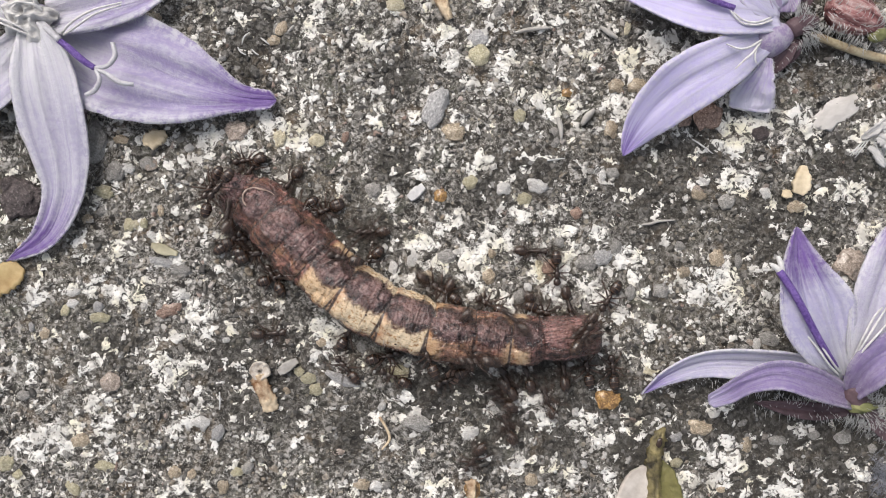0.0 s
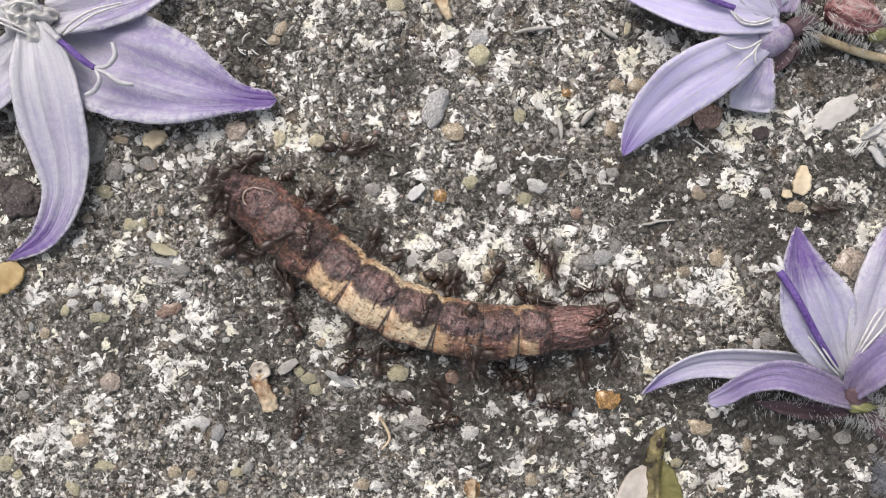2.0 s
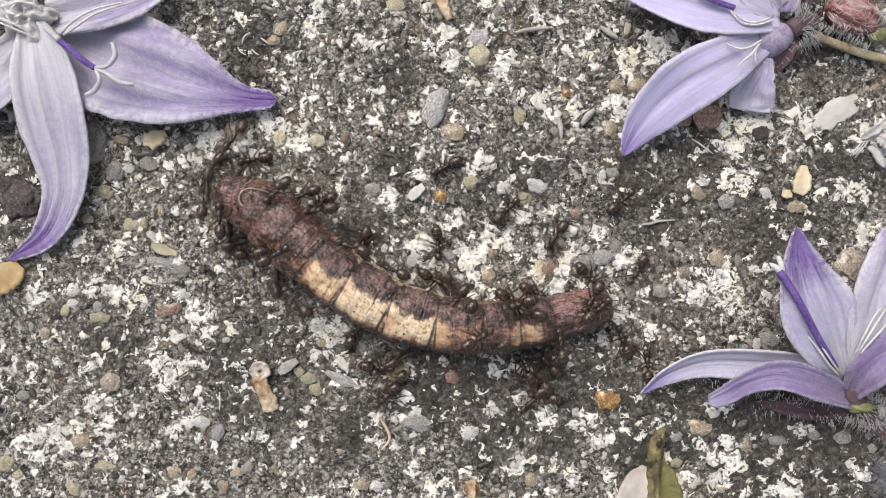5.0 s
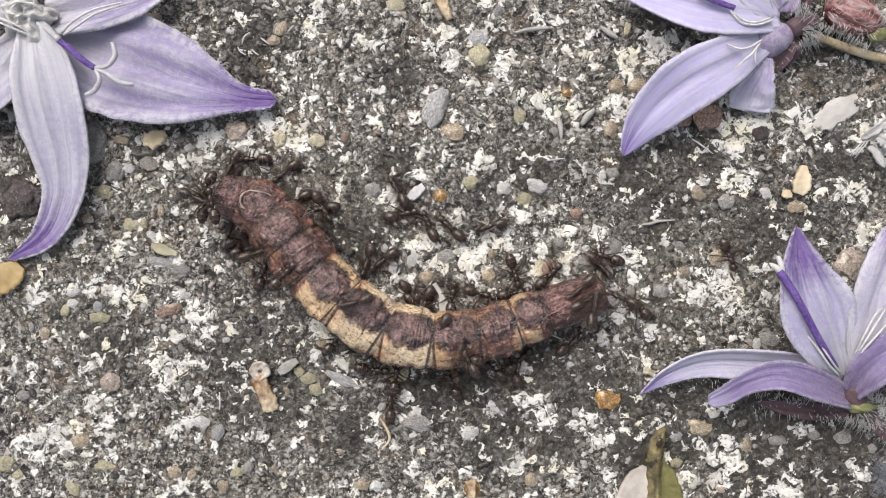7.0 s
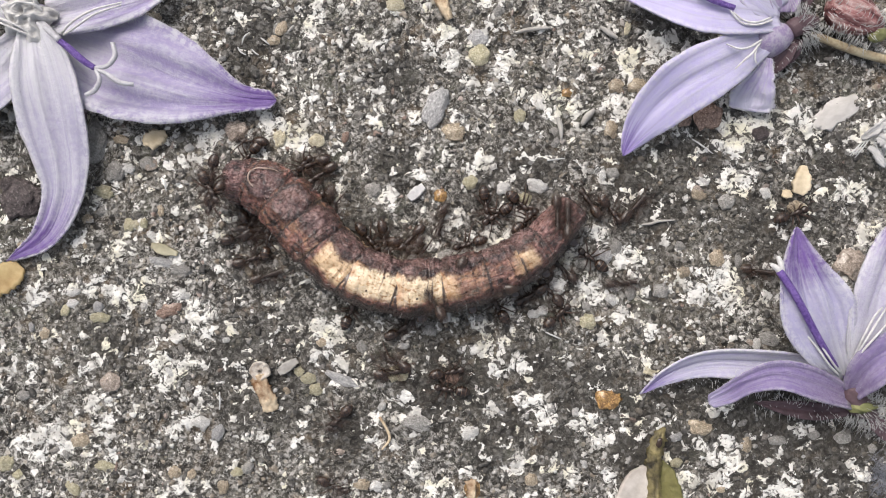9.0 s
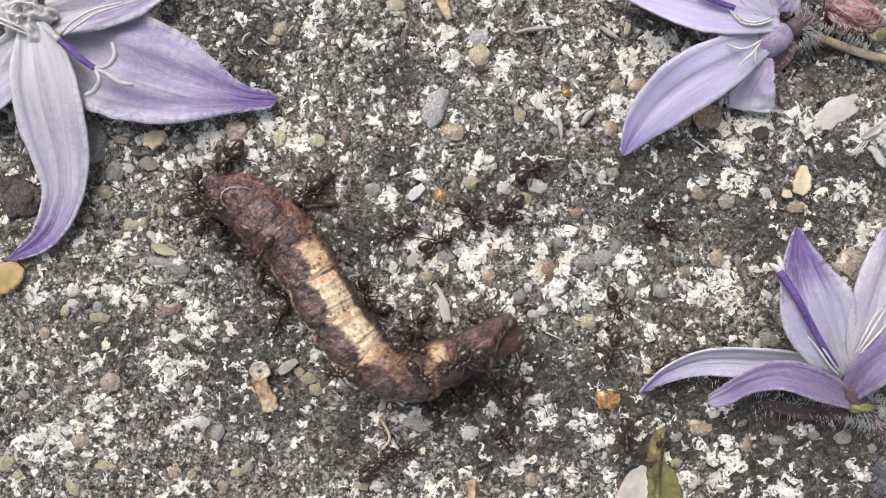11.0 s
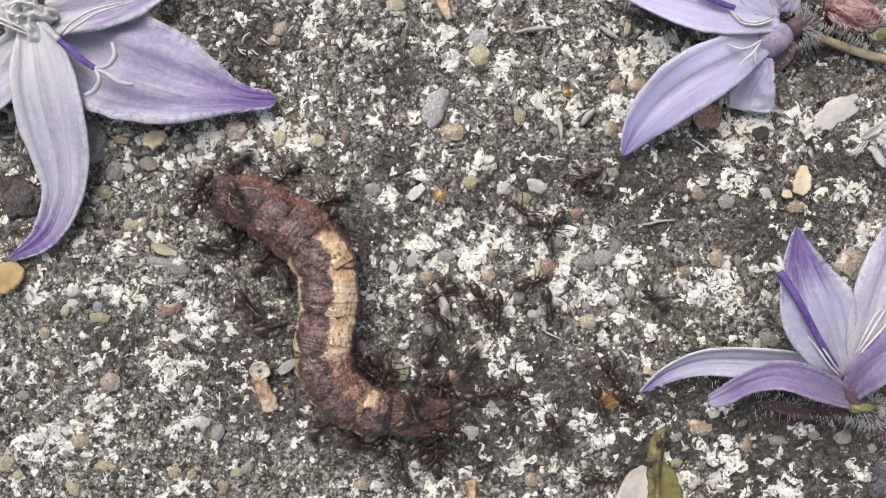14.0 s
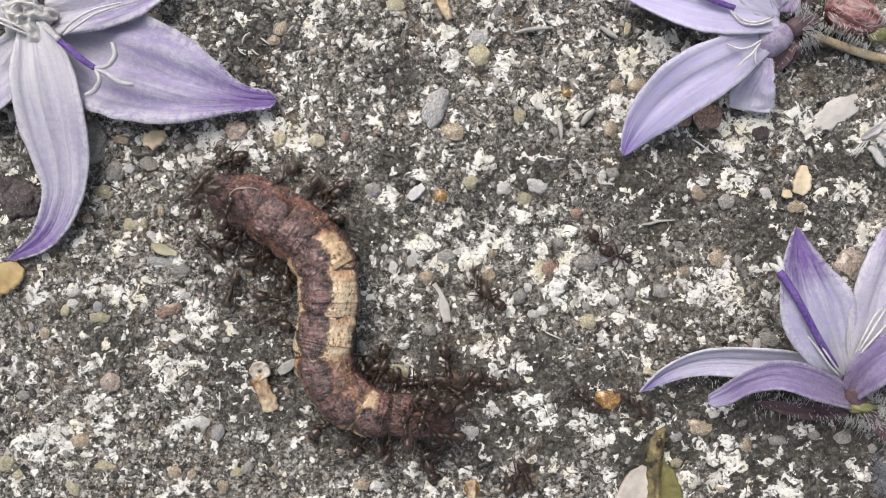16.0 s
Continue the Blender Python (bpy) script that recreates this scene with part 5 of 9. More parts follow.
def body_piece(name, parent, start, end, half, skin, k):
    """A piece of the body about its own middle, head towards -x, back towards +z; its ends dome into its neighbours, so that a fold lies at each joint."""
    length, last = (end - start) * G, len(PIECES) - 1
    r = half * G * GIRTH
    r_front = (half + PIECES[max(k - 1, 0)][3]) / 2 * G * GIRTH
    r_rear = (half + PIECES[min(k + 1, last)][3]) / 2 * G * GIRTH
    lap_front, lap_rear = 0.02 if k == 0 else LAP, 0.03 if k == last else LAP
    n, m = 44, 72
    bm = bmesh.new()
    uvl = bm.loops.layers.uv.new("map")
    rings = []
    for i in range(n + 1):
        f = i / n
        p = f * (1 + lap_front + lap_rear) - lap_front
        x = (p - 0.5) * length
        g = 2 * p - 1
        base = r + ((r_front if g < 0 else r_rear) - r) * min(1.0, abs(g)) ** 1.5
        sag = 0.085 * min(1.0, abs(g)) ** 5
        dome = max(0.0, abs(g) - 1) / (2 * LAP)
        prof = (1 + 0.012 - sag) * (0.45 + 0.55 * math.sqrt(max(0.0, 1 - dome ** 1.6)))
        if k == 0 and p < 0.62:
            prof *= 0.22 + 0.78 * math.sqrt(max(0.0, 1 - ((0.62 - p) / (0.62 + lap_front)) ** 2.4))
        if k == last:
            base = r * (1.0 if p > 0 else 1.04) * (1 - 0.16 * max(0.0, p))
            if p > 0.88:
                prof *= 0.30 + 0.70 * math.sqrt(max(0.0, 1 - ((p - 0.88) / (0.12 + lap_rear)) ** 3))
        ring = []
        for j in range(m):
            th = 2 * math.pi * j / m - math.pi
            sn, cs = math.sin(th), math.cos(th)
            lump = 1 + 0.09 * noise.noise(Vector((x * 500 + k * 9, sn * 1.8, cs * 1.8)))
            knob = noise.noise(Vector((x * 1300 + k * 5, sn * 3.0, cs * 3.0)))
            lump += 0.085 * (0.3 - abs(knob)) + 0.035 * noise.noise(Vector((x * 3200 + k * 9, sn * 8, cs * 8)))
            if k < 2 or k == last:
                lump += 0.06 * (0.35 - abs(noise.noise(Vector((x * 520 + k * 7, sn * 4.5, cs * 4.5)))))
            flank = 1 + 0.05 * math.exp(-((abs(th) - 1.55) / 0.22) ** 2) * (0.6 + 0.8 * noise.noise(Vector((x * 900 + k, 3.0 if th > 0 else 8.0, 0))))
            belly = 0.93 if abs(th) > 2.3 else 1.0
            brink = 0.62 + 0.10 * noise.noise(Vector((x * 900, k * 3.1, 1.0 if th > 0 else 4.0)))
            plate = 1 + 0.032 / (1 + math.exp((abs(th) - brink) * 20)) * max(0.0, 1 - min(1.0, abs(g) / 0.92) ** 6)
            ring_at = 0.78 + 0.10 * noise.noise(Vector((sn * 1.5, cs * 1.5, k * 2.3)))
            pinch = 1 - 0.03 * math.exp(-((p - ring_at) / 0.04) ** 2) * (0.5 + noise.noise(Vector((sn * 2.5, cs * 2.5, k * 5.3))))
            rr = base * prof * lump * flank * plate * pinch
            ring.append(bm.verts.new((x, -rr * sn, rr * cs * belly * 0.95)))
        rings.append(ring)
    for i in range(n):
        for j in range(m):
            q = (j + 1) % m
            f = bm.faces.new((rings[i][j], rings[i + 1][j], rings[i + 1][q], rings[i][q]))
            for lp, (a, b) in zip(f.loops, ((i, j), (i + 1, j), (i + 1, j + 1), (i, j + 1))):
                lp[uvl].uv = ((start + (a / n * (1 + lap_front + lap_rear) - lap_front) * (end - start)) / 16.0, b / m)
    bm.faces.new(rings[0])
    bm.faces.new(rings[-1][::-1])
    bmesh.ops.recalc_face_normals(bm, faces=bm.faces)
    return part(name, bm, SKINS[skin], parent)


def build_caterpillar():
    c = root("caterpillar", Vector(), "dark brown caterpillar with cream side stripes, writhing on concrete", "caterpillar")
    c["label"] = "dark brown caterpillar with cream side stripes, attacked by ants"
    made = []
    for k, (name, a, b, half, skin) in enumerate(PIECES):
        p = body_piece(name, c, a, b, half, skin, k)
        r, length = half * G * GIRTH, (b - a) * G
        rnd = random.Random(90 + k)
        if k == 1:
            part("collar_rim", tube([(0.55 * length, 0.52 * r, 0.86 * r), (0.10 * length, 0.60 * r, 0.83 * r), (-0.20 * length, 0.46 * r, 0.89 * r), (-0.40 * length, 0.34 * r, 0.93 * r),
                                     (-0.52 * length, 0.06 * r, 0.96 * r), (-0.40 * length, -0.26 * r, 0.94 * r), (-0.02 * length, -0.42 * r, 0.90 * r), (0.30 * length, -0.60 * r, 0.82 * r)],
                                    [0.2 * G, 0.7 * G, 1.9 * G, 0.9 * G, 1.6 * G, 1.4 * G, 0.5 * G, 0.2 * G], 40, 7), COLLAR, p, "pale rim of the neck shield")
        if k in (1, 2, 3):
            for s in (-1, 1):
                part("leg", tube([(0, -s * 0.45 * r, -0.62 * r), (-0.0003, -s * 0.72 * r, -0.75 * r), (-0.0006, -s * 0.80 * r, -0.86 * r)], [6 * G, 4 * G, 1.5 * G], 8, 7), LEG, p)
        if k in (6, 7, 8, 9, 10):
            for s in (-1, 1):
                part("proleg", tube([(0, -s * 0.40 * r, -0.60 * r), (0, -s * 0.58 * r, -0.78 * r), (0, -s * 0.62 * r, -0.90 * r)], [11 * G, 9 * G, 8 * G], 8, 9), SKINS["thorax"], p)
        if 1 <= k <= 9:
            for s in (-1, 1):
                part("spiracle", blob((-0.05 * length, -s * math.sin(1.35) * r * 1.0, math.cos(1.35) * r), (2.2 * G, 1.4 * G, 3.2 * G), k, 0.1, 2), CHITIN, p, "black breathing hole")
            for j in range(4):
                th = (-0.42, 0.42, -0.75, 0.75)[j]
                x = (-0.22 if j < 2 else 0.2) * length
                d = Vector((0, -math.sin(th), math.cos(th)))
                part("wart", blob(Vector((x, 0, 0)) + d * r * 0.965, (1.9 * G, 1.9 * G, 1.6 * G), k + j, 0.2, 2), LEG, p, "small black wart")
            hairs("bristles", p, [(Vector((rnd.uniform(-0.4, 0.4) * length, 0, 0)) + r * Vector((0, -math.sin(th), math.cos(th))), Vector((rnd.uniform(-0.5, 0.5), -math.sin(th), math.cos(th))))
                                  for th in (rnd.uniform(0.9, 2.0) * rnd.choice((-1, 1)) for _ in range(7))], 0.0012, 0.000016, 0.3, k)
        made.append(p)
    return made


SEGMENTS = build_caterpillar()


# ---------------------------------------------------------------- ants
def build_ant():
    a = root("ant", at(0, 0), "small shiny black-brown ant on concrete", "ant", "ants round the caterpillar")
    u = 0.00100

    def hull(name, place, radii, seed, bumps=0.08, detail=3):
        return part(name, blob(tuple(u * q for q in place), tuple(u * q for q in radii), seed, bumps, detail), CHITIN, a)

    hull("head", (1.55, 0, 0.62), (0.46, 0.42, 0.30), 1)
    bm = blob((0.75 * u, 0, 0.68 * u), (0.52 * u, 0.33 * u, 0.32 * u), 2, 0.08, 3)
    blob((0.18 * u, 0, 0.66 * u), (0.42 * u, 0.26 * u, 0.29 * u), 3, 0.08, 3, bm)
    part("thorax", bm, CHITIN, a)
    hull("petiole", (-0.27, 0, 0.62), (0.12, 0.14, 0.22), 4)
    bm = bmesh.new()
    bmesh.ops.create_icosphere(bm, subdivisions=4, radius=1.0)
    for v in bm.verts:
        d = v.co.copy()
        band = 1 + 0.018 * math.sin(d.x * 13)
        v.co = Vector((-1.15 + 0.88 * d.x, 0.60 * d.y * band * (1 + 0.12 * d.x), 0.68 + 0.52 * d.z * band)) * u
    part("gaster", bm, GASTER, a, "glossy black abdomen")
    legs = []
    for s in (1, -1):
        for k, (x, lead) in enumerate(((0.85, 0.75), (0.55, -0.05), (0.20, -0.85))):
            hip = Vector((x, 0.2 * s, 0.52))
            knee = hip + Vector((lead * 0.75, 0.75 * s, 0.48))
            ankle = knee + Vector((lead * 0.65, 0.55 * s, -0.70))
            toe = ankle + Vector((lead * 0.35, 0.28 * s, -0.25))
            bm = tube([(0, 0, 0), tuple(u * (knee - hip) * 0.5), tuple(u * (knee - hip))], [0.075 * u, 0.10 * u, 0.065 * u], 7, 6)
            tube([tuple(u * (knee - hip)), tuple(u * ((knee + ankle) / 2 - hip)), tuple(u * (ankle - hip)), tuple(u * (toe - hip))], [0.065 * u, 0.07 * u, 0.05 * u, 0.03 * u], 9, 6, bm)
            leg = part("leg", bm, LEG, a)
            leg.location = hip * u
        bm = tube([(1.85 * u, 0.18 * s * u, 0.72 * u), (2.15 * u, 0.42 * s * u, 0.95 * u), (2.35 * u, 0.62 * s * u, 0.95 * u)], [0.04 * u, 0.05 * u, 0.045 * u], 7, 5)
        tube([(2.35 * u, 0.62 * s * u, 0.95 * u), (2.65 * u, 0.55 * s * u, 0.70 * u), (2.95 * u, 0.48 * s * u, 0.45 * u)], [0.045 * u, 0.06 * u, 0.05 * u], 8, 5, bm)
        part("antenna", bm, LEG, a)
    return a


def crawl(x, y, z, heading):
    """An ant's pose: millimetres from the middle of the slab, and the way it heads."""
    return pose(x * MM, y * MM, z * MM, 0, 0, heading)


FIRST_ANT = build_ant()
ANTS = [FIRST_ANT] + [copy_thing(FIRST_ANT, pose(0, 0, 0)) for _ in range(36 + 18 - 1)]


def step(ant, seed):
    """The legs tread in two sets of three."""
    rnd = random.Random(seed)
    phase = rnd.random()
    for k, leg in enumerate(o for o in ant.children if o.name.startswith("leg")):
        side = 1 if leg.location.y > 0 else -1
        rows = []
        for i in range(0, 65):
            t = min(i * 0.25, 16.0)
            w = math.sin(2 * math.pi * (1.37 * t + phase) + math.pi * (k % 2)) + rnd.uniform(-0.3, 0.3)
            rows.append((t, Matrix.Translation(leg.location) @ pose(0, 0, 0, side * (6 * abs(w)), 0, 17 * w)))
        walk(leg, rows)


# where, as shares of the length, the shoulder begins and the pale rump patch lies while the body is at rest
NECK, RUMP = 0.291, 0.826


def eased(f, neck, rump):
    """The share of the spine at which a share of the resting body lies: its front and rear draw in or stretch."""
    if f < NECK:
        return f * neck / NECK
    if f < RUMP:
        return neck + (f - NECK) * (rump - neck) / (RUMP - NECK)
    return rump + (f - RUMP) * (1 - rump) / (1 - RUMP)


def bend(spine, neck, rump):
    """Body pieces' middles and directions along a spine of (x, y) millimetres."""
    line = glide([(x * MM, y * MM, 0) for x, y in spine], 160)
    run = [0.0]
    for a, b in zip(line, line[1:]):
        run.append(run[-1] + (b - a).length)
    total = run[-1]

    def place(f):
        s = min(max(f, 0.0), 1.0) * total
        k = next(i for i in range(1, 160) if run[i] >= s - 1e-12)
        return line[k - 1].lerp(line[k], (s - run[k - 1]) / max(run[k] - run[k - 1], 1e-9))

    for name, a, b, half, skin in PIECES:
        p, q = place(eased(a / 745, neck, rump)), place(eased(b / 745, neck, rump))
        yield (p + q) / 2, q - p


def writhe(rows):
    """rows: seconds, roll of the head, of the middle and of the tail in degrees, spine, neck and rump."""
    poses = [[] for _ in SEGMENTS]
    for t, r_head, r_mid, r_tail, spine, neck, rump in rows:
        for k, (c, d) in enumerate(bend(spine, neck, rump)):
            f = k / (len(PIECES) - 1)
            roll = r_head + (r_mid - r_head) * max(0, f - 0.2) / 0.25 if f < 0.45 else r_mid + (r_tail - r_mid) * (f - 0.45) / 0.55
            half = PIECES[k][3] * G * GIRTH
            m = Matrix.Translation((c.x, c.y, half * 0.90)) @ Matrix.Rotation(math.atan2(d.y, d.x), 4, "Z") @ Matrix.Rotation(radians(-roll), 4, "X")
            poses[k].append((t, m))
    for ob, rows_k in zip(SEGMENTS, poses):
        walk(ob, rows_k)


def scurry(ant, rows):
    """An ant darts along its heading as it passes each place."""
    rnd = random.Random(int(1000 * abs(rows[0][1].translation.x)) + len(rows))
    out = []
    for t, m in rows:
        fast = rnd.choice((0.001, 0.003, 0.006, 0.009, 0.013, 0.017))
        turn = rnd.uniform(-18, 18)
        veer = radians(rnd.uniform(-45, 45))
        for dt in (-0.08, 0.0, 0.08):
            if 0 <= t + dt <= 16 and (dt == 0 or (t > 0 and t < 16) or rows[0][0] == t or rows[-1][0] == t):
                out.append((t + dt, m @ pose(fast * dt * math.cos(veer), fast * dt * math.sin(veer), 0, 0, 0, turn * dt / 0.08)))
    walk(ant, out)


# ants that hold on to the body: how far along it early on and later, which side and how close, and a seed
HOLDS = ((0.00, 0.00, 1, 0.3), (0.02, 0.01, -1, 0.5), (0.05, 0.06, -1, 0.9), (0.07, 0.05, 1, 0.9), (0.14, 0.12, -1, 1.0), (0.20, 0.22, -1, 1.0), (0.28, 0.30, -1, 1.05), (0.24, 0.26, 1, 1.0),
         (0.48, 0.90, -1, 1.0), (0.58, 0.96, -1, 1.0), (0.66, 0.87, 1, 0.95), (0.72, 0.93, 1, 0.5), (0.78, 0.99, -1, 0.6), (0.86, 0.97, -1, 1.0), (0.92, 0.99, 1, 0.9), (0.98, 1.00, 1, 0.5),
         (0.62, 0.84, 1, 1.0), (0.98, 0.95, -1, 0.1))


def hold_on(rows):
    """Ants that tug at the caterpillar go with it as it bends."""
    times = [0.5 * i for i in range(33)]
    for ant, (early, late, side, near), seed in zip(ANTS[36:], HOLDS, range(40, 90)):
        rnd = random.Random(seed)
        swing, stray, keys = rnd.uniform(-75, 75), rnd.uniform(-0.0006, 0.0014), []
        for t in times:
            k = next((i for i in range(1, len(rows)) if rows[i][0] >= t), len(rows) - 1)
            share = (t - rows[k - 1][0]) / (rows[k][0] - rows[k - 1][0])
            line = glide([(MM * (a[0] + (b[0] - a[0]) * share), MM * (a[1] + (b[1] - a[1]) * share), 0) for a, b in zip(rows[k - 1][4], rows[k][4])], 60)
            f = early + (late - early) * min(1, max(0, (t - 8.5) / 3.2)) + rnd.uniform(-0.012, 0.012)
            i = min(58, max(0, int(f * 59)))
            way = (line[i + 1] - line[i]).normalized()
            left = Vector((-way.y, way.x, 0)) * side
            piece = next(q for q in PIECES if q[2] >= min(f, 1.0) * 745 - 1e-6)
            girth = piece[3] * G * GIRTH
            on_top = near < 0.8
            c = line[i] + left * (girth * near + (0 if on_top else 0.0012 + stray)) + way * (0.0012 * (f - 0.5) if f > 0.95 or f < 0.03 else 0)
            high = girth * (0.9 + 0.95 * math.sqrt(1 - near * near)) - 0.0004 if on_top else 0.0
            aim = math.degrees(math.atan2(-left.y, -left.x)) + swing + rnd.uniform(-22, 22)
            if keys:
                last = keys[-1][2]
                aim = last + max(-80, min(80, (aim - last + 180) % 360 - 180))
            keys.append((t, pose(c.x, c.y, high, 0, 0, aim), aim))
        scurry(ant, [(t, m) for t, m, _ in keys])


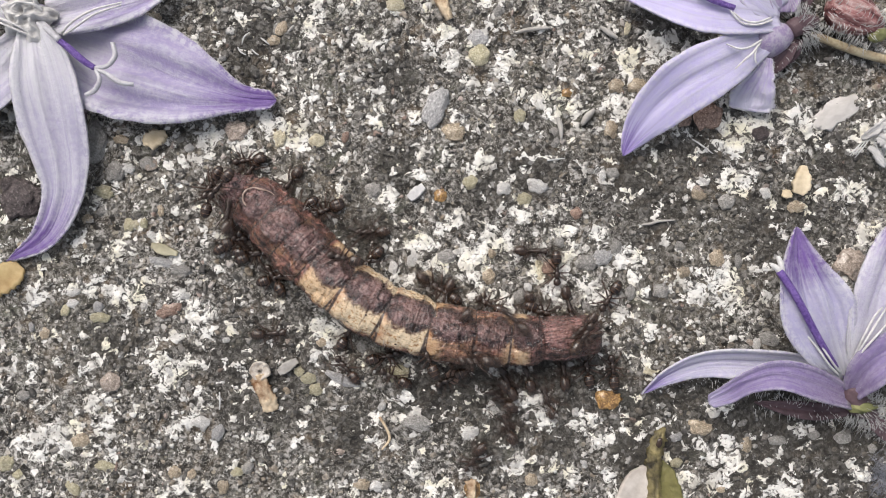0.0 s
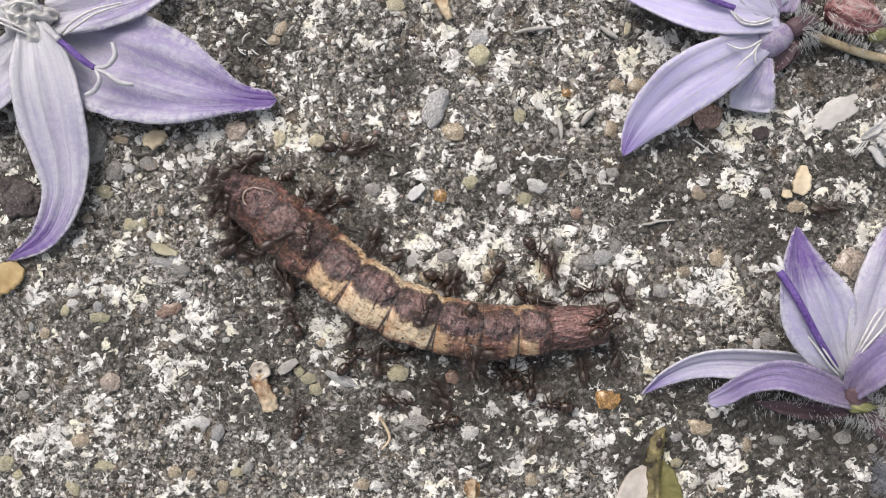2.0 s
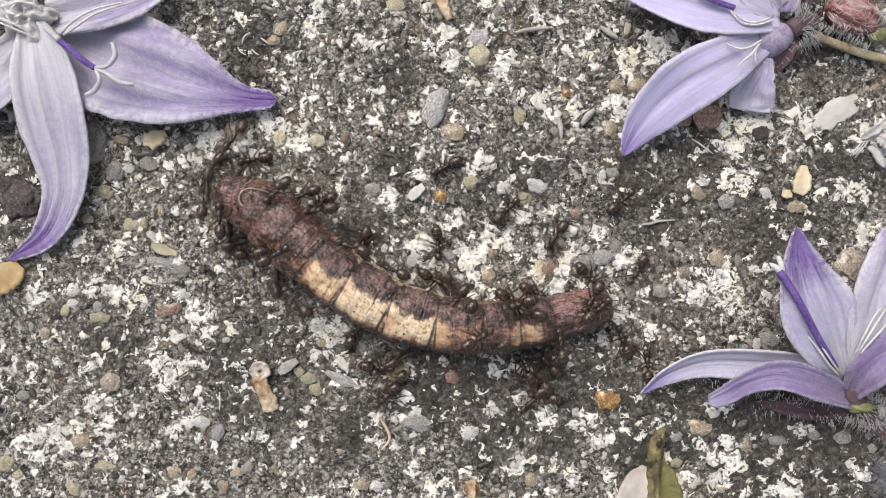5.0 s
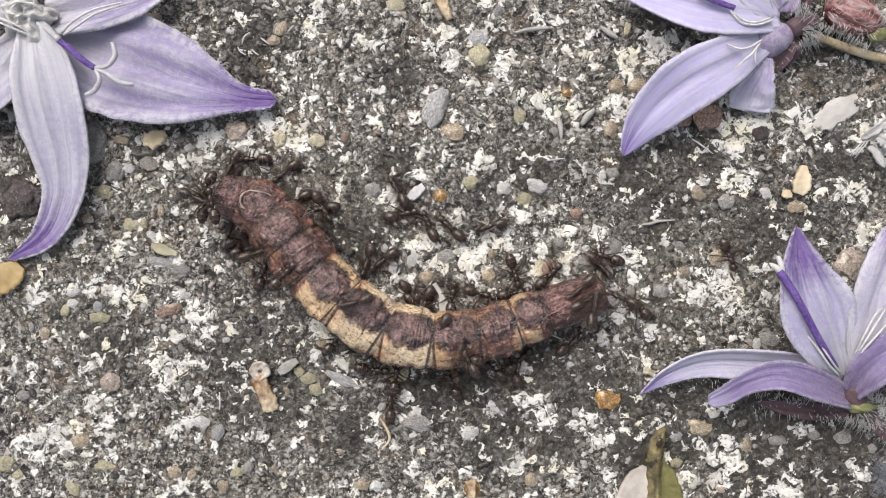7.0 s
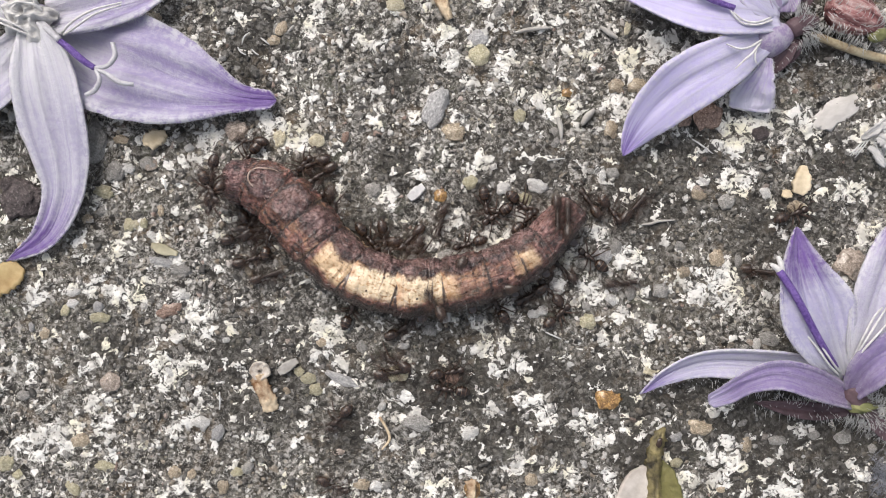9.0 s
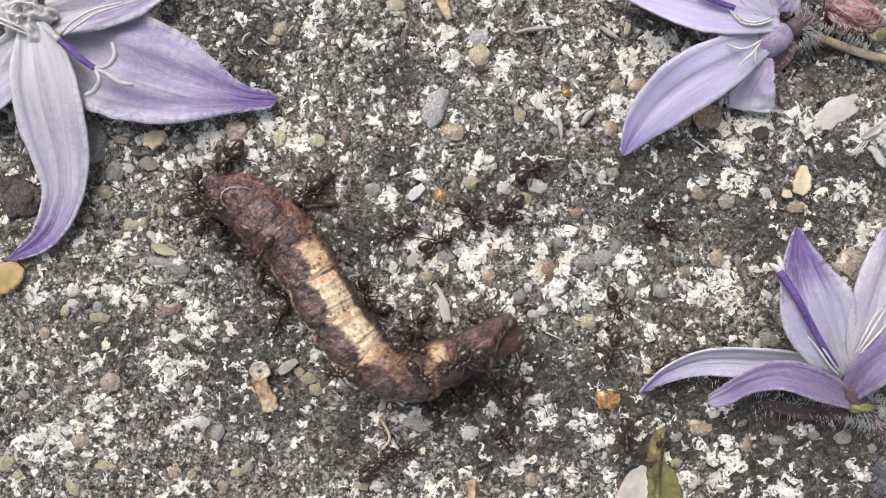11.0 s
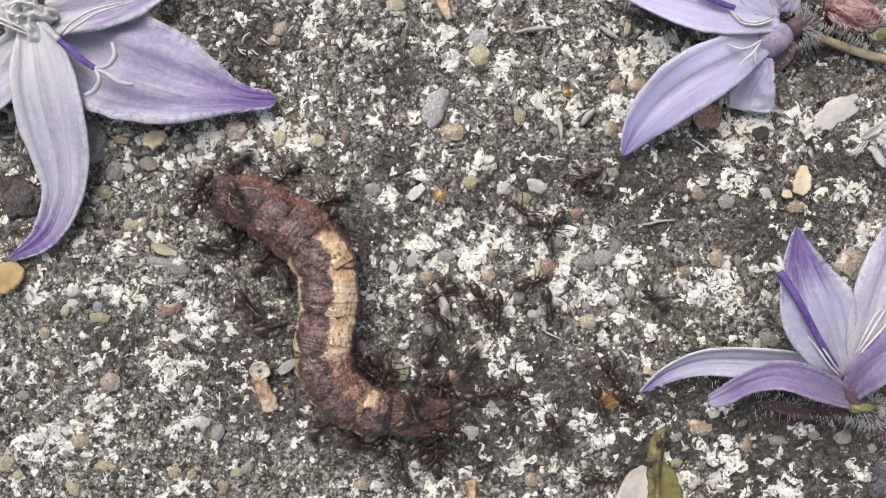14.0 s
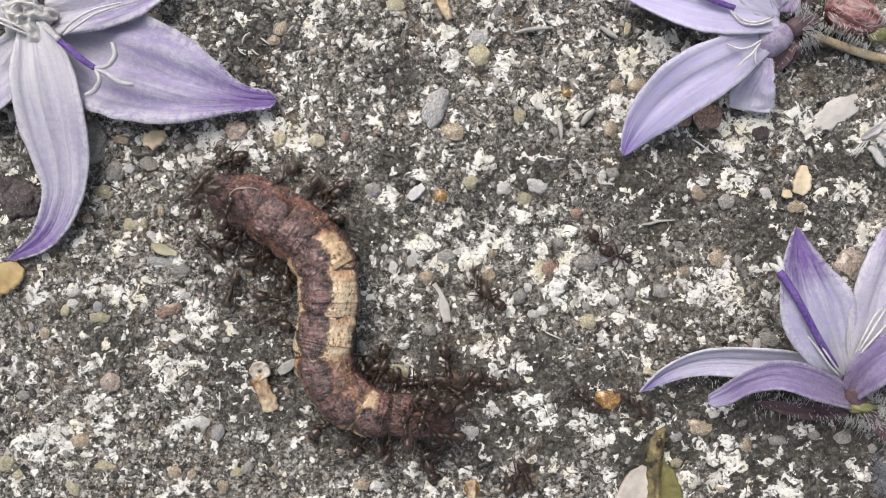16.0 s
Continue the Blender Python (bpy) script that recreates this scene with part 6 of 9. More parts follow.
# ---------------------------------------------------------------- what moves
def motions():
    body = [
        (0, 8, 28, 22, ((-24.04, 6.19), (-19.88, 5.03), (-16.49, 1.45), (-13.21, -1.76), (-9.63, -5.09), (-5.09, -7.51), (-0.24, -9.03), (4.61, -9.63), (9.45, -9.94), (17.03, -9.15)), 0.280, 0.820),
        (0.5, 8, 28, 22, ((-24.04, 6.19), (-19.88, 5.03), (-16.49, 1.45), (-13.21, -1.76), (-9.63, -5.09), (-5.09, -7.51), (-0.24, -9.03), (4.61, -9.63), (9.45, -9.94), (17.21, -8.54)), 0.280, 0.820),
        (1, 8, 28, 22, ((-24.04, 6.19), (-19.88, 5.03), (-16.37, 1.51), (-12.91, -1.64), (-9.33, -4.97), (-4.79, -7.33), (-0.12, -8.91), (4.61, -9.51), (9.45, -9.51), (17.45, -8.42)), 0.280, 0.820),
        (1.5, 8, 28, 22, ((-24.04, 6.19), (-19.88, 5.03), (-16.18, 1.63), (-12.61, -1.28), (-8.73, -4.79), (-4.48, -7.03), (0.06, -8.73), (4.61, -9.27), (9.45, -9.15), (17.63, -8.42)), 0.280, 0.820),
        (2, 8, 28, 22, ((-24.04, 6.19), (-19.88, 5.03), (-16.18, 1.69), (-12.49, -1.16), (-8.42, -4.73), (-4.00, -6.91), (0.36, -8.42), (4.73, -8.91), (9.45, -8.91), (17.94, -8.06)), 0.280, 0.820),
        (2.5, 8, 28, 22, ((-24.04, 6.19), (-19.88, 5.03), (-16.18, 1.69), (-12.37, -1.16), (-8.24, -4.73), (-3.88, -6.91), (0.55, -8.42), (4.91, -8.85), (9.57, -8.91), (18.24, -8.12)), 0.280, 0.820),
        (3, 8, 28, 22, ((-24.04, 6.19), (-19.88, 5.03), (-16.06, 1.69), (-12.24, -1.28), (-8.12, -4.79), (-3.76, -6.91), (0.67, -8.42), (5.03, -8.85), (9.70, -8.91), (18.42, -8.06)), 0.280, 0.820),
        (3.5, 8, 36, 30, ((-24.17, 6.18), (-19.88, 5.03), (-15.88, 1.75), (-12.00, -1.58), (-7.82, -4.79), (-3.58, -6.79), (0.97, -8.24), (5.21, -8.73), (9.76, -8.85), (18.54, -8.30)), 0.280, 0.820),
        (4, 18, 62, 55, ((-24.51, 6.07), (-19.88, 5.39), (-15.64, 2.19), (-11.70, -1.28), (-7.51, -4.18), (-2.67, -6.18), (2.18, -7.21), (7.03, -7.70), (11.88, -7.94), (18.66, -7.33)), 0.268, 0.820),
        (5.2, 8, 38, 35, ((-24.51, 5.95), (-20.24, 4.79), (-16.72, 1.39), (-13.09, -2.06), (-9.03, -5.09), (-4.48, -7.57), (0.06, -8.60), (4.91, -8.60), (10.06, -7.82), (18.06, -5.39)), 0.275, 0.820),
        (6.3, 5, 22, 20, ((-24.51, 5.77), (-19.94, 4.91), (-16.91, 1.57), (-14.18, -2.36), (-10.54, -6.00), (-6.30, -8.91), (-2.06, -9.82), (2.79, -9.51), (8.24, -7.64), (17.63, -3.58)), 0.285, 0.826),
        (6.5, 5, 22, 20, ((-24.51, 5.77), (-19.94, 4.91), (-16.91, 1.57), (-14.18, -2.36), (-10.54, -6.00), (-6.30, -8.91), (-2.06, -9.82), (2.79, -9.63), (8.24, -7.76), (17.63, -4.06)), 0.285, 0.826),
        (7, 5, 22, 20, ((-24.63, 5.76), (-19.94, 4.91), (-16.91, 1.57), (-14.18, -2.36), (-10.54, -6.00), (-6.30, -8.91), (-2.06, -9.88), (2.79, -9.76), (8.24, -7.94), (17.51, -4.30)), 0.285, 0.826),
        (7.5, 10, 55, 50, ((-24.97, 5.82), (-20.85, 5.64), (-17.21, 3.70), (-14.48, 0.36), (-11.45, -3.27), (-7.52, -5.39), (-2.67, -6.48), (2.79, -6.30), (8.85, -4.36), (16.85, -0.79)), 0.262, 0.826),
        (8, 10, 56, 52, ((-24.61, 6.00), (-20.55, 5.76), (-16.73, 3.58), (-14.06, 0.36), (-11.15, -2.85), (-7.21, -5.27), (-2.67, -6.42), (2.79, -6.00), (8.55, -4.06), (16.42, -0.24)), 0.268, 0.830),
        (8.5, 15, 60, 55, ((-23.88, 7.21), (-20.12, 6.91), (-17.21, 5.39), (-14.42, 2.00), (-11.27, -1.52), (-7.64, -3.70), (-2.79, -4.36), (3.27, -3.39), (9.33, -0.85), (13.82, 3.94)), 0.305, 0.860),
        (9, 15, 60, 55, ((-24.00, 7.45), (-20.12, 7.09), (-17.21, 5.52), (-14.30, 2.00), (-11.15, -1.64), (-7.52, -3.82), (-2.67, -4.42), (3.39, -3.33), (9.45, -0.67), (14.00, 4.18)), 0.305, 0.860),
        (9.2, 15, 60, 55, ((-24.00, 7.45), (-20.12, 7.09), (-17.21, 5.52), (-14.30, 2.00), (-11.15, -1.64), (-7.52, -3.82), (-2.67, -4.42), (3.39, -3.33), (9.45, -0.67), (14.00, 4.18)), 0.305, 0.860),
        (10.2, 5, 8, 5, ((-25.43, 6.58), (-20.85, 5.51), (-17.21, 2.36), (-14.30, -0.85), (-11.76, -5.09), (-8.73, -8.73), (-4.48, -10.85), (0.36, -10.54), (4.61, -9.03), (10.06, -5.39)), 0.290, 0.820),
        (11.3, -3, -44, -40, ((-25.67, 5.88), (-21.33, 5.03), (-17.82, 2.36), (-15.51, -0.55), (-14.06, -5.39), (-12.66, -9.94), (-8.73, -14.48), (-3.88, -15.21), (0.97, -14.00), (6.42, -11.57)), 0.245, 0.755),
        (11.5, -3, -48, -40, ((-25.66, 5.93), (-21.15, 4.79), (-17.33, 2.36), (-15.63, -1.15), (-15.21, -6.00), (-14.48, -10.85), (-11.76, -15.39), (-7.51, -17.39), (-2.67, -18.00), (3.09, -17.03)), 0.240, 0.745),
        (12, -2, -33, -30, ((-25.21, 5.94), (-20.85, 5.03), (-16.61, 2.30), (-13.33, -0.91), (-12.79, -6.00), (-13.33, -10.24), (-11.76, -15.09), (-7.82, -17.51), (-3.27, -18.24), (2.06, -18.00)), 0.272, 0.755),
        (12.5, -2, -26, -28, ((-25.09, 6.00), (-20.48, 5.09), (-16.24, 2.36), (-12.61, -0.79), (-12.00, -5.21), (-12.73, -9.63), (-12.73, -12.97), (-9.94, -16.60), (-5.70, -17.82), (1.33, -18.36)), 0.285, 0.785),
        (13, -2, -24, -28, ((-25.09, 6.00), (-20.48, 5.09), (-16.24, 2.36), (-12.61, -0.79), (-12.00, -5.21), (-12.73, -9.63), (-12.73, -12.97), (-9.94, -16.60), (-5.70, -17.82), (1.33, -18.36)), 0.288, 0.790),
        (14.5, -2, -23, -28, ((-25.19, 6.00), (-20.58, 5.09), (-16.34, 2.36), (-12.71, -0.79), (-12.10, -5.21), (-12.85, -9.63), (-12.85, -12.97), (-10.06, -16.60), (-5.82, -17.82), (1.21, -18.36)), 0.288, 0.790),
        (16, -2, -23, -28, ((-25.19, 6.00), (-20.58, 5.09), (-16.34, 2.36), (-12.71, -0.79), (-12.10, -5.21), (-12.85, -9.70), (-12.85, -13.03), (-10.06, -16.66), (-5.82, -17.88), (1.21, -18.42)), 0.288, 0.790),
    ]
    writhe(body)
    hold_on(body)
    scurry(ANTS[0], [(0, crawl(-23.2, 6.8, 5.3, -131)), (0.5, crawl(-23.2, 6.8, 5.3, -131)), (1, crawl(-23.2, 6.8, 5.3, -131)), (1.5, crawl(-23.3, 7.1, 5.2, -128)), (2, crawl(-23.3, 7.1, 5.2, -128)), (2.5, crawl(-23.6, 7.1, 5.2, -113)), (3, crawl(-23.9, 7.1, 5.2, -99)), (3.5, crawl(-23.9, 7.1, 5.2, -105)), (4, crawl(-23.5, 6.5, 5.4, -147)), (4.62, crawl(-27.5, 8.4, 0.0, -73)), (5.25, crawl(-24.6, 9.9, 0.0, -127)), (5.88, crawl(-26.7, 9.2, 0.0, -113)), (6.5, crawl(-25.9, 4.2, 4.0, -99)), (7, crawl(-26.1, 5.4, 4.6, -23)), (7.5, crawl(-24.7, 5.1, 5.4, 13)), (8, crawl(-25.1, 4.5, 5.1, 23)), (8.5, crawl(-24.1, 6.5, 5.5, 18)), (9, crawl(-24.4, 6.5, 5.5, -62)), (9.62, crawl(-25.6, 2.7, 0.0, 18)), (10.25, crawl(-22.9, 6.2, 5.5, -62)), (10.88, crawl(-25.3, 4.3, 4.8, 18)), (11.5, crawl(-25.0, 5.9, 5.5, -62)), (12, crawl(-24.1, 5.9, 5.4, -142)), (12.5, crawl(-25.1, 7.2, 5.0, -110)), (13, crawl(-24.4, 5.9, 5.5, -69)), (13.5, crawl(-24.5, 2.5, 0.0, -87)), (14, crawl(-25.4, 0.1, 0.0, -7)), (14.5, crawl(-24.8, 0.1, 0.0, 45)), (15, crawl(-24.8, 0.7, 0.0, -11)), (15.5, crawl(-20.6, -0.8, 0.0, 25)), (16, crawl(-23.1, 1.0, 0.0, 23))])
    scurry(ANTS[1], [(0, crawl(-16.7, 7.5, 0.0, -128)), (0.5, crawl(-17.9, 7.3, 0.0, -131)), (1, crawl(-17.9, 7.3, 0.0, -51)), (1.5, crawl(-14.2, 10.6, 0.0, 29)), (2, crawl(-11.4, 11.2, 0.0, 0)), (2.5, crawl(-9.3, 10.6, 0.0, -5)), (3, crawl(-7.7, 10.9, 0.0, 4)), (3.5, crawl(-4.6, 10.9, 0.0, 3)), (4, crawl(-1.2, 11.2, 0.0, -16)), (4.62, crawl(0.0, 9.6, 0.0, -84)), (5.25, crawl(-0.4, 9.7, 0.0, -164)), (5.88, crawl(-3.0, 8.1, 0.0, -141)), (6.5, crawl(-4.6, 6.3, 0.0, -159)), (7, crawl(-4.9, 6.3, 0.0, -239)), (7.5, crawl(-4.0, 8.8, 0.0, -159)), (8, crawl(-5.8, 0.1, 0.0, -155)), (8.5, crawl(-12.1, 5.0, 0.0, -124)), (9, crawl(-8.3, 1.3, 0.0, -51)), (9.62, crawl(-5.3, -2.9, 4.5, -91)), (10.25, crawl(-8.4, -3.1, 0.0, -133)), (10.88, crawl(-8.5, -4.2, 0.0, -80)), (11.5, crawl(-7.7, -6.8, 0.0, 0)), (12, crawl(-8.6, -3.0, 0.0, 80)), (12.5, crawl(-20.4, -0.7, 0.0, 160)), (13, crawl(-18.3, -5.5, 0.0, 240)), (13.5, crawl(-18.9, -5.5, 0.0, 320)), (14, crawl(-8.3, -13.6, 0.0, 325)), (14.5, crawl(-8.9, -12.4, 0.0, 245)), (15, crawl(-8.6, -12.5, 3.6, 225)), (15.5, crawl(-8.9, -11.7, 0.0, 152)), (16, crawl(-18.3, -8.0, 0.0, 158))])
    scurry(ANTS[2], [(0, crawl(-12.7, 4.4, 0.0, -152)), (0.5, crawl(-12.7, 4.7, 0.0, -232)), (1, crawl(-14.9, 8.8, 0.0, -275)), (1.5, crawl(-12.4, 8.1, 0.0, -338)), (2, crawl(-8.9, 11.1, 0.0, -340)), (2.5, crawl(-6.5, 10.3, 0.0, -394)), (3, crawl(-5.8, 10.3, 0.0, -352)), (3.5, crawl(-2.1, 10.9, 0.0, -391)), (4, crawl(3.5, 4.7, 0.0, -430)), (4.62, crawl(1.2, 2.0, 0.0, -494)), (5.25, crawl(-0.7, 0.4, 0.0, -440)), (5.88, crawl(2.0, -2.8, 0.0, -445)), (6.5, crawl(-0.2, -5.2, 0.0, -525)), (7, crawl(-1.5, 2.5, 0.0, -605)), (7.5, crawl(-0.2, 6.3, 0.0, -679)), (8, crawl(3.5, 6.9, 0.0, -712)), (8.5, crawl(4.1, 6.9, 0.0, -792)), (9, crawl(4.7, 5.0, 0.0, -801)), (9.62, crawl(2.2, 4.9, 0.0, -881)), (10.25, crawl(-1.2, 6.1, 0.0, -801)), (10.88, crawl(2.7, 4.9, 0.0, -778)), (11.5, crawl(1.0, 2.5, 0.0, -849)), (12, crawl(1.6, 1.9, 0.0, -784)), (12.5, crawl(2.2, 1.3, 0.0, -720)), (13, crawl(6.0, 1.9, 0.0, -800)), (13.5, crawl(-2.4, 0.1, 0.0, -852)), (14, crawl(-0.2, -4.9, 0.0, -865)), (14.5, crawl(-7.7, -3.7, 0.0, -911)), (15, crawl(-19.9, -1.2, 0.0, -906)), (15.5, crawl(-18.1, -2.7, 0.0, -986)), (16, crawl(-20.6, -0.8, 0.0, -1041))])
    scurry(ANTS[3], [(0, crawl(-22.8, 3.3, 4.2, 84)), (0.5, crawl(-22.8, 3.3, 4.2, 84)), (1, crawl(-22.8, 3.3, 4.2, 84)), (1.5, crawl(-22.8, 3.9, 4.8, 83)), (2, crawl(-22.8, 3.9, 4.8, 83)), (2.5, crawl(-22.8, 3.9, 4.8, 83)), (3, crawl(-22.8, 3.9, 4.8, 83)), (3.5, crawl(-22.8, 3.9, 4.9, 85)), (4, crawl(-22.9, 3.3, 4.2, 165)), (4.62, crawl(-24.7, -0.8, 0.0, 96)), (5.25, crawl(-22.8, 3.9, 5.0, 79)), (5.88, crawl(-22.7, 3.6, 4.8, 95)), (6.5, crawl(-24.2, 2.5, 0.0, 94)), (7, crawl(-24.1, 4.5, 5.2, 103)), (7.5, crawl(-24.0, 3.6, 4.7, 98)), (8, crawl(-23.0, 3.6, 4.9, 101)), (8.5, crawl(-25.4, 3.2, 0.0, 96)), (9, crawl(-22.6, 1.3, 0.0, 16)), (9.62, crawl(-20.5, 3.5, 5.4, 66)), (10.25, crawl(-23.4, 0.4, 0.0, 69)), (10.88, crawl(-24.7, 2.5, 0.0, 98)), (11.5, crawl(-22.8, 1.0, 0.0, 44)), (12, crawl(-18.9, 8.1, 0.0, 67)), (12.5, crawl(-19.5, 8.8, 0.0, -13)), (13, crawl(-18.9, 9.4, 0.0, -93)), (13.5, crawl(-20.9, 6.5, 5.4, -135)), (14, crawl(-21.3, 5.3, 6.0, -70)), (14.5, crawl(-22.5, 8.9, 0.0, -84)), (15, crawl(-21.7, 8.7, 0.0, -84)), (15.5, crawl(-21.7, 8.7, 0.0, -84)), (16, crawl(-22.5, 8.8, 0.0, -84))])
    scurry(ANTS[4], [(0, crawl(-23.6, 0.7, 0.0, 38)), (0.5, crawl(-23.6, 0.7, 0.0, 38)), (1, crawl(-23.6, 0.7, 0.0, 66)), (1.5, crawl(-23.6, 0.7, 0.0, 66)), (2, crawl(-23.6, 0.7, 0.0, 66)), (2.5, crawl(-23.6, 0.7, 0.0, 66)), (3, crawl(-23.2, 0.7, 0.0, 46)), (3.5, crawl(-23.2, 0.7, 0.0, 65)), (4, crawl(-22.0, -0.6, 0.0, 52)), (4.62, crawl(-22.9, 0.4, 0.0, 9)), (5.25, crawl(-17.5, 0.0, 5.9, 44)), (5.88, crawl(-22.1, -0.9, 0.0, 124)), (6.5, crawl(-22.6, 0.7, 0.0, 44)), (7, crawl(-23.6, 1.5, 0.0, 73)), (7.5, crawl(-22.9, 1.3, 0.0, 74)), (8, crawl(-21.4, 0.1, 0.0, 45)), (8.5, crawl(-22.0, 1.3, 0.0, 40)), (9, crawl(-14.8, 5.5, 0.0, 19)), (9.62, crawl(-11.6, 4.9, 0.0, -61)), (10.25, crawl(-18.0, 2.7, 6.4, -141)), (10.88, crawl(-18.2, 0.1, 5.6, -109)), (11.5, crawl(-20.8, -1.8, 0.0, -29)), (12, crawl(-20.6, -0.7, 0.0, -109)), (12.5, crawl(-25.4, 0.1, 0.0, -189)), (13, crawl(-20.4, -0.7, 0.0, -109)), (13.5, crawl(-20.5, -0.7, 0.0, -29)), (14, crawl(-19.8, -1.2, 0.0, 51)), (14.5, crawl(-21.3, 4.2, 6.1, 128)), (15, crawl(-23.5, 4.8, 5.5, 208)), (15.5, crawl(-25.1, 0.7, 0.0, 128)), (16, crawl(-22.7, 3.6, 5.1, 71))])
    scurry(ANTS[5], [(0, crawl(-7.7, 1.9, 0.0, -179)), (0.5, crawl(-12.7, 1.8, 0.0, -209)), (1, crawl(-12.7, 4.7, 0.0, -158)), (1.5, crawl(-11.7, 5.0, 0.0, -155)), (2, crawl(-11.7, 5.0, 0.0, -151)), (2.5, crawl(-12.1, 5.3, 0.0, -151)), (3, crawl(-12.1, 5.7, 0.0, -152)), (3.5, crawl(-12.1, 5.3, 0.0, -156)), (4, crawl(-11.1, 5.7, 0.0, -236)), (4.62, crawl(-8.5, 7.1, 0.0, -156)), (5.25, crawl(-13.9, 2.9, 5.0, -195)), (5.88, crawl(-17.3, 9.4, 0.0, -260)), (6.5, crawl(-15.8, 9.7, 0.0, -340)), (7, crawl(-13.3, 4.7, 0.0, -420)), (7.5, crawl(-13.1, 2.7, 0.0, -500)), (8, crawl(-12.0, 1.6, 0.0, -522)), (8.5, crawl(-14.8, 5.5, 0.0, -519)), (9, crawl(-12.1, 5.0, 0.0, -439)), (9.62, crawl(-10.5, 2.8, 0.0, -519)), (10.25, crawl(-13.4, 4.2, 0.0, -569)), (10.88, crawl(-15.7, 5.6, 0.0, -511)), (11.5, crawl(-13.3, 2.0, 0.0, -431)), (12, crawl(-12.7, 2.7, 0.0, -511)), (12.5, crawl(-12.5, 2.9, 0.0, -431)), (13, crawl(-8.3, -3.0, 0.0, -419)), (13.5, crawl(-8.9, -3.0, 0.0, -388)), (14, crawl(-0.2, -7.4, 0.0, -405)), (14.5, crawl(-5.2, -6.8, 0.0, -485)), (15, crawl(-18.3, -4.3, 0.0, -537)), (15.5, crawl(-17.6, -7.4, 0.0, -457)), (16, crawl(-18.9, -5.5, 0.0, -377))])
    scurry(ANTS[6], [(0, crawl(-10.2, -1.0, 5.1, 166)), (0.5, crawl(-14.2, 0.1, 6.3, 174)), (1, crawl(-14.2, -0.5, 6.4, 240)), (1.5, crawl(-17.3, -3.6, 0.0, 160)), (2, crawl(-14.0, 0.9, 6.3, 80)), (2.5, crawl(-14.0, 1.2, 6.2, 160)), (3, crawl(-12.7, 3.2, 0.0, 240)), (3.5, crawl(-11.5, 0.9, 5.2, 279)), (4, crawl(-11.0, -2.3, 6.4, 281)), (4.62, crawl(-10.2, -4.6, 6.2, 201)), (5.25, crawl(-14.3, 5.7, 0.0, 121)), (5.88, crawl(-11.7, 3.9, 0.0, 201)), (6.5, crawl(-13.3, 4.7, 0.0, 230)), (7, crawl(-12.9, 1.6, 0.0, 306)), (7.5, crawl(-10.8, 1.3, 0.0, 347)), (8, crawl(-8.9, 0.7, 0.0, 427)), (8.5, crawl(-13.9, 8.8, 0.0, 481)), (9, crawl(-14.2, 9.4, 0.0, 561)), (9.62, crawl(-16.0, 7.2, 0.0, 599)), (10.25, crawl(-14.6, 6.3, 0.0, 599)), (10.88, crawl(-13.4, 7.4, 0.0, 599)), (11.5, crawl(-15.5, 6.3, 0.0, 611)), (12, crawl(-14.9, 6.6, 0.0, 606)), (12.5, crawl(-15.2, 9.4, 0.0, 663)), (13, crawl(-12.5, 2.9, 0.0, 652)), (13.5, crawl(-12.6, 2.9, 0.0, 604)), (14, crawl(-12.6, 2.9, 0.0, 604)), (14.5, crawl(-12.6, 2.9, 0.0, 604)), (15, crawl(-13.9, 3.9, 0.0, 604)), (15.5, crawl(-14.6, 4.4, 0.0, 604)), (16, crawl(-14.5, 6.3, 0.0, 607))])
    scurry(ANTS[7], [(0, crawl(-8.0, -1.2, 0.0, -137)), (0.5, crawl(-8.6, -1.4, 3.5, -215)), (1, crawl(-12.5, 2.0, 0.0, -191)), (1.5, crawl(-16.0, 0.1, 6.3, -226)), (2, crawl(-15.3, 4.9, 0.0, -289)), (2.5, crawl(-15.3, 4.9, 0.0, -209)), (3, crawl(-15.3, 5.0, 0.0, -143)), (3.5, crawl(-15.2, 5.1, 0.0, -141)), (4, crawl(-15.1, 5.5, 0.0, -139)), (4.62, crawl(-15.4, 4.5, 5.2, -144)), (5.25, crawl(-15.4, 5.2, 0.0, -144)), (5.88, crawl(-16.1, 3.2, 6.0, -148)), (6.5, crawl(-16.6, 5.9, 0.0, -149)), (7, crawl(-16.1, 5.3, 0.0, -149)), (7.5, crawl(-13.3, 5.3, 0.0, -144)), (8, crawl(-13.0, 5.0, 0.0, -222)), (8.5, crawl(-16.4, 8.1, 0.0, -233)), (9, crawl(-15.8, 8.8, 0.0, -313)), (9.62, crawl(-12.1, 9.3, 0.0, -233)), (10.25, crawl(-17.6, 8.6, 0.0, -153)), (10.88, crawl(-14.5, 7.6, 0.0, -138)), (11.5, crawl(-17.0, 6.9, 0.0, -136)), (12, crawl(-16.4, 7.5, 0.0, -140)), (12.5, crawl(-17.0, 8.8, 0.0, -135)), (13, crawl(-15.8, 9.1, 0.0, -135)), (13.5, crawl(-17.0, 8.1, 0.0, -135)), (14, crawl(-17.3, 8.1, 0.0, -137)), (14.5, crawl(-17.0, 8.8, 0.0, -136)), (15, crawl(-17.0, 8.8, 0.0, -136)), (15.5, crawl(-17.0, 8.1, 0.0, -135)), (16, crawl(-17.3, 8.1, 0.0, -137))])
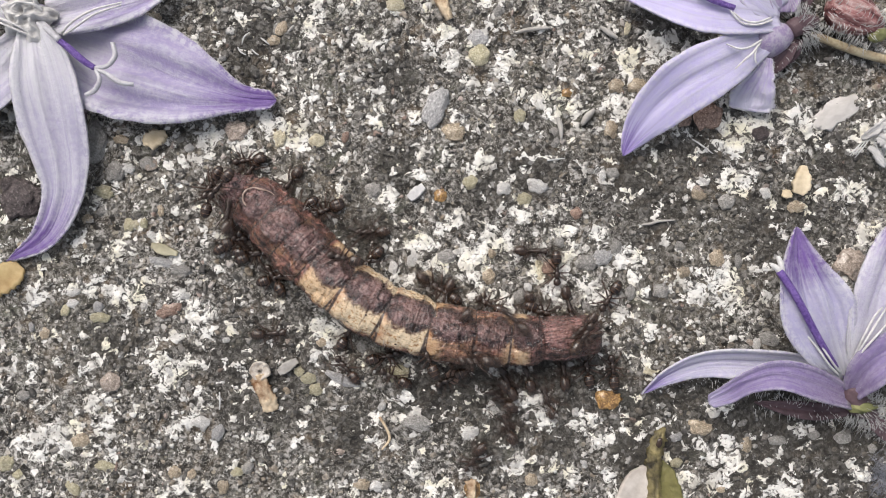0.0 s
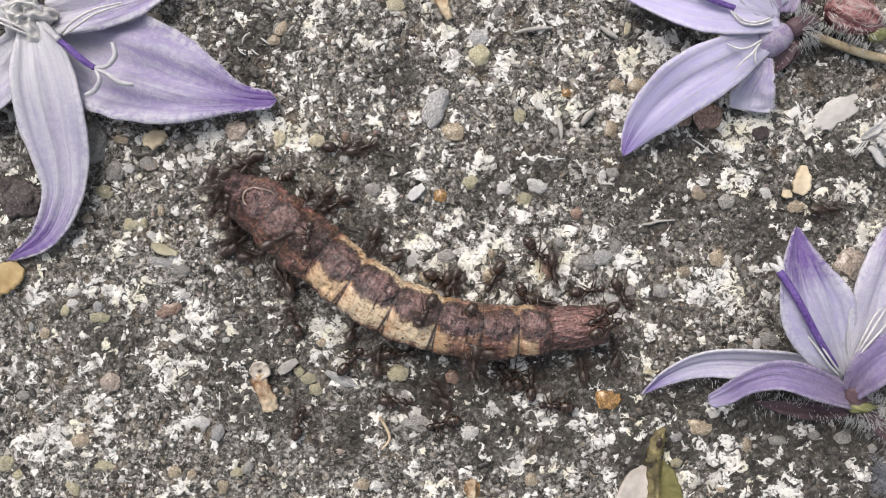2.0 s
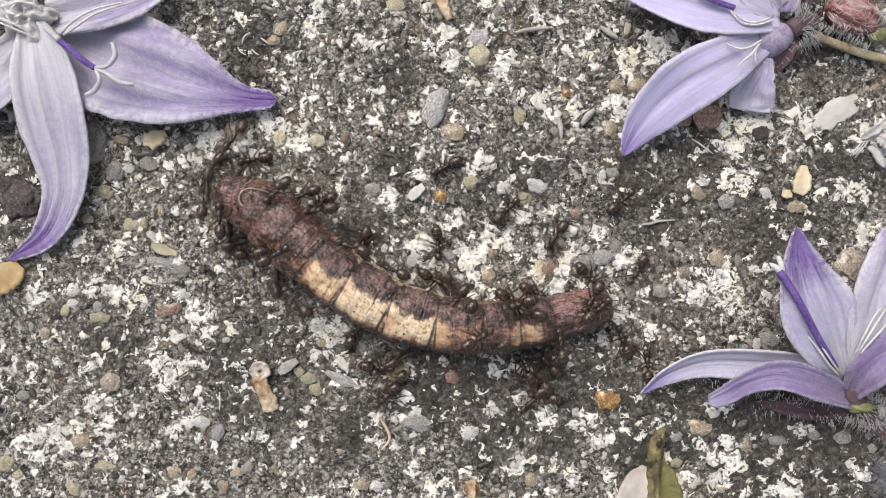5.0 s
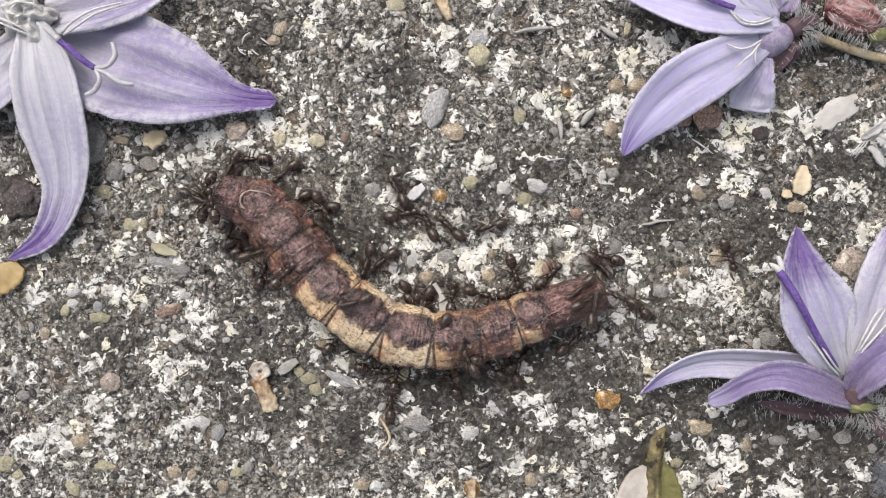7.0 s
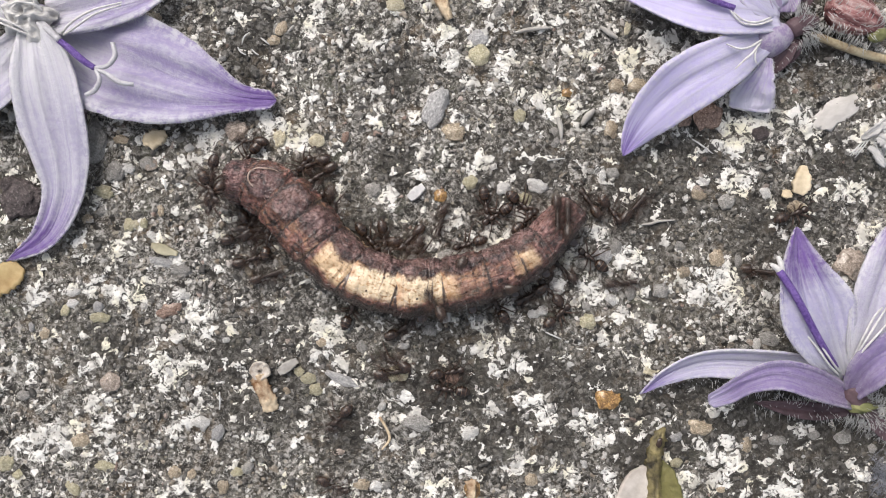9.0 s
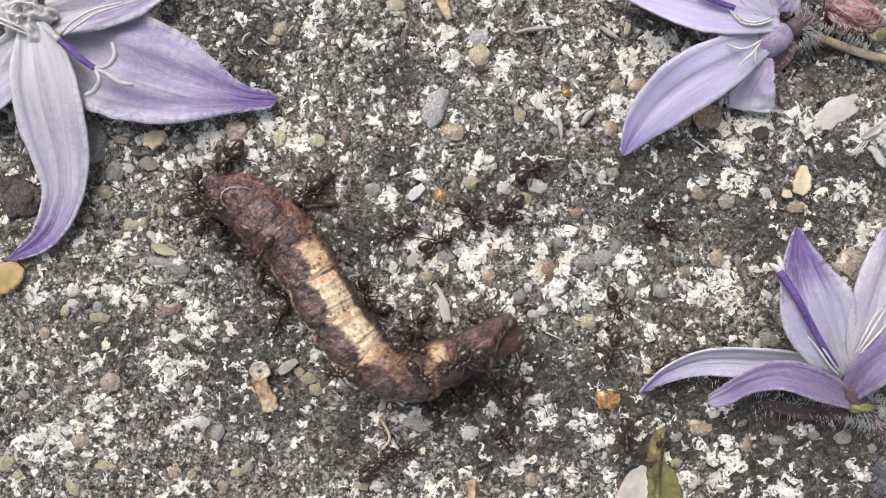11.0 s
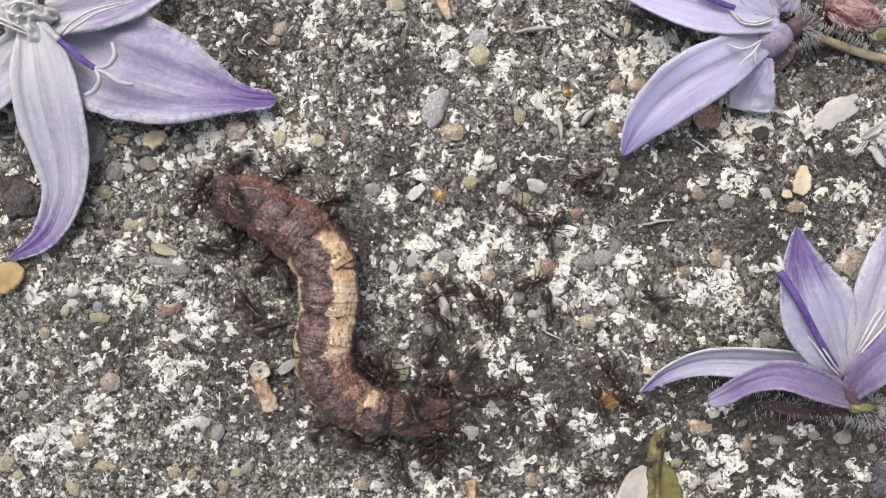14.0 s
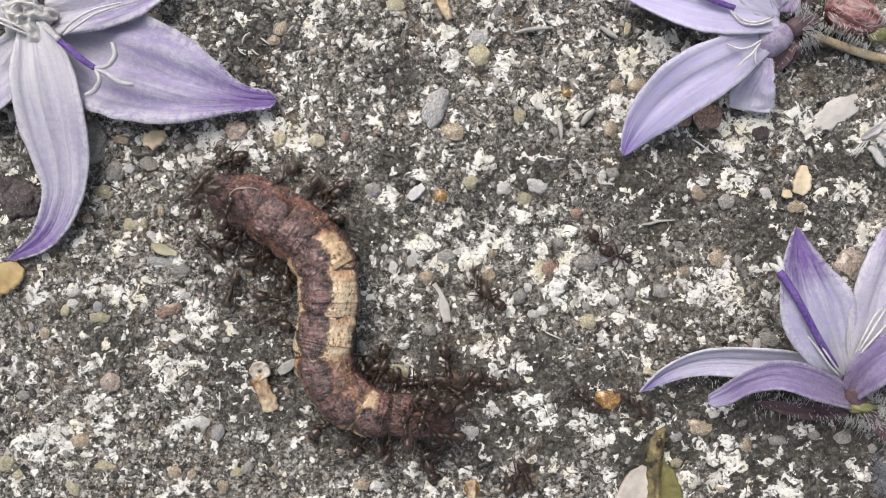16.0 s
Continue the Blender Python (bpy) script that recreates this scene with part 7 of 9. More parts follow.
    scurry(ANTS[8], [(0, crawl(9.7, -0.2, 0.0, -1)), (0.5, crawl(10.0, -0.2, 0.0, -1)), (1, crawl(9.7, -0.2, 0.0, -1)), (1.5, crawl(10.0, -0.2, 0.0, -1)), (2, crawl(10.3, -0.2, 0.0, -46)), (2.5, crawl(10.3, -0.6, 0.0, 34)), (3, crawl(10.3, 0.1, 0.0, 114)), (3.5, crawl(7.5, 1.9, 0.0, 40)), (4, crawl(14.0, 3.2, 0.0, 14)), (4.62, crawl(19.8, 5.0, 0.0, 25)), (5.25, crawl(19.1, 5.5, 0.0, 55)), (5.88, crawl(23.8, 10.7, 0.0, 37)), (6.5, crawl(25.9, 10.6, 0.0, -43)), (7, crawl(31.4, -0.6, 0.0, -68)), (7.5, crawl(30.2, 0.1, 0.0, -148)), (8, crawl(29.6, 0.7, 0.0, -180)), (8.5, crawl(20.9, 0.1, 0.0, -260)), (9, crawl(38.3, 3.8, 0.0, -340)), (9.62, crawl(32.7, -1.7, 0.0, -420)), (10.25, crawl(32.0, -5.3, 0.0, -485)), (10.88, crawl(25.2, -12.3, 0.0, -498)), (11.5, crawl(21.5, -14.9, 0.0, -418)), (12, crawl(27.1, -10.5, 0.0, -338)), (12.5, crawl(24.6, -8.0, 0.0, -258)), (13, crawl(19.6, -8.6, 0.0, -178)), (13.5, crawl(15.9, -9.9, 0.0, -104)), (14, crawl(18.4, -13.6, 0.0, -58)), (14.5, crawl(19.0, -14.9, 0.0, -49)), (15, crawl(22.7, -18.6, 0.0, -66)), (15.5, crawl(22.1, -21.7, 0.0, -146)), (16, crawl(15.9, -16.7, 0.0, -219))])
    scurry(ANTS[9], [(0, crawl(12.5, -2.1, 0.0, -88)), (0.5, crawl(12.5, -2.4, 0.0, -77)), (1, crawl(12.5, -2.4, 0.0, -82)), (1.5, crawl(12.5, -2.4, 0.0, -81)), (2, crawl(12.2, -2.4, 0.0, -83)), (2.5, crawl(12.5, -2.1, 0.0, -85)), (3, crawl(12.2, -0.6, 0.0, -5)), (3.5, crawl(12.8, -2.1, 0.0, -85)), (4, crawl(14.4, 0.7, 0.0, -165)), (4.62, crawl(12.6, -0.5, 0.0, -85)), (5.25, crawl(12.5, 2.9, 0.0, -165)), (5.88, crawl(12.2, 3.1, 0.0, -210)), (6.5, crawl(10.9, 3.8, 0.0, -176)), (7, crawl(5.3, 2.5, 0.0, -166)), (7.5, crawl(7.2, 2.9, 0.0, -246)), (8, crawl(7.8, 3.8, 0.0, -298)), (8.5, crawl(8.5, 5.0, 0.0, -378)), (9, crawl(8.5, 5.0, 0.0, -402)), (9.62, crawl(10.2, 3.2, 0.0, -415)), (10.25, crawl(6.7, 4.5, 0.0, -335)), (10.88, crawl(8.7, 8.5, 0.0, -333)), (11.5, crawl(7.8, 5.0, 0.0, -413)), (12, crawl(9.7, 6.3, 0.0, -380)), (12.5, crawl(14.7, 2.5, 0.0, -345)), (13, crawl(16.5, 8.1, 0.0, -281)), (13.5, crawl(15.9, 8.8, 0.0, -201)), (14, crawl(15.9, 8.1, 0.0, -156)), (14.5, crawl(14.4, 8.1, 0.0, -122)), (15, crawl(14.7, 6.3, 0.0, -79)), (15.5, crawl(15.3, 3.2, 0.0, -66)), (16, crawl(17.2, 0.7, 0.0, -51))])
    scurry(ANTS[10], [(0, crawl(18.4, -5.2, 0.0, -123)), (0.5, crawl(18.4, -5.2, 0.0, -122)), (1, crawl(18.4, -5.2, 0.0, -118)), (1.5, crawl(19.0, -4.9, 0.0, -38)), (2, crawl(42.3, 4.4, 0.0, 5)), (2.5, crawl(19.9, -4.9, 0.0, -75)), (3, crawl(19.6, -4.6, 0.0, -121)), (3.5, crawl(19.6, -4.9, 0.0, -120)), (4, crawl(18.6, -5.0, 4.2, -200)), (4.62, crawl(19.1, -0.8, 0.0, -120)), (5.25, crawl(22.1, -3.9, 0.0, -119)), (5.88, crawl(16.1, -4.2, 5.4, -199)), (6.5, crawl(17.7, -1.7, 4.0, -279)), (7, crawl(18.1, -0.9, 0.0, -199)), (7.5, crawl(18.3, 0.7, 4.0, -157)), (8, crawl(17.8, 0.4, 4.9, -155)), (8.5, crawl(19.6, 2.5, 0.0, -235)), (9, crawl(20.9, 4.4, 0.0, -315)), (9.62, crawl(23.9, 3.3, 0.0, -395)), (10.25, crawl(21.8, -1.8, 0.0, -475)), (10.88, crawl(23.5, 3.0, 0.0, -395)), (11.5, crawl(24.0, 0.7, 0.0, -401)), (12, crawl(28.3, -1.2, 0.0, -349)), (12.5, crawl(39.5, 3.8, 0.0, -277)), (13, crawl(29.0, 3.8, 0.0, -197)), (13.5, crawl(22.7, 4.4, 0.0, -192)), (14, crawl(17.2, 6.3, 0.0, -189)), (14.5, crawl(14.7, 5.7, 0.0, -112)), (15, crawl(15.9, 3.8, 0.0, -69)), (15.5, crawl(16.5, 0.7, 0.0, -54)), (16, crawl(19.0, -0.6, 0.0, -22))])
    scurry(ANTS[11], [(0, crawl(0.4, -4.9, 0.0, 147)), (0.5, crawl(-7.4, 0.1, 0.0, 145)), (1, crawl(-7.7, 0.7, 0.0, 225)), (1.5, crawl(-7.4, 0.4, 0.0, 252)), (2, crawl(-7.7, 0.7, 0.0, 253)), (2.5, crawl(-7.4, 0.7, 0.0, 252)), (3, crawl(-8.9, 0.7, 0.0, 252)), (3.5, crawl(-8.9, 0.7, 0.0, 257)), (4, crawl(-8.3, 0.7, 0.0, 257)), (4.62, crawl(-8.7, 1.7, 0.0, 252)), (5.25, crawl(-8.2, -1.4, 0.0, 253)), (5.88, crawl(-10.1, 1.0, 0.0, 173)), (6.5, crawl(-12.1, 5.0, 0.0, 93)), (7, crawl(-4.6, 3.8, 0.0, 13)), (7.5, crawl(-2.7, 3.2, 0.0, -55)), (8, crawl(0.9, -4.0, 5.8, -135)), (8.5, crawl(-5.8, 0.7, 0.0, -215)), (9, crawl(-3.4, 1.3, 0.0, -135)), (9.62, crawl(-3.3, 0.1, 0.0, -82)), (10.25, crawl(-1.5, 1.1, 0.0, -162)), (10.88, crawl(-4.5, 2.2, 0.0, -153)), (11.5, crawl(-2.7, 0.7, 0.0, -73)), (12, crawl(-0.2, -3.0, 0.0, -142)), (12.5, crawl(-8.3, -3.7, 0.0, -90)), (13, crawl(-0.2, -6.8, 0.0, -10)), (13.5, crawl(4.1, -5.5, 0.0, 16)), (14, crawl(4.1, -5.5, 0.0, -64)), (14.5, crawl(3.5, -7.4, 0.0, -144)), (15, crawl(-2.7, -8.6, 0.0, -168)), (15.5, crawl(-5.2, -9.3, 0.0, -135)), (16, crawl(-6.5, -12.4, 0.0, -90))])
    scurry(ANTS[12], [(0, crawl(5.3, -6.2, 0.0, 153)), (0.5, crawl(1.6, -4.3, 0.0, 233)), (1, crawl(4.7, -5.2, 0.0, 259)), (1.5, crawl(1.0, -4.6, 0.0, 179)), (2, crawl(1.0, -3.7, 0.0, 243)), (2.5, crawl(1.0, -3.0, 0.0, 243)), (3, crawl(0.4, -2.4, 0.0, 244)), (3.5, crawl(-0.6, -3.0, 0.0, 245)), (4, crawl(0.4, -3.5, 4.5, 325)), (4.62, crawl(3.9, -2.4, 0.0, 261)), (5.25, crawl(-1.4, -6.0, 5.8, 198)), (5.88, crawl(-4.2, -5.0, 0.0, 252)), (6.5, crawl(-1.5, -6.2, 0.0, 267)), (7, crawl(-2.7, -6.2, 0.0, 323)), (7.5, crawl(3.3, -9.5, 4.3, 337)), (8, crawl(4.5, -8.9, 4.1, 257)), (8.5, crawl(-0.2, -13.6, 0.0, 197)), (9, crawl(-5.2, -12.4, 0.0, 154)), (9.62, crawl(-6.8, -10.4, 0.0, 74)), (10.25, crawl(-4.9, -10.7, 6.4, 67)), (10.88, crawl(-4.9, -10.3, 5.2, -13)), (11.5, crawl(-5.2, -12.4, 0.0, -91)), (12, crawl(-5.0, -14.7, 5.1, -105)), (12.5, crawl(-7.1, -12.4, 0.0, -150)), (13, crawl(-6.5, -13.0, 0.0, -110)), (13.5, crawl(-7.7, -13.6, 0.0, -112)), (14, crawl(-6.5, -13.0, 0.0, -32)), (14.5, crawl(-4.0, -12.4, 0.0, -98)), (15, crawl(-7.1, -13.6, 0.0, -111)), (15.5, crawl(-6.0, -14.3, 0.0, -112)), (16, crawl(-8.3, -13.6, 0.0, -149))])
    scurry(ANTS[13], [(0, crawl(7.7, -7.6, 5.4, 135)), (0.5, crawl(5.3, -5.2, 0.0, 215)), (1, crawl(8.8, -6.2, 0.0, 243)), (1.5, crawl(5.0, -3.0, 0.0, 163)), (2, crawl(5.7, -3.0, 0.0, 241)), (2.5, crawl(5.3, -3.4, 0.0, 234)), (3, crawl(5.7, -1.5, 0.0, 154)), (3.5, crawl(4.4, 2.5, 0.0, 87)), (4, crawl(6.0, 3.8, 0.0, 7)), (4.62, crawl(8.0, 0.6, 0.0, 87)), (5.25, crawl(6.3, 4.8, 0.0, 7)), (5.88, crawl(9.2, -1.0, 0.0, -73)), (6.5, crawl(4.4, -1.2, 0.0, -153)), (7, crawl(1.0, 2.2, 0.0, -223)), (7.5, crawl(0.4, 2.5, 0.0, -143)), (8, crawl(5.1, -2.9, 5.6, -98)), (8.5, crawl(-1.5, 1.3, 0.0, -178)), (9, crawl(-0.2, 3.2, 0.0, -104)), (9.62, crawl(-1.9, 2.6, 0.0, -99)), (10.25, crawl(-0.9, -0.9, 0.0, -78)), (10.88, crawl(-2.0, -0.0, 0.0, 2)), (11.5, crawl(-0.2, -0.6, 0.0, 1)), (12, crawl(4.1, 0.1, 0.0, 0)), (12.5, crawl(3.5, -0.6, 0.0, -9)), (13, crawl(7.8, -0.6, 0.0, -10)), (13.5, crawl(10.3, -1.8, 0.0, 70)), (14, crawl(9.1, 3.8, 0.0, 138)), (14.5, crawl(3.2, 4.7, 0.0, 184)), (15, crawl(-8.3, 2.5, 0.0, 179)), (15.5, crawl(-10.2, 5.0, 0.0, 133)), (16, crawl(-12.1, 6.6, 0.0, 201))])
    scurry(ANTS[14], [(0, crawl(-19.2, -9.3, 0.0, 4)), (0.5, crawl(-16.4, -9.9, 0.0, -7)), (1, crawl(-16.4, -10.5, 0.0, -87)), (1.5, crawl(-16.7, -10.5, 0.0, -167)), (2, crawl(-16.4, -8.0, 0.0, -247)), (2.5, crawl(-16.4, -8.3, 0.0, -327)), (3, crawl(-10.9, -6.2, 4.9, -327)), (3.5, crawl(-10.5, -4.6, 6.1, -315)), (4, crawl(-8.1, -3.4, 6.4, -347)), (4.62, crawl(-6.7, -3.7, 6.2, -267)), (5.25, crawl(-11.1, 0.2, 5.0, -187)), (5.88, crawl(-10.0, -5.0, 6.4, -107)), (6.5, crawl(-8.3, -1.2, 0.0, -27)), (7, crawl(-8.3, -1.2, 0.0, -107)), (7.5, crawl(-8.0, -1.7, 3.8, -90)), (8, crawl(-8.3, -9.9, 0.0, -129)), (8.5, crawl(-22.6, -19.2, 0.0, -103)), (9, crawl(-12.1, -26.0, 0.0, -23)), (9.62, crawl(-9.6, -22.6, 0.0, 14)), (10.25, crawl(-5.6, -24.4, 0.0, -38)), (10.88, crawl(-8.4, -24.3, 0.0, 31)), (11.5, crawl(-1.8, -22.2, 0.0, -4)), (12, crawl(-1.5, -24.8, 0.0, 76)), (12.5, crawl(-4.6, -23.9, 0.0, 92)), (13, crawl(-0.7, -22.5, 0.0, 19)), (13.5, crawl(-0.8, -22.5, 0.0, 94)), (14, crawl(-0.8, -22.5, 0.0, 23)), (14.5, crawl(4.1, -20.4, 0.0, 103)), (15, crawl(-2.0, -20.3, 3.8, 144)), (15.5, crawl(-0.2, -16.5, 5.1, 224)), (16, crawl(-2.0, -17.0, 5.4, 257))])
    scurry(ANTS[15], [(0, crawl(-10.5, -13.3, 0.0, 131)), (0.5, crawl(-14.5, -8.6, 0.0, 51)), (1, crawl(-11.4, -13.0, 0.0, -29)), (1.5, crawl(-13.3, -13.0, 0.0, 47)), (2, crawl(-10.2, -12.4, 0.0, 47)), (2.5, crawl(-12.1, -12.4, 0.0, 20)), (3, crawl(-8.9, -12.4, 0.0, 47)), (3.5, crawl(-8.9, -12.4, 0.0, 49)), (4, crawl(-5.8, -11.1, 0.0, 51)), (4.62, crawl(-7.5, -11.6, 0.0, 48)), (5.25, crawl(-6.6, -14.1, 0.0, -32)), (5.88, crawl(-5.4, -14.4, 0.0, 48)), (6.5, crawl(-6.5, -14.9, 0.0, 116)), (7, crawl(-9.0, -5.5, 6.3, 196)), (7.5, crawl(-5.8, -13.0, 0.0, 276)), (8, crawl(-5.8, -12.4, 0.0, 356)), (8.5, crawl(-6.5, -13.6, 0.0, 290)), (9, crawl(-5.8, -13.6, 0.0, 370)), (9.62, crawl(-4.9, -11.8, 0.0, 425)), (10.25, crawl(-4.1, -12.5, 5.9, 505)), (10.88, crawl(-10.0, -13.0, 5.5, 529)), (11.5, crawl(-9.3, -12.4, 0.0, 558)), (12, crawl(-8.5, -13.5, 5.3, 583)), (12.5, crawl(-8.0, -13.1, 3.6, 663)), (13, crawl(-3.8, -15.3, 5.2, 613)), (13.5, crawl(-5.2, -14.9, 0.0, 614)), (14, crawl(-3.2, -16.4, 5.9, 650)), (14.5, crawl(-2.7, -21.7, 0.0, 617)), (15, crawl(-4.5, -22.3, 0.0, 697)), (15.5, crawl(-4.5, -22.3, 0.0, 777)), (16, crawl(-5.8, -22.2, 0.0, 789))])
    scurry(ANTS[16], [(0, crawl(-5.2, -14.2, 0.0, 153)), (0.5, crawl(-8.9, -12.4, 0.0, 132)), (1, crawl(-8.3, -10.8, 0.0, 82)), (1.5, crawl(-10.2, -12.4, 0.0, 84)), (2, crawl(-7.1, -12.4, 0.0, 87)), (2.5, crawl(-8.9, -11.1, 0.0, 7)), (3, crawl(0.4, -16.1, 0.0, 0)), (3.5, crawl(-0.8, -10.6, 4.8, 66)), (4, crawl(2.7, -10.0, 4.9, 81)), (4.62, crawl(0.0, -5.3, 5.7, 1)), (5.25, crawl(2.2, -12.9, 0.0, -64)), (5.88, crawl(3.8, -13.1, 0.0, 16)), (6.5, crawl(1.0, -14.2, 0.0, 96)), (7, crawl(1.0, -5.5, 0.0, 82)), (7.5, crawl(2.7, -2.7, 0.0, 2)), (8, crawl(0.9, -8.8, 5.1, -78)), (8.5, crawl(-1.5, -8.6, 0.0, -158)), (9, crawl(-0.8, -5.8, 5.9, -238)), (9.62, crawl(-1.9, -5.2, 6.1, -158)), (10.25, crawl(-5.5, -9.7, 6.4, -102)), (10.88, crawl(-3.4, -12.2, 6.4, -46)), (11.5, crawl(-2.7, -13.6, 0.0, -56)), (12, crawl(-2.6, -15.3, 4.9, -123)), (12.5, crawl(-8.0, -21.7, 0.0, -106)), (13, crawl(-5.2, -24.8, 0.0, -186)), (13.5, crawl(-5.2, -23.6, 0.0, -254)), (14, crawl(-4.6, -23.9, 0.0, -253)), (14.5, crawl(-7.1, -21.9, 0.0, -266)), (15, crawl(-7.1, -22.0, 0.0, -319)), (15.5, crawl(-3.7, -18.1, 6.0, -334)), (16, crawl(-3.8, -19.4, 5.5, -260))])
    scurry(ANTS[17], [(0, crawl(1.0, -14.2, 0.0, -154)), (0.5, crawl(-6.2, -17.6, 0.0, -166)), (1, crawl(-11.4, -17.3, 0.0, -200)), (1.5, crawl(-12.1, -15.5, 0.0, -280)), (2, crawl(-5.2, -16.7, 0.0, -360)), (2.5, crawl(-5.8, -18.6, 0.0, -411)), (3, crawl(-2.7, -18.0, 0.0, -331)), (3.5, crawl(-5.2, -16.1, 0.0, -288)), (4, crawl(-3.0, -14.9, 0.0, -368)), (4.62, crawl(-4.7, -17.0, 0.0, -448)), (5.25, crawl(-7.0, -15.7, 0.0, -509)), (5.88, crawl(-6.6, -19.6, 0.0, -429)), (6.5, crawl(-5.2, -20.4, 0.0, -349)), (7, crawl(-5.8, -17.3, 0.0, -269)), (7.5, crawl(-6.5, -16.1, 0.0, -260)), (8, crawl(-7.1, -15.5, 0.0, -249)), (8.5, crawl(-7.1, -15.5, 0.0, -169)), (9, crawl(-11.4, -18.6, 0.0, -134)), (9.62, crawl(-9.9, -18.4, 0.0, -82)), (10.25, crawl(-10.8, -23.5, 0.0, -43)), (10.88, crawl(-5.7, -22.3, 0.0, 10)), (11.5, crawl(-8.1, -21.7, 0.0, 84)), (12, crawl(-8.6, -21.7, 0.0, 163)), (12.5, crawl(-11.5, -20.6, 0.0, 83)), (13, crawl(-11.5, -20.6, 0.0, 69)), (13.5, crawl(-13.1, -19.5, 0.0, 39)), (14, crawl(-13.2, -19.5, 0.0, 39)), (14.5, crawl(-14.6, -17.8, 0.0, 36)), (15, crawl(-14.6, -17.8, 0.0, 36)), (15.5, crawl(-13.2, -19.5, 0.0, 39)), (16, crawl(-13.2, -19.6, 0.0, 39))])
    scurry(ANTS[18], [(0, crawl(6.6, -16.7, 0.0, 144)), (0.5, crawl(2.2, -13.6, 0.0, 135)), (1, crawl(2.1, -11.8, 5.1, 57)), (1.5, crawl(1.6, -13.6, 0.0, 137)), (2, crawl(-0.2, -16.1, 0.0, 124)), (2.5, crawl(-2.0, -7.5, 6.4, 83)), (3, crawl(0.9, -5.3, 4.9, 24)), (3.5, crawl(4.7, -5.0, 0.0, -4)), (4, crawl(5.0, -5.5, 6.0, -27)), (4.62, crawl(8.4, -6.8, 5.9, -104)), (5.25, crawl(6.4, -5.8, 5.5, -184)), (5.88, crawl(4.8, -4.7, 0.0, -104)), (6.5, crawl(3.9, -5.4, 0.0, -95)), (7, crawl(4.1, -4.9, 0.0, -15)), (7.5, crawl(6.0, 1.9, 0.0, 58)), (8, crawl(8.8, 2.5, 0.0, 9)), (8.5, crawl(9.3, 2.4, 4.6, -67)), (9, crawl(6.0, 3.8, 0.0, -147)), (9.62, crawl(5.0, 5.4, 0.0, -110)), (10.25, crawl(4.6, 0.2, 0.0, -83)), (10.88, crawl(5.9, 3.6, 0.0, -3)), (11.5, crawl(4.7, 2.9, 0.0, -67)), (12, crawl(8.5, -2.4, 0.0, -120)), (12.5, crawl(1.0, -3.7, 0.0, -200)), (13, crawl(5.3, 0.1, 0.0, -280)), (13.5, crawl(7.2, -2.4, 0.0, -360)), (14, crawl(9.7, -3.7, 0.0, -342)), (14.5, crawl(12.8, -0.6, 0.0, -422)), (15, crawl(6.0, -15.5, 0.0, -479)), (15.5, crawl(5.3, -14.2, 0.0, -515)), (16, crawl(2.9, -14.9, 0.0, -496))])
    scurry(ANTS[19], [(0, crawl(11.6, -17.0, 0.0, 108)), (0.5, crawl(12.2, -17.3, 0.0, 28)), (1, crawl(13.7, -17.3, 0.0, 16)), (1.5, crawl(15.0, -15.5, 0.0, 96)), (2, crawl(12.5, -17.3, 0.0, 176)), (2.5, crawl(11.9, -19.2, 0.0, 256)), (3, crawl(19.6, -18.6, 0.0, 336)), (3.5, crawl(18.1, -17.3, 0.0, 256)), (4, crawl(18.1, -18.6, 0.0, 176)), (4.62, crawl(13.9, -14.6, 0.0, 172)), (5.25, crawl(8.5, -17.3, 0.0, 233)), (5.88, crawl(8.7, -21.4, 0.0, 215)), (6.5, crawl(3.5, -20.8, 0.0, 135)), (7, crawl(2.7, -11.7, 5.6, 120)), (7.5, crawl(0.4, -15.5, 0.0, 200)), (8, crawl(1.0, -14.9, 0.0, 280)), (8.5, crawl(3.5, -18.6, 0.0, 252)), (9, crawl(1.0, -15.5, 0.0, 172)), (9.62, crawl(-0.4, -17.0, 0.0, 252)), (10.25, crawl(1.2, -18.0, 0.0, 323)), (10.88, crawl(5.2, -21.2, 0.0, 325)), (11.5, crawl(4.7, -20.4, 0.0, 245)), (12, crawl(3.5, -24.8, 0.0, 232)), (12.5, crawl(0.4, -26.0, 0.0, 152)), (13, crawl(2.9, -26.0, 0.0, 115)), (13.5, crawl(2.2, -26.0, 0.0, 35)), (14, crawl(17.2, -25.4, 0.0, 0)), (14.5, crawl(17.2, -26.0, 0.0, 80)), (15, crawl(12.8, -19.8, 0.0, 118)), (15.5, crawl(11.6, -15.5, 0.0, 146)), (16, crawl(5.3, -14.9, 0.0, 174))])
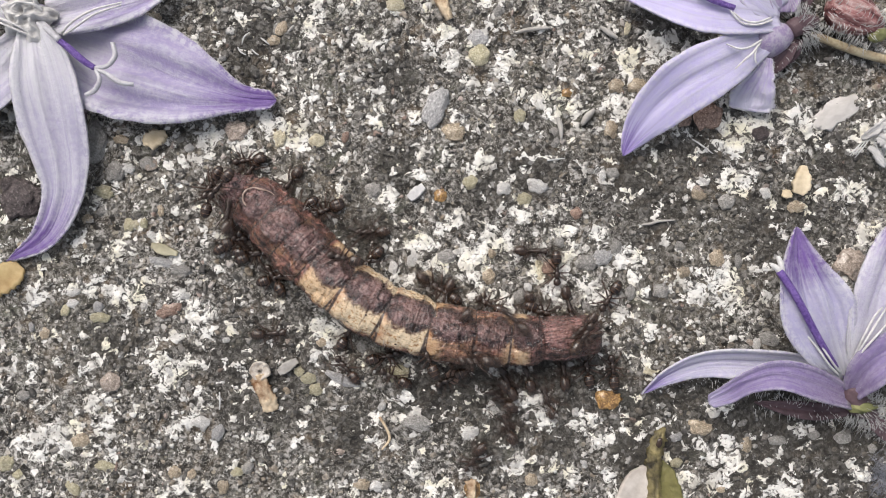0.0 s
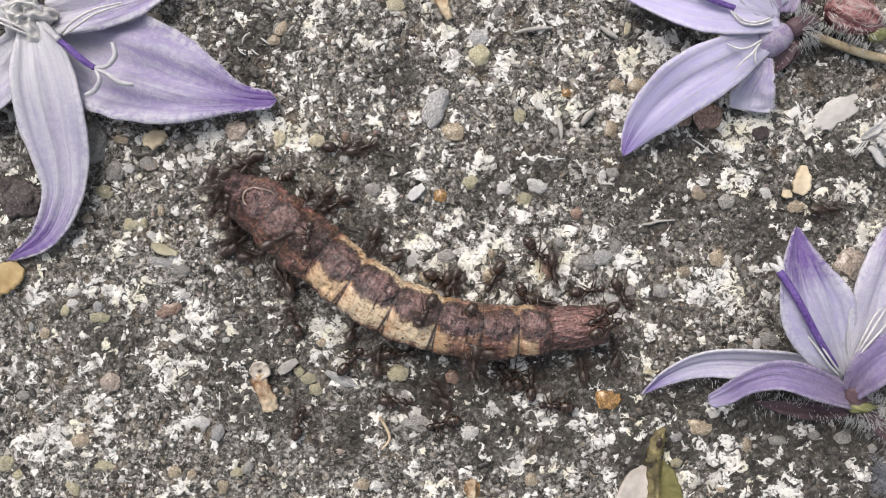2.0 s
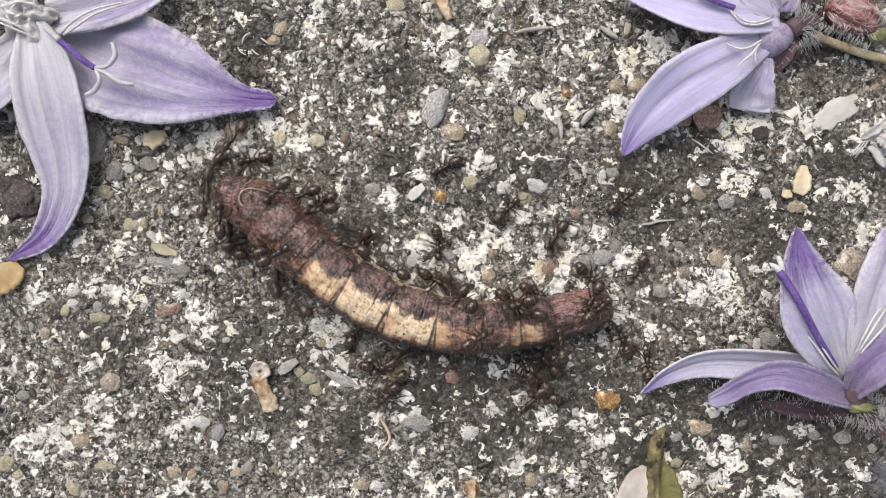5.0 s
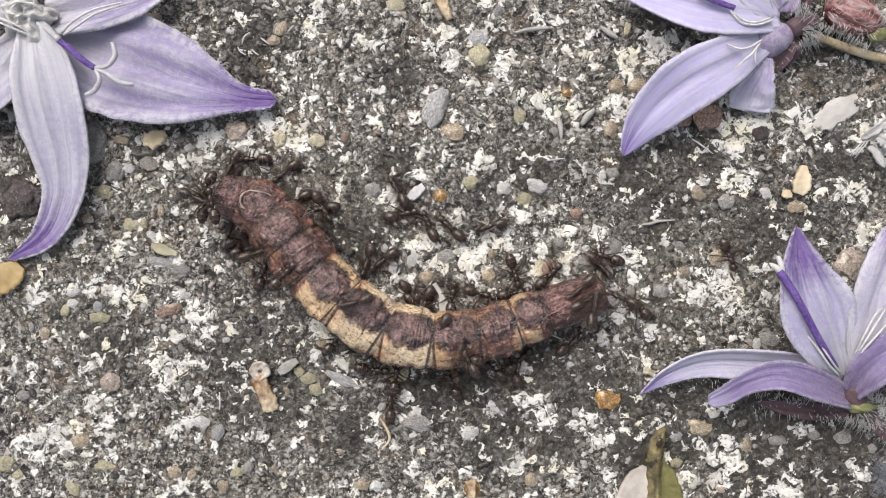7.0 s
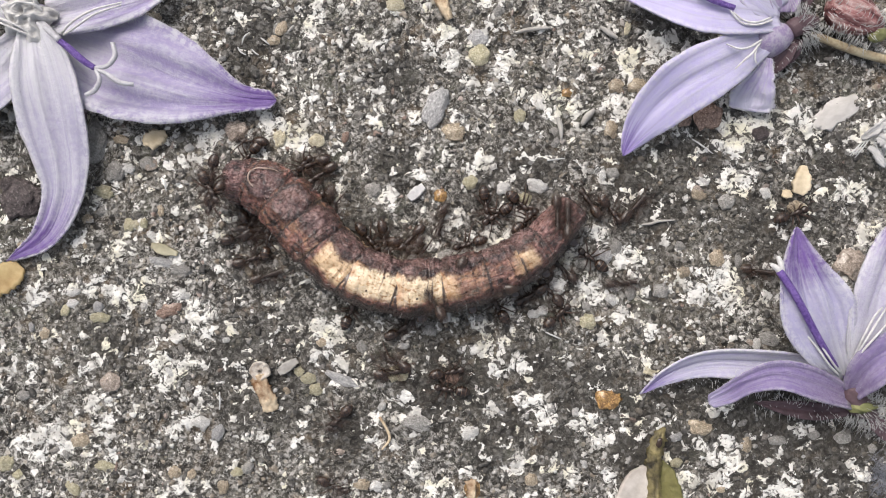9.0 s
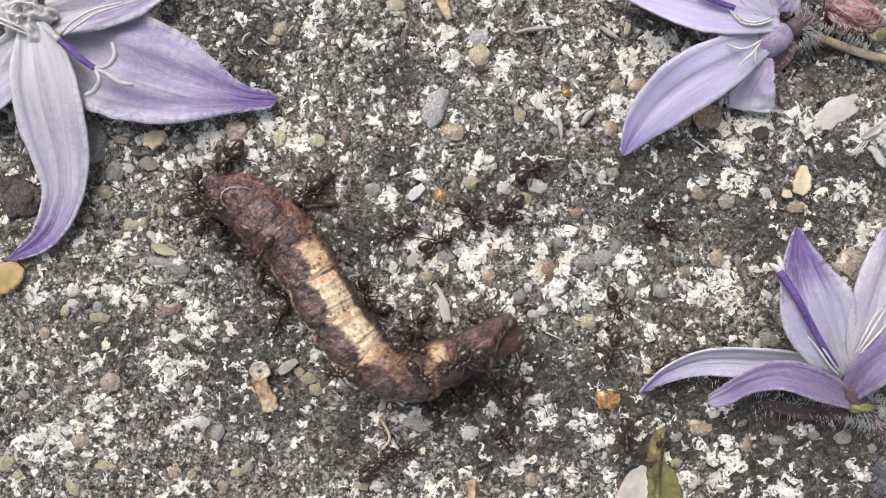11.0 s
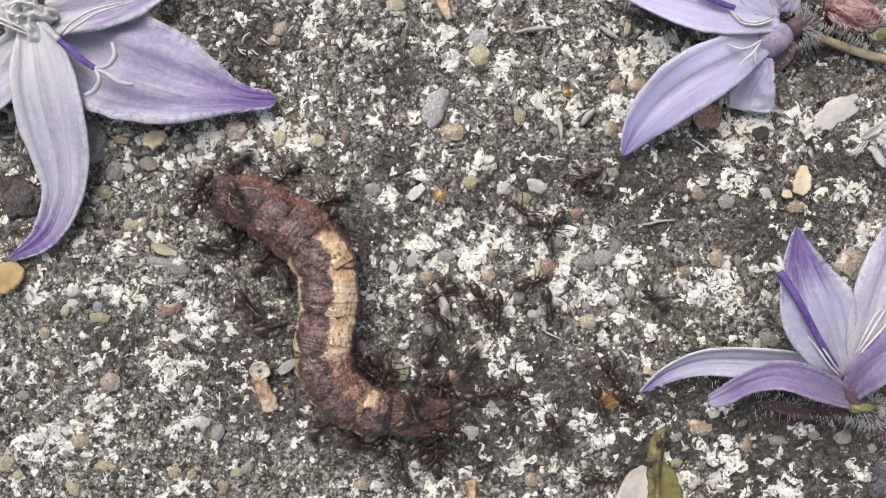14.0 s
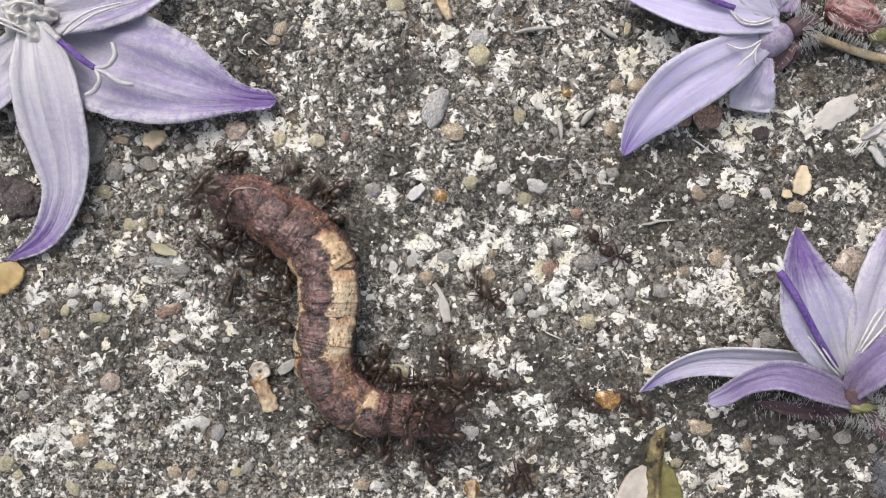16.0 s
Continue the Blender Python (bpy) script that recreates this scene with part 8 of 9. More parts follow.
    scurry(ANTS[20], [(0, crawl(18.7, -13.6, 0.0, 96)), (0.5, crawl(18.7, -13.3, 0.0, 93)), (1, crawl(18.7, -13.3, 0.0, 90)), (1.5, crawl(19.6, -13.0, 0.0, 100)), (2, crawl(19.0, -11.4, 0.0, 91)), (2.5, crawl(18.7, -11.1, 0.0, 80)), (3, crawl(20.6, -12.4, 0.0, 102)), (3.5, crawl(20.9, -12.4, 0.0, 106)), (4, crawl(23.7, -11.7, 0.0, 26)), (4.62, crawl(25.1, -13.7, 0.0, 106)), (5.25, crawl(21.7, -11.8, 0.0, 89)), (5.88, crawl(25.2, -8.9, 0.0, 102)), (6.5, crawl(20.9, -8.0, 0.0, 146)), (7, crawl(21.5, -6.5, 0.0, 140)), (7.5, crawl(21.8, -6.5, 0.0, 60)), (8, crawl(28.3, -1.2, 0.0, 86)), (8.5, crawl(21.5, -4.9, 0.0, 6)), (9, crawl(34.6, -2.4, 0.0, -9)), (9.62, crawl(31.7, -6.6, 0.0, -89)), (10.25, crawl(28.8, -15.5, 0.0, -127)), (10.88, crawl(25.9, -14.2, 0.0, -137)), (11.5, crawl(22.1, -21.7, 0.0, -148)), (12, crawl(20.9, -17.3, 0.0, -228)), (12.5, crawl(20.3, -18.6, 0.0, -270)), (13, crawl(20.9, -9.9, 0.0, -266)), (13.5, crawl(19.6, -9.3, 0.0, -300)), (14, crawl(23.4, -5.5, 0.0, -220)), (14.5, crawl(17.2, -12.4, 0.0, -140)), (15, crawl(17.2, -13.0, 0.0, -168)), (15.5, crawl(15.9, -13.0, 0.0, -212)), (16, crawl(5.3, -5.5, 0.0, -215))])
    scurry(ANTS[21], [(0, crawl(3.5, -22.9, 0.0, -126)), (0.5, crawl(1.0, -26.3, 0.0, -191)), (1, crawl(-13.0, -19.8, 0.0, -197)), (1.5, crawl(-11.4, -22.6, 0.0, -205)), (2, crawl(-15.8, -19.2, 0.0, -285)), (2.5, crawl(-8.0, -18.6, 0.0, -356)), (3, crawl(-5.8, -18.6, 0.0, -277)), (3.5, crawl(-7.1, -11.4, 0.0, -300)), (4, crawl(-2.1, -12.1, 0.0, -376)), (4.62, crawl(-1.0, -13.2, 0.0, -456)), (5.25, crawl(-7.0, -15.2, 0.0, -507)), (5.88, crawl(-6.4, -16.7, 0.0, -439)), (6.5, crawl(-5.8, -18.0, 0.0, -359)), (7, crawl(-5.2, -14.2, 0.0, -279)), (7.5, crawl(-4.0, -15.5, 0.0, -359)), (8, crawl(-2.7, -15.5, 0.0, -368)), (8.5, crawl(0.4, -16.1, 0.0, -329)), (9, crawl(0.4, -13.6, 0.0, -350)), (9.62, crawl(3.9, -15.5, 0.0, -374)), (10.25, crawl(8.2, -15.5, 0.0, -294)), (10.88, crawl(2.1, -17.2, 0.0, -214)), (11.5, crawl(2.7, -18.3, 4.9, -237)), (12, crawl(2.7, -18.2, 5.3, -198)), (12.5, crawl(2.7, -19.6, 4.4, -200)), (13, crawl(3.5, -20.4, 0.0, -190)), (13.5, crawl(2.7, -17.7, 5.0, -270)), (14, crawl(4.1, -16.1, 0.0, -350)), (14.5, crawl(6.6, -19.8, 0.0, -430)), (15, crawl(4.1, -21.1, 0.0, -510)), (15.5, crawl(4.1, -19.8, 0.0, -581)), (16, crawl(-0.8, -16.0, 4.6, -572))])
    scurry(ANTS[22], [(0, crawl(14.5, -9.4, 5.5, 56)), (0.5, crawl(15.3, -11.0, 4.1, 100)), (1, crawl(16.4, -12.7, 0.0, 102)), (1.5, crawl(14.0, -13.0, 0.0, 96)), (2, crawl(15.3, -13.0, 0.0, 101)), (2.5, crawl(14.0, -14.2, 0.0, 99)), (3, crawl(15.3, -13.0, 0.0, 96)), (3.5, crawl(14.7, -13.0, 0.0, 96)), (4, crawl(14.7, -12.4, 0.0, 96)), (4.62, crawl(13.6, -12.7, 0.0, 176)), (5.25, crawl(10.4, -15.8, 0.0, 96)), (5.88, crawl(16.7, -11.0, 0.0, 50)), (6.5, crawl(14.0, -11.4, 0.0, 93)), (7, crawl(15.8, -6.5, 4.9, 79)), (7.5, crawl(15.3, -4.9, 0.0, 124)), (8, crawl(14.7, -7.4, 0.0, 119)), (8.5, crawl(13.4, -7.4, 0.0, 104)), (9, crawl(13.4, -2.4, 0.0, 139)), (9.62, crawl(12.6, -4.6, 0.0, 206)), (10.25, crawl(7.2, -5.1, 4.7, 239)), (10.88, crawl(8.1, -10.7, 4.8, 268)), (11.5, crawl(7.2, -15.5, 0.0, 210)), (12, crawl(10.6, -9.3, 0.0, 130)), (12.5, crawl(6.0, -9.9, 0.0, 191)), (13, crawl(6.0, -10.2, 0.0, 211)), (13.5, crawl(2.9, -11.7, 0.0, 215)), (14, crawl(2.9, -12.4, 0.0, 239)), (14.5, crawl(1.0, -14.9, 0.0, 225)), (15, crawl(-0.2, -15.5, 0.0, 269)), (15.5, crawl(1.0, -15.5, 0.0, 268)), (16, crawl(-2.7, -14.7, 0.0, 188))])
    scurry(ANTS[23], [(0, crawl(-1.4, -11.9, 4.3, 112)), (0.5, crawl(-5.8, -1.8, 0.0, 111)), (1, crawl(-5.2, -2.4, 0.0, 191)), (1.5, crawl(-6.2, -1.5, 0.0, 222)), (2, crawl(-5.8, -1.5, 0.0, 222)), (2.5, crawl(-5.2, -1.5, 0.0, 223)), (3, crawl(-4.6, -1.8, 0.0, 226)), (3.5, crawl(-4.6, -2.1, 0.0, 227)), (4, crawl(-5.0, -2.3, 5.3, 233)), (4.62, crawl(-6.9, -1.9, 4.9, 218)), (5.25, crawl(-4.6, -2.3, 0.0, 138)), (5.88, crawl(-5.4, 2.6, 0.0, 132)), (6.5, crawl(-6.5, -0.6, 0.0, 212)), (7, crawl(-6.5, -1.2, 0.0, 217)), (7.5, crawl(-6.5, 0.1, 0.0, 235)), (8, crawl(-6.5, -1.8, 0.0, 233)), (8.5, crawl(-8.3, 1.3, 0.0, 223)), (9, crawl(-6.5, 1.3, 0.0, 279)), (9.62, crawl(-6.8, -4.9, 6.4, 287)), (10.25, crawl(-4.3, -5.7, 0.0, 225)), (10.88, crawl(-6.5, -6.7, 0.0, 211)), (11.5, crawl(-5.2, -8.6, 0.0, 291)), (12, crawl(1.0, -6.2, 0.0, 351)), (12.5, crawl(-1.5, -9.3, 0.0, 271)), (13, crawl(-1.5, -11.1, 0.0, 264)), (13.5, crawl(-1.5, -11.1, 0.0, 344)), (14, crawl(-1.5, -11.1, 0.0, 424)), (14.5, crawl(-2.4, -9.9, 0.0, 504)), (15, crawl(-4.0, -11.1, 0.0, 540)), (15.5, crawl(-7.7, -9.9, 0.0, 509)), (16, crawl(-18.1, -2.7, 0.0, 505))])
    scurry(ANTS[24], [(0, crawl(7.2, -19.8, 0.0, 110)), (0.5, crawl(6.3, -17.6, 0.0, 80)), (1, crawl(7.5, -17.3, 0.0, 18)), (1.5, crawl(8.8, -16.7, 0.0, 98)), (2, crawl(6.6, -14.2, 0.0, 127)), (2.5, crawl(6.0, -13.0, 0.0, 110)), (3, crawl(7.8, -14.9, 0.0, 30)), (3.5, crawl(10.0, -15.5, 0.0, 13)), (4, crawl(13.4, -13.6, 0.0, 93)), (4.62, crawl(11.0, -15.5, 0.0, 92)), (5.25, crawl(12.6, -9.1, 5.1, 91)), (5.88, crawl(10.3, -8.6, 5.6, 141)), (6.5, crawl(12.2, -11.1, 0.0, 61)), (7, crawl(14.0, -10.5, 0.0, 36)), (7.5, crawl(16.5, -8.0, 0.0, 45)), (8, crawl(16.5, -8.0, 0.0, 125)), (8.5, crawl(15.3, -8.6, 0.0, 54)), (9, crawl(19.6, -3.7, 0.0, 6)), (9.62, crawl(19.1, -8.3, 0.0, -74)), (10.25, crawl(20.7, -14.8, 0.0, -86)), (10.88, crawl(19.7, -18.9, 0.0, -101)), (11.5, crawl(19.0, -23.6, 0.0, -181)), (12, crawl(15.3, -17.3, 0.0, -233)), (12.5, crawl(9.1, -10.5, 0.0, -221)), (13, crawl(10.9, -13.6, 0.0, -141)), (13.5, crawl(10.3, -14.2, 0.0, -61)), (14, crawl(17.2, -16.7, 0.0, -72)), (14.5, crawl(14.0, -26.0, 0.0, -131)), (15, crawl(9.7, -25.4, 0.0, -191)), (15.5, crawl(4.7, -24.2, 0.0, -219)), (16, crawl(7.8, -25.4, 0.0, -299))])
    scurry(ANTS[25], [(0, crawl(3.6, -11.7, 5.4, -180)), (0.5, crawl(-2.7, -12.4, 0.0, -238)), (1, crawl(-0.9, -4.9, 0.0, -279)), (1.5, crawl(-1.2, -2.7, 0.0, -199)), (2, crawl(-1.7, -6.4, 6.3, -119)), (2.5, crawl(0.1, -6.9, 6.3, -39)), (3, crawl(7.2, -5.2, 0.0, 11)), (3.5, crawl(9.7, -5.5, 0.0, -69)), (4, crawl(8.6, -4.1, 0.0, -98)), (4.62, crawl(6.5, -5.4, 5.4, -93)), (5.25, crawl(8.2, -4.9, 3.6, -13)), (5.88, crawl(9.3, 0.5, 0.0, 67)), (6.5, crawl(9.1, -1.8, 0.0, -13)), (7, crawl(7.8, -2.4, 0.0, -72)), (7.5, crawl(8.2, -0.8, 0.0, -71)), (8, crawl(8.4, -0.4, 0.0, -151)), (8.5, crawl(4.4, 0.9, 0.0, -191)), (9, crawl(3.0, 0.6, 0.0, -164)), (9.62, crawl(-1.0, -0.6, 0.0, -112)), (10.25, crawl(1.2, -3.9, 0.0, -100)), (10.88, crawl(-2.3, -7.9, 0.0, -119)), (11.5, crawl(-2.1, -9.9, 0.0, -67)), (12, crawl(0.6, -14.7, 0.0, -119)), (12.5, crawl(-5.0, -14.8, 4.5, -95)), (13, crawl(-0.2, -15.5, 0.0, -98)), (13.5, crawl(-3.2, -14.8, 4.3, -97)), (14, crawl(-0.2, -15.5, 0.0, -100)), (14.5, crawl(-1.4, -15.5, 3.7, -171)), (15, crawl(-3.8, -15.3, 5.2, -100)), (15.5, crawl(-2.0, -15.5, 3.7, -101)), (16, crawl(-5.2, -14.9, 0.0, -97))])
    scurry(ANTS[26], [(0, crawl(-18.6, -3.2, 0.0, 18)), (0.5, crawl(-18.6, -3.2, 0.0, 18)), (1, crawl(-17.7, -3.7, 0.0, -54)), (1.5, crawl(-14.9, -8.3, 0.0, 25)), (2, crawl(-17.1, -3.5, 0.0, 105)), (2.5, crawl(-17.7, -3.1, 0.0, 26)), (3, crawl(-17.6, -3.0, 0.0, 23)), (3.5, crawl(-17.5, -3.1, 0.0, -36)), (4, crawl(-13.3, -6.2, 0.0, -74)), (4.62, crawl(-15.6, -9.7, 0.0, -154)), (5.25, crawl(-16.1, -2.5, 5.3, -234)), (5.88, crawl(-13.4, -3.8, 6.2, -314)), (6.5, crawl(-16.8, -2.9, 5.2, -234)), (7, crawl(-16.8, -2.9, 5.2, -314)), (7.5, crawl(-18.2, -1.7, 3.9, -348)), (8, crawl(-15.0, -3.5, 5.5, -342)), (8.5, crawl(-19.5, -3.7, 0.0, -262)), (9, crawl(-19.5, -3.0, 0.0, -342)), (9.62, crawl(-21.4, -2.9, 0.0, -342)), (10.25, crawl(-18.2, -4.5, 0.0, -407)), (10.88, crawl(-17.3, -7.3, 0.0, -485)), (11.5, crawl(-20.1, -7.4, 0.0, -405)), (12, crawl(-17.6, -9.9, 0.0, -397)), (12.5, crawl(-17.6, -9.3, 0.0, -385)), (13, crawl(-8.0, -13.6, 4.6, -416)), (13.5, crawl(-9.5, -21.2, 0.0, -454)), (14, crawl(-8.8, -21.5, 0.0, -374)), (14.5, crawl(-11.6, -20.6, 0.0, -318)), (15, crawl(-11.6, -20.6, 0.0, -377)), (15.5, crawl(-8.1, -21.7, 0.0, -314)), (16, crawl(-8.8, -21.5, 0.0, -314))])
    scurry(ANTS[27], [(0, crawl(13.8, -5.9, 0.0, -75)), (0.5, crawl(13.7, -5.6, 0.0, -71)), (1, crawl(14.0, -5.3, 0.0, -73)), (1.5, crawl(14.2, -5.1, 0.0, 4)), (2, crawl(19.6, -4.9, 0.0, -62)), (2.5, crawl(16.4, -10.0, 4.6, -142)), (3, crawl(11.0, -6.2, 5.0, -204)), (3.5, crawl(10.3, -7.3, 5.8, -124)), (4, crawl(11.5, -6.1, 5.7, -81)), (4.62, crawl(11.2, -7.9, 6.1, -161)), (5.25, crawl(7.9, -5.3, 4.7, -241)), (5.88, crawl(9.2, -1.2, 0.0, -317)), (6.5, crawl(10.9, -3.0, 0.0, -397)), (7, crawl(11.6, -3.0, 0.0, -317)), (7.5, crawl(12.3, 1.1, 0.0, -282)), (8, crawl(12.5, 1.3, 0.0, -324)), (8.5, crawl(16.8, 4.4, 0.0, -315)), (9, crawl(16.2, 5.0, 0.0, -235)), (9.62, crawl(16.0, 2.7, 0.0, -178)), (10.25, crawl(8.7, 4.7, 0.0, -199)), (10.88, crawl(8.6, 5.2, 0.0, -119)), (11.5, crawl(9.4, 4.1, 0.0, -39)), (12, crawl(11.6, 6.9, 0.0, 36)), (12.5, crawl(14.0, 7.5, 0.0, 31)), (13, crawl(14.7, 8.8, 0.0, -49)), (13.5, crawl(14.7, 6.3, 0.0, -112)), (14, crawl(12.2, 2.5, 0.0, -124)), (14.5, crawl(10.9, 0.7, 0.0, -181)), (15, crawl(-5.2, 2.9, 0.0, -191)), (15.5, crawl(-8.3, 4.4, 0.0, -180)), (16, crawl(-12.6, 2.9, 0.0, -160))])
    scurry(ANTS[28], [(0, crawl(-20.9, 9.0, 0.0, -127)), (0.5, crawl(-21.5, 9.2, 0.0, -127)), (1, crawl(-20.2, 8.7, 0.0, -127)), (1.5, crawl(-19.2, 8.2, 0.0, -127)), (2, crawl(-21.5, 9.2, 0.0, -127)), (2.5, crawl(-21.5, 9.2, 0.0, -127)), (3, crawl(-21.5, 9.2, 0.0, -127)), (3.5, crawl(-21.7, 9.2, 0.0, -126)), (4, crawl(-21.6, 9.2, 0.0, -119)), (4.62, crawl(-22.3, 6.7, 5.1, -199)), (5.25, crawl(-22.6, 12.8, 0.0, -119)), (5.88, crawl(-23.5, 6.1, 5.4, -98)), (6.5, crawl(-23.0, 9.3, 0.0, -119)), (7, crawl(-23.2, 9.3, 0.0, -119)), (7.5, crawl(-21.8, 8.9, 0.0, -118)), (8, crawl(-21.8, 8.9, 0.0, -122)), (8.5, crawl(-22.7, 5.4, 5.3, -135)), (9, crawl(-23.9, 5.4, 5.0, -115)), (9.62, crawl(-25.5, 2.1, 0.0, -96)), (10.25, crawl(-25.7, 0.1, 0.0, -16)), (10.88, crawl(-26.8, 2.0, 0.0, 63)), (11.5, crawl(-26.0, 0.7, 0.0, 62)), (12, crawl(-25.1, 0.4, 0.0, 60)), (12.5, crawl(-25.7, 2.5, 0.0, 61)), (13, crawl(-25.4, 0.1, 0.0, 62)), (13.5, crawl(-25.4, 0.1, 0.0, -18)), (14, crawl(-21.4, -6.2, 0.0, -47)), (14.5, crawl(-21.4, -4.3, 0.0, 33)), (15, crawl(-22.6, -3.0, 0.0, 41)), (15.5, crawl(-22.6, -2.4, 0.0, 121)), (16, crawl(-25.7, 0.1, 0.0, 141))])
    scurry(ANTS[29], [(0, crawl(9.3, -14.0, 0.0, 107)), (0.5, crawl(8.2, -14.0, 0.0, 109)), (1, crawl(7.2, -13.9, 0.0, 175)), (1.5, crawl(3.8, -13.6, 0.0, 216)), (2, crawl(0.1, -19.2, 0.0, 196)), (2.5, crawl(-2.7, -15.5, 0.0, 276)), (3, crawl(4.1, -19.2, 0.0, 334)), (3.5, crawl(5.0, -19.2, 0.0, 384)), (4, crawl(10.9, -16.1, 0.0, 397)), (4.62, crawl(10.7, -15.0, 0.0, 476)), (5.25, crawl(11.2, -17.3, 0.0, 556)), (5.88, crawl(2.1, -18.6, 0.0, 556)), (6.5, crawl(2.2, -19.8, 0.0, 476)), (7, crawl(1.0, -14.9, 0.0, 475)), (7.5, crawl(1.0, -18.6, 0.0, 395)), (8, crawl(7.8, -14.2, 0.0, 364)), (8.5, crawl(5.3, -18.3, 0.0, 416)), (9, crawl(12.5, -7.4, 0.0, 401)), (9.62, crawl(11.7, -12.8, 0.0, 321)), (10.25, crawl(10.4, -13.4, 0.0, 241)), (10.88, crawl(8.8, -15.5, 0.0, 257)), (11.5, crawl(8.5, -21.7, 0.0, 177)), (12, crawl(6.6, -14.9, 0.0, 119)), (12.5, crawl(4.7, -14.9, 0.0, 199)), (13, crawl(8.5, -16.7, 0.0, 220)), (13.5, crawl(7.2, -16.7, 0.0, 300)), (14, crawl(12.2, -19.8, 0.0, 293)), (14.5, crawl(10.9, -25.4, 0.0, 213)), (15, crawl(1.0, -24.8, 0.0, 163)), (15.5, crawl(-1.5, -21.7, 0.0, 107)), (16, crawl(-1.5, -24.2, 0.0, 110))])
    scurry(ANTS[30], [(0, crawl(13.3, -13.7, 0.0, 96)), (0.5, crawl(10.9, -14.9, 0.0, 97)), (1, crawl(10.8, -13.5, 0.0, 96)), (1.5, crawl(9.1, -14.2, 0.0, 92)), (2, crawl(9.7, -14.9, 0.0, 90)), (2.5, crawl(9.4, -13.6, 0.0, 90)), (3, crawl(9.1, -13.0, 0.0, 89)), (3.5, crawl(6.9, -13.0, 0.0, 90)), (4, crawl(9.9, -11.9, 0.0, 10)), (4.62, crawl(11.5, -14.9, 0.0, 90)), (5.25, crawl(11.6, -11.0, 0.0, 118)), (5.88, crawl(7.9, -8.5, 6.0, 99)), (6.5, crawl(9.3, -11.7, 0.0, 110)), (7, crawl(8.3, -12.3, 0.0, 42)), (7.5, crawl(13.4, -8.0, 0.0, 39)), (8, crawl(12.8, -8.6, 0.0, 119)), (8.5, crawl(9.8, -5.1, 0.0, 130)), (9, crawl(9.8, -5.0, 0.0, 210)), (9.62, crawl(10.7, -8.9, 0.0, 250)), (10.25, crawl(7.4, -10.0, 4.9, 203)), (10.88, crawl(4.1, -10.9, 6.1, 230)), (11.5, crawl(4.1, -14.9, 0.0, 250)), (12, crawl(4.7, -14.9, 0.0, 186)), (12.5, crawl(-1.5, -15.5, 0.0, 266)), (13, crawl(5.3, -17.3, 0.0, 346)), (13.5, crawl(4.7, -16.1, 0.0, 266)), (14, crawl(7.8, -16.1, 0.0, 333)), (14.5, crawl(12.2, -19.8, 0.0, 256)), (15, crawl(6.6, -21.1, 0.0, 180)), (15.5, crawl(7.2, -19.8, 0.0, 260)), (16, crawl(9.1, -24.8, 0.0, 291))])
    scurry(ANTS[31], [(0, crawl(-21.0, -0.7, 0.0, 20)), (0.5, crawl(-21.0, -0.7, 0.0, 20)), (1, crawl(-19.5, -2.0, 0.0, 24)), (1.5, crawl(-19.9, -1.4, 0.0, 25)), (2, crawl(-17.2, 0.9, 6.3, 30)), (2.5, crawl(-20.6, -0.7, 0.0, 24)), (3, crawl(-20.4, -0.7, 0.0, 25)), (3.5, crawl(-20.2, -0.8, 0.0, -26)), (4, crawl(-16.5, -2.3, 3.5, 32)), (4.62, crawl(-17.1, -1.0, 5.3, 24)), (5.25, crawl(-17.1, 0.4, 6.2, 20)), (5.88, crawl(-19.6, -0.1, 4.7, 23)), (6.5, crawl(-20.3, -1.5, 0.0, 17)), (7, crawl(-20.0, -0.5, 3.6, 20)), (7.5, crawl(-22.0, -1.8, 0.0, 23)), (8, crawl(-20.1, -2.4, 0.0, 22)), (8.5, crawl(-20.8, -0.6, 0.0, 22)), (9, crawl(-21.4, -1.2, 0.0, 18)), (9.62, crawl(-20.2, -0.6, 0.0, -62)), (10.25, crawl(-23.5, -6.0, 0.0, -78)), (10.88, crawl(-19.4, -4.5, 0.0, -1)), (11.5, crawl(-22.6, -4.9, 0.0, -20)), (12, crawl(-18.9, -4.9, 0.0, -18)), (12.5, crawl(-18.9, -6.2, 0.0, -31)), (13, crawl(-20.1, -6.8, 0.0, -30)), (13.5, crawl(-22.0, -6.2, 0.0, -38)), (14, crawl(-18.9, -8.6, 0.0, 18)), (14.5, crawl(-18.3, -4.9, 0.0, 98)), (15, crawl(-20.8, -4.3, 0.0, 30)), (15.5, crawl(-18.3, -6.8, 0.0, -29)), (16, crawl(-23.2, -4.3, 0.0, -109))])
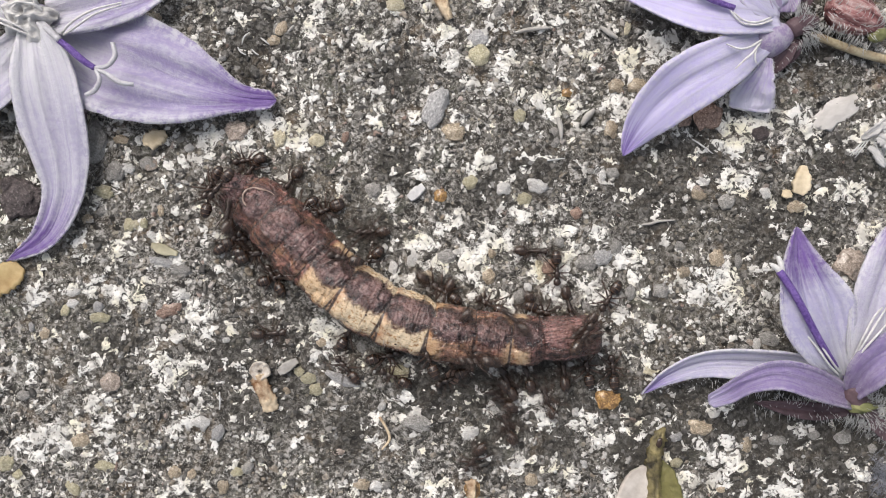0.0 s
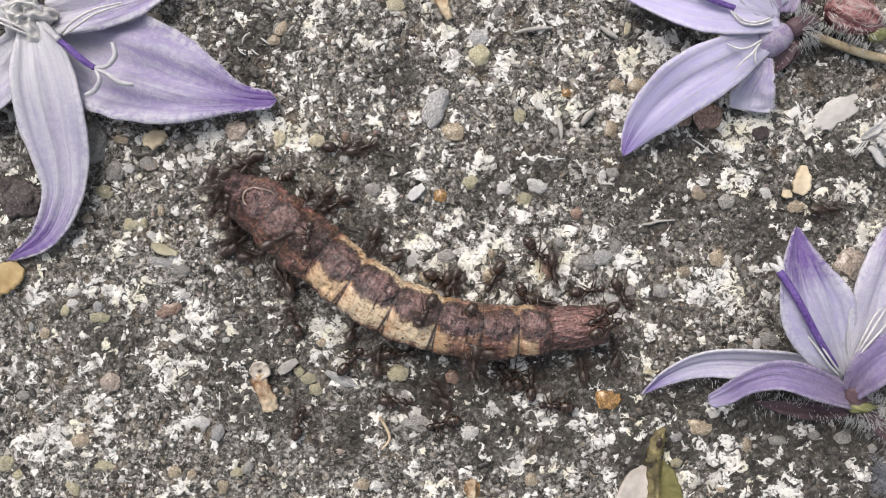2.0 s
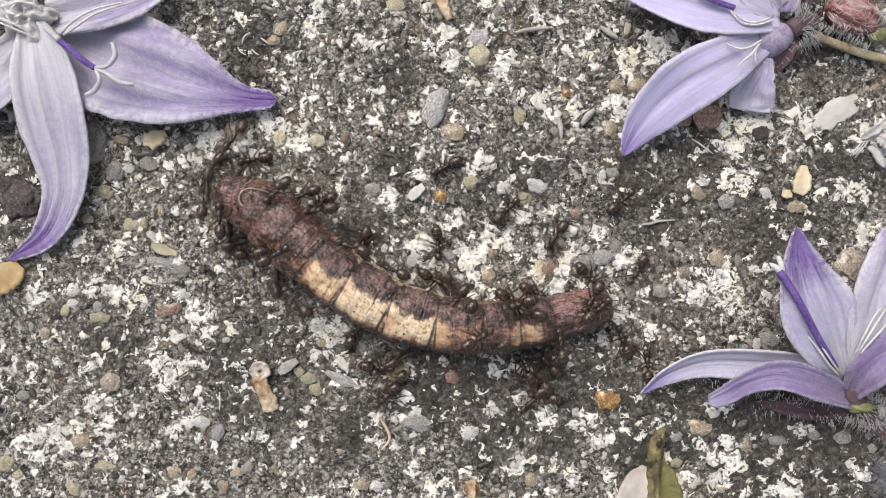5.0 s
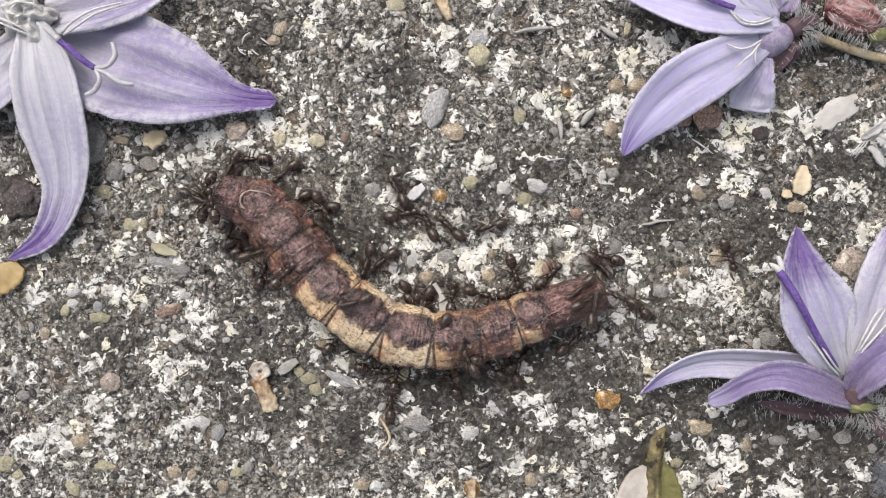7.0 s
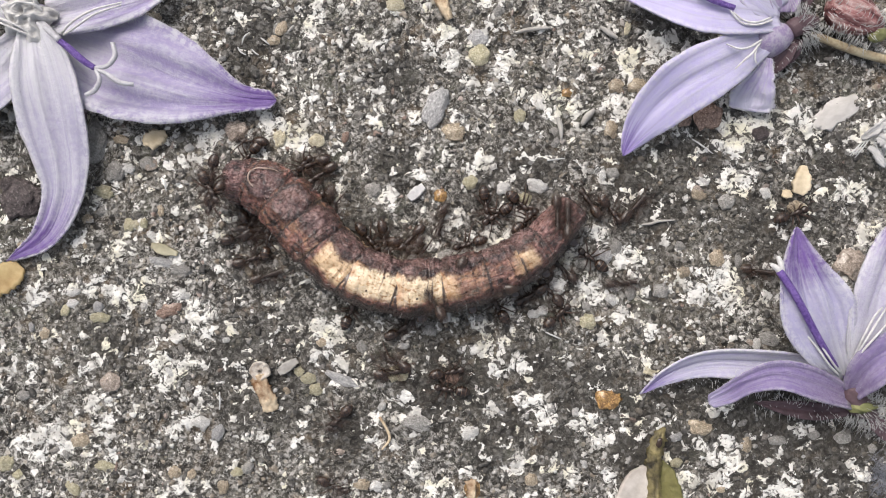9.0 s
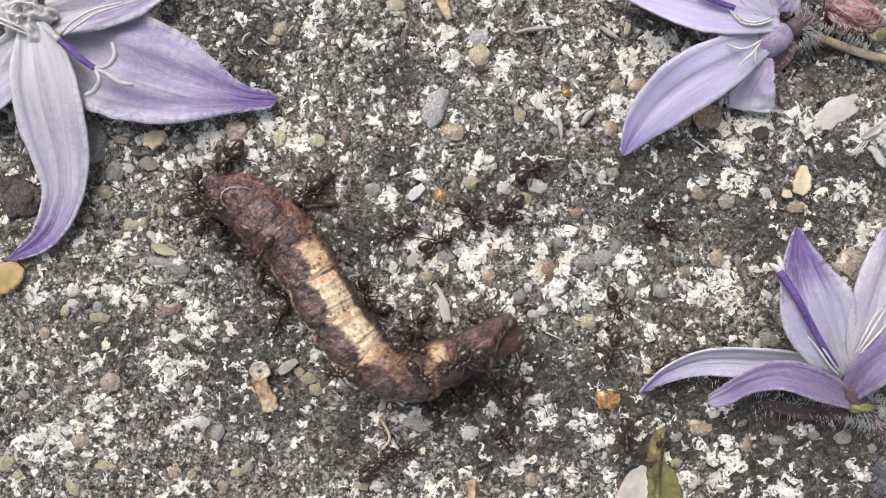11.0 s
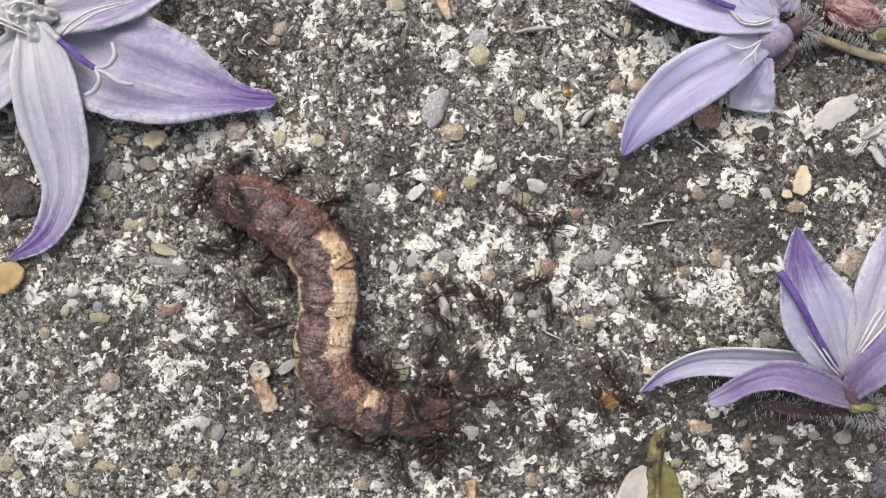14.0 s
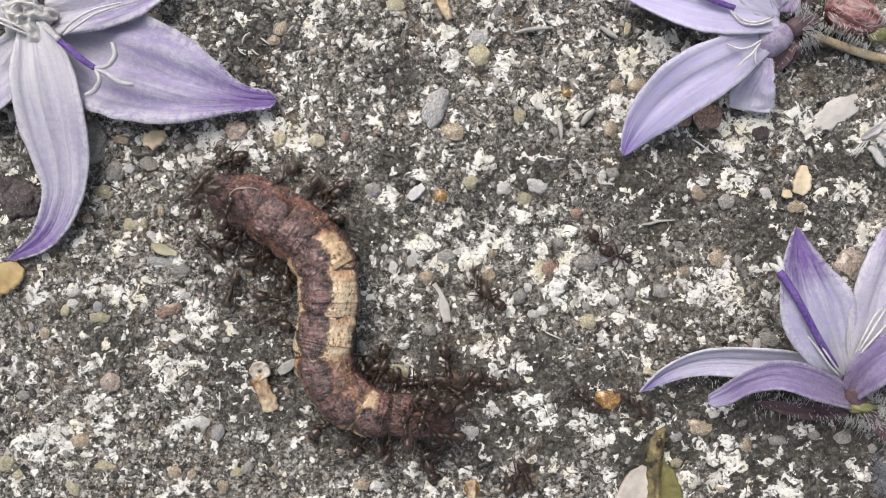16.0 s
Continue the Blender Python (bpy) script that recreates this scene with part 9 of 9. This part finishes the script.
    scurry(ANTS[32], [(0, crawl(6.6, -13.9, 0.0, 100)), (0.5, crawl(6.2, -11.7, 5.6, 99)), (1, crawl(5.7, -11.7, 5.4, 105)), (1.5, crawl(4.7, -5.2, 0.0, 185)), (2, crawl(3.3, -11.9, 4.3, 263)), (2.5, crawl(3.8, -13.0, 0.0, 183)), (3, crawl(3.8, -13.6, 0.0, 103)), (3.5, crawl(4.1, -14.2, 0.0, 45)), (4, crawl(6.3, -10.3, 5.0, 88)), (4.62, crawl(4.0, -8.5, 6.4, 91)), (5.25, crawl(4.3, -8.9, 6.4, 11)), (5.88, crawl(7.6, -12.4, 0.0, -60)), (6.5, crawl(6.4, -12.7, 0.0, -140)), (7, crawl(5.5, -13.2, 0.0, -220)), (7.5, crawl(7.2, -9.3, 0.0, -300)), (8, crawl(9.0, -8.4, 0.0, -238)), (8.5, crawl(6.1, -6.7, 0.0, -212)), (9, crawl(6.1, -6.5, 0.0, -238)), (9.62, crawl(5.6, -7.9, 4.9, -236)), (10.25, crawl(5.9, -8.1, 6.1, -156)), (10.88, crawl(2.3, -11.1, 6.1, -144)), (11.5, crawl(1.0, -12.4, 0.0, -64)), (12, crawl(8.8, -9.3, 0.0, 16)), (12.5, crawl(4.1, -4.9, 0.0, 96)), (13, crawl(4.1, -5.5, 0.0, 16)), (13.5, crawl(6.0, -6.2, 0.0, -13)), (14, crawl(6.0, -6.8, 0.0, -93)), (14.5, crawl(4.1, -9.3, 0.0, -124)), (15, crawl(2.2, -12.4, 0.0, -124)), (15.5, crawl(1.6, -13.0, 0.0, -80)), (16, crawl(0.4, -12.4, 0.0, -79))])
    scurry(ANTS[33], [(0, crawl(-15.4, 4.5, 0.0, -146)), (0.5, crawl(-15.9, 5.2, 0.0, -146)), (1, crawl(-15.9, 5.3, 0.0, -145)), (1.5, crawl(-15.9, 5.4, 0.0, -143)), (2, crawl(-18.0, 7.4, 0.0, -144)), (2.5, crawl(-18.0, 7.4, 0.0, -144)), (3, crawl(-18.1, 7.5, 0.0, -143)), (3.5, crawl(-18.1, 7.5, 0.0, -142)), (4, crawl(-18.3, 8.0, 0.0, -139)), (4.62, crawl(-19.6, 6.8, 5.3, -112)), (5.25, crawl(-16.7, 5.3, 4.6, -140)), (5.88, crawl(-18.2, 9.0, 0.0, -131)), (6.5, crawl(-17.6, 8.8, 0.0, -137)), (7, crawl(-17.3, 8.5, 0.0, -142)), (7.5, crawl(-16.1, 8.1, 0.0, -144)), (8, crawl(-16.4, 7.5, 0.0, -200)), (8.5, crawl(-21.7, 10.2, 0.0, -210)), (9, crawl(-21.3, 10.3, 0.0, -130)), (9.62, crawl(-18.7, 10.4, 0.0, -127)), (10.25, crawl(-21.2, 10.5, 0.0, -181)), (10.88, crawl(-23.0, 10.5, 0.0, -111)), (11.5, crawl(-21.9, 8.9, 0.0, -113)), (12, crawl(-23.1, 9.1, 0.0, -114)), (12.5, crawl(-23.1, 9.1, 0.0, -114)), (13, crawl(-23.1, 9.1, 0.0, -139)), (13.5, crawl(-25.0, 5.9, 5.5, -139)), (14, crawl(-25.0, 5.9, 5.5, -70)), (14.5, crawl(-25.0, 5.9, 5.5, -76)), (15, crawl(-25.0, 5.9, 5.5, -77)), (15.5, crawl(-24.7, 5.9, 5.5, -120)), (16, crawl(-24.7, 5.7, 5.5, -152))])
    scurry(ANTS[34], [(0, crawl(10.1, -6.3, 0.0, -58)), (0.5, crawl(8.8, -6.2, 0.0, -66)), (1, crawl(11.2, -5.7, 0.0, -54)), (1.5, crawl(8.5, -4.9, 0.0, -62)), (2, crawl(9.1, -5.5, 0.0, -65)), (2.5, crawl(9.7, -4.9, 0.0, 15)), (3, crawl(12.5, -3.0, 0.0, 18)), (3.5, crawl(15.3, -3.0, 0.0, -15)), (4, crawl(15.9, -3.9, 0.0, -57)), (4.62, crawl(14.8, -3.6, 0.0, -49)), (5.25, crawl(17.3, -3.0, 0.0, -51)), (5.88, crawl(15.4, -3.0, 4.7, -43)), (6.5, crawl(16.8, -1.5, 0.0, -37)), (7, crawl(17.2, -1.8, 0.0, -45)), (7.5, crawl(16.3, 0.7, 5.0, -58)), (8, crawl(16.3, 0.7, 5.0, -51)), (8.5, crawl(16.5, 1.3, 0.0, 29)), (9, crawl(18.4, 4.4, 0.0, -51)), (9.62, crawl(18.9, -0.4, 0.0, -98)), (10.25, crawl(17.7, -0.7, 0.0, -93)), (10.88, crawl(18.6, -5.6, 0.0, -75)), (11.5, crawl(19.6, -8.0, 0.0, 5)), (12, crawl(25.2, -1.2, 0.0, 69)), (12.5, crawl(24.0, 3.2, 0.0, 104)), (13, crawl(24.0, 3.8, 0.0, 184)), (13.5, crawl(14.0, -2.4, 0.0, 219)), (14, crawl(11.6, -6.2, 0.0, 279)), (14.5, crawl(15.3, -9.9, 0.0, 309)), (15, crawl(15.6, -11.1, 0.0, 229)), (15.5, crawl(10.9, -14.2, 0.0, 149)), (16, crawl(4.1, -3.7, 0.0, 123))])
    scurry(ANTS[35], [(0, crawl(15.9, -13.4, 0.0, 101)), (0.5, crawl(13.7, -13.4, 0.0, 105)), (1, crawl(13.4, -13.0, 0.0, 106)), (1.5, crawl(11.5, -5.4, 0.0, 74)), (2, crawl(15.8, -4.6, 0.0, 8)), (2.5, crawl(16.1, -4.7, 0.0, -72)), (3, crawl(16.3, -4.6, 0.0, -73)), (3.5, crawl(17.5, -10.8, 3.4, -59)), (4, crawl(20.6, -11.7, 0.0, 21)), (4.62, crawl(20.5, -11.0, 0.0, 101)), (5.25, crawl(18.3, -9.7, 0.0, 119)), (5.88, crawl(17.1, -6.1, 4.8, 110)), (6.5, crawl(19.6, -6.8, 0.0, 126)), (7, crawl(19.1, -5.3, 4.2, 156)), (7.5, crawl(20.3, -5.5, 0.0, 128)), (8, crawl(16.8, -5.3, 0.0, 139)), (8.5, crawl(15.9, -1.8, 0.0, 94)), (9, crawl(16.5, -1.2, 0.0, 144)), (9.62, crawl(18.2, -2.6, 0.0, 224)), (10.25, crawl(17.8, -6.8, 0.0, 275)), (10.88, crawl(18.8, -10.6, 0.0, 270)), (11.5, crawl(17.8, -16.1, 0.0, 265)), (12, crawl(18.4, -15.5, 0.0, 185)), (12.5, crawl(14.7, -8.0, 0.0, 105)), (13, crawl(17.2, -1.2, 0.0, 185)), (13.5, crawl(12.2, -11.1, 0.0, 265)), (14, crawl(20.3, -16.7, 0.0, 327)), (14.5, crawl(20.9, -16.7, 0.0, 337)), (15, crawl(24.6, -18.6, 0.0, 301)), (15.5, crawl(22.7, -19.8, 0.0, 221)), (16, crawl(21.5, -17.3, 0.0, 141))])
    walk(LONG_PETAL, [(0, pose(0, 0, 0)), (3.1, pose(0, 0, 0)), (3.4, pose(-0.00018, 0, 0)), (9.2, pose(-0.00018, 0, 0)), (11.3, pose(-0.00025, 0.00018, 0)), (16, pose(-0.00025, 0.00018, 0))])
    for i, ant in enumerate(ANTS):
        step(ant, i)


motions()
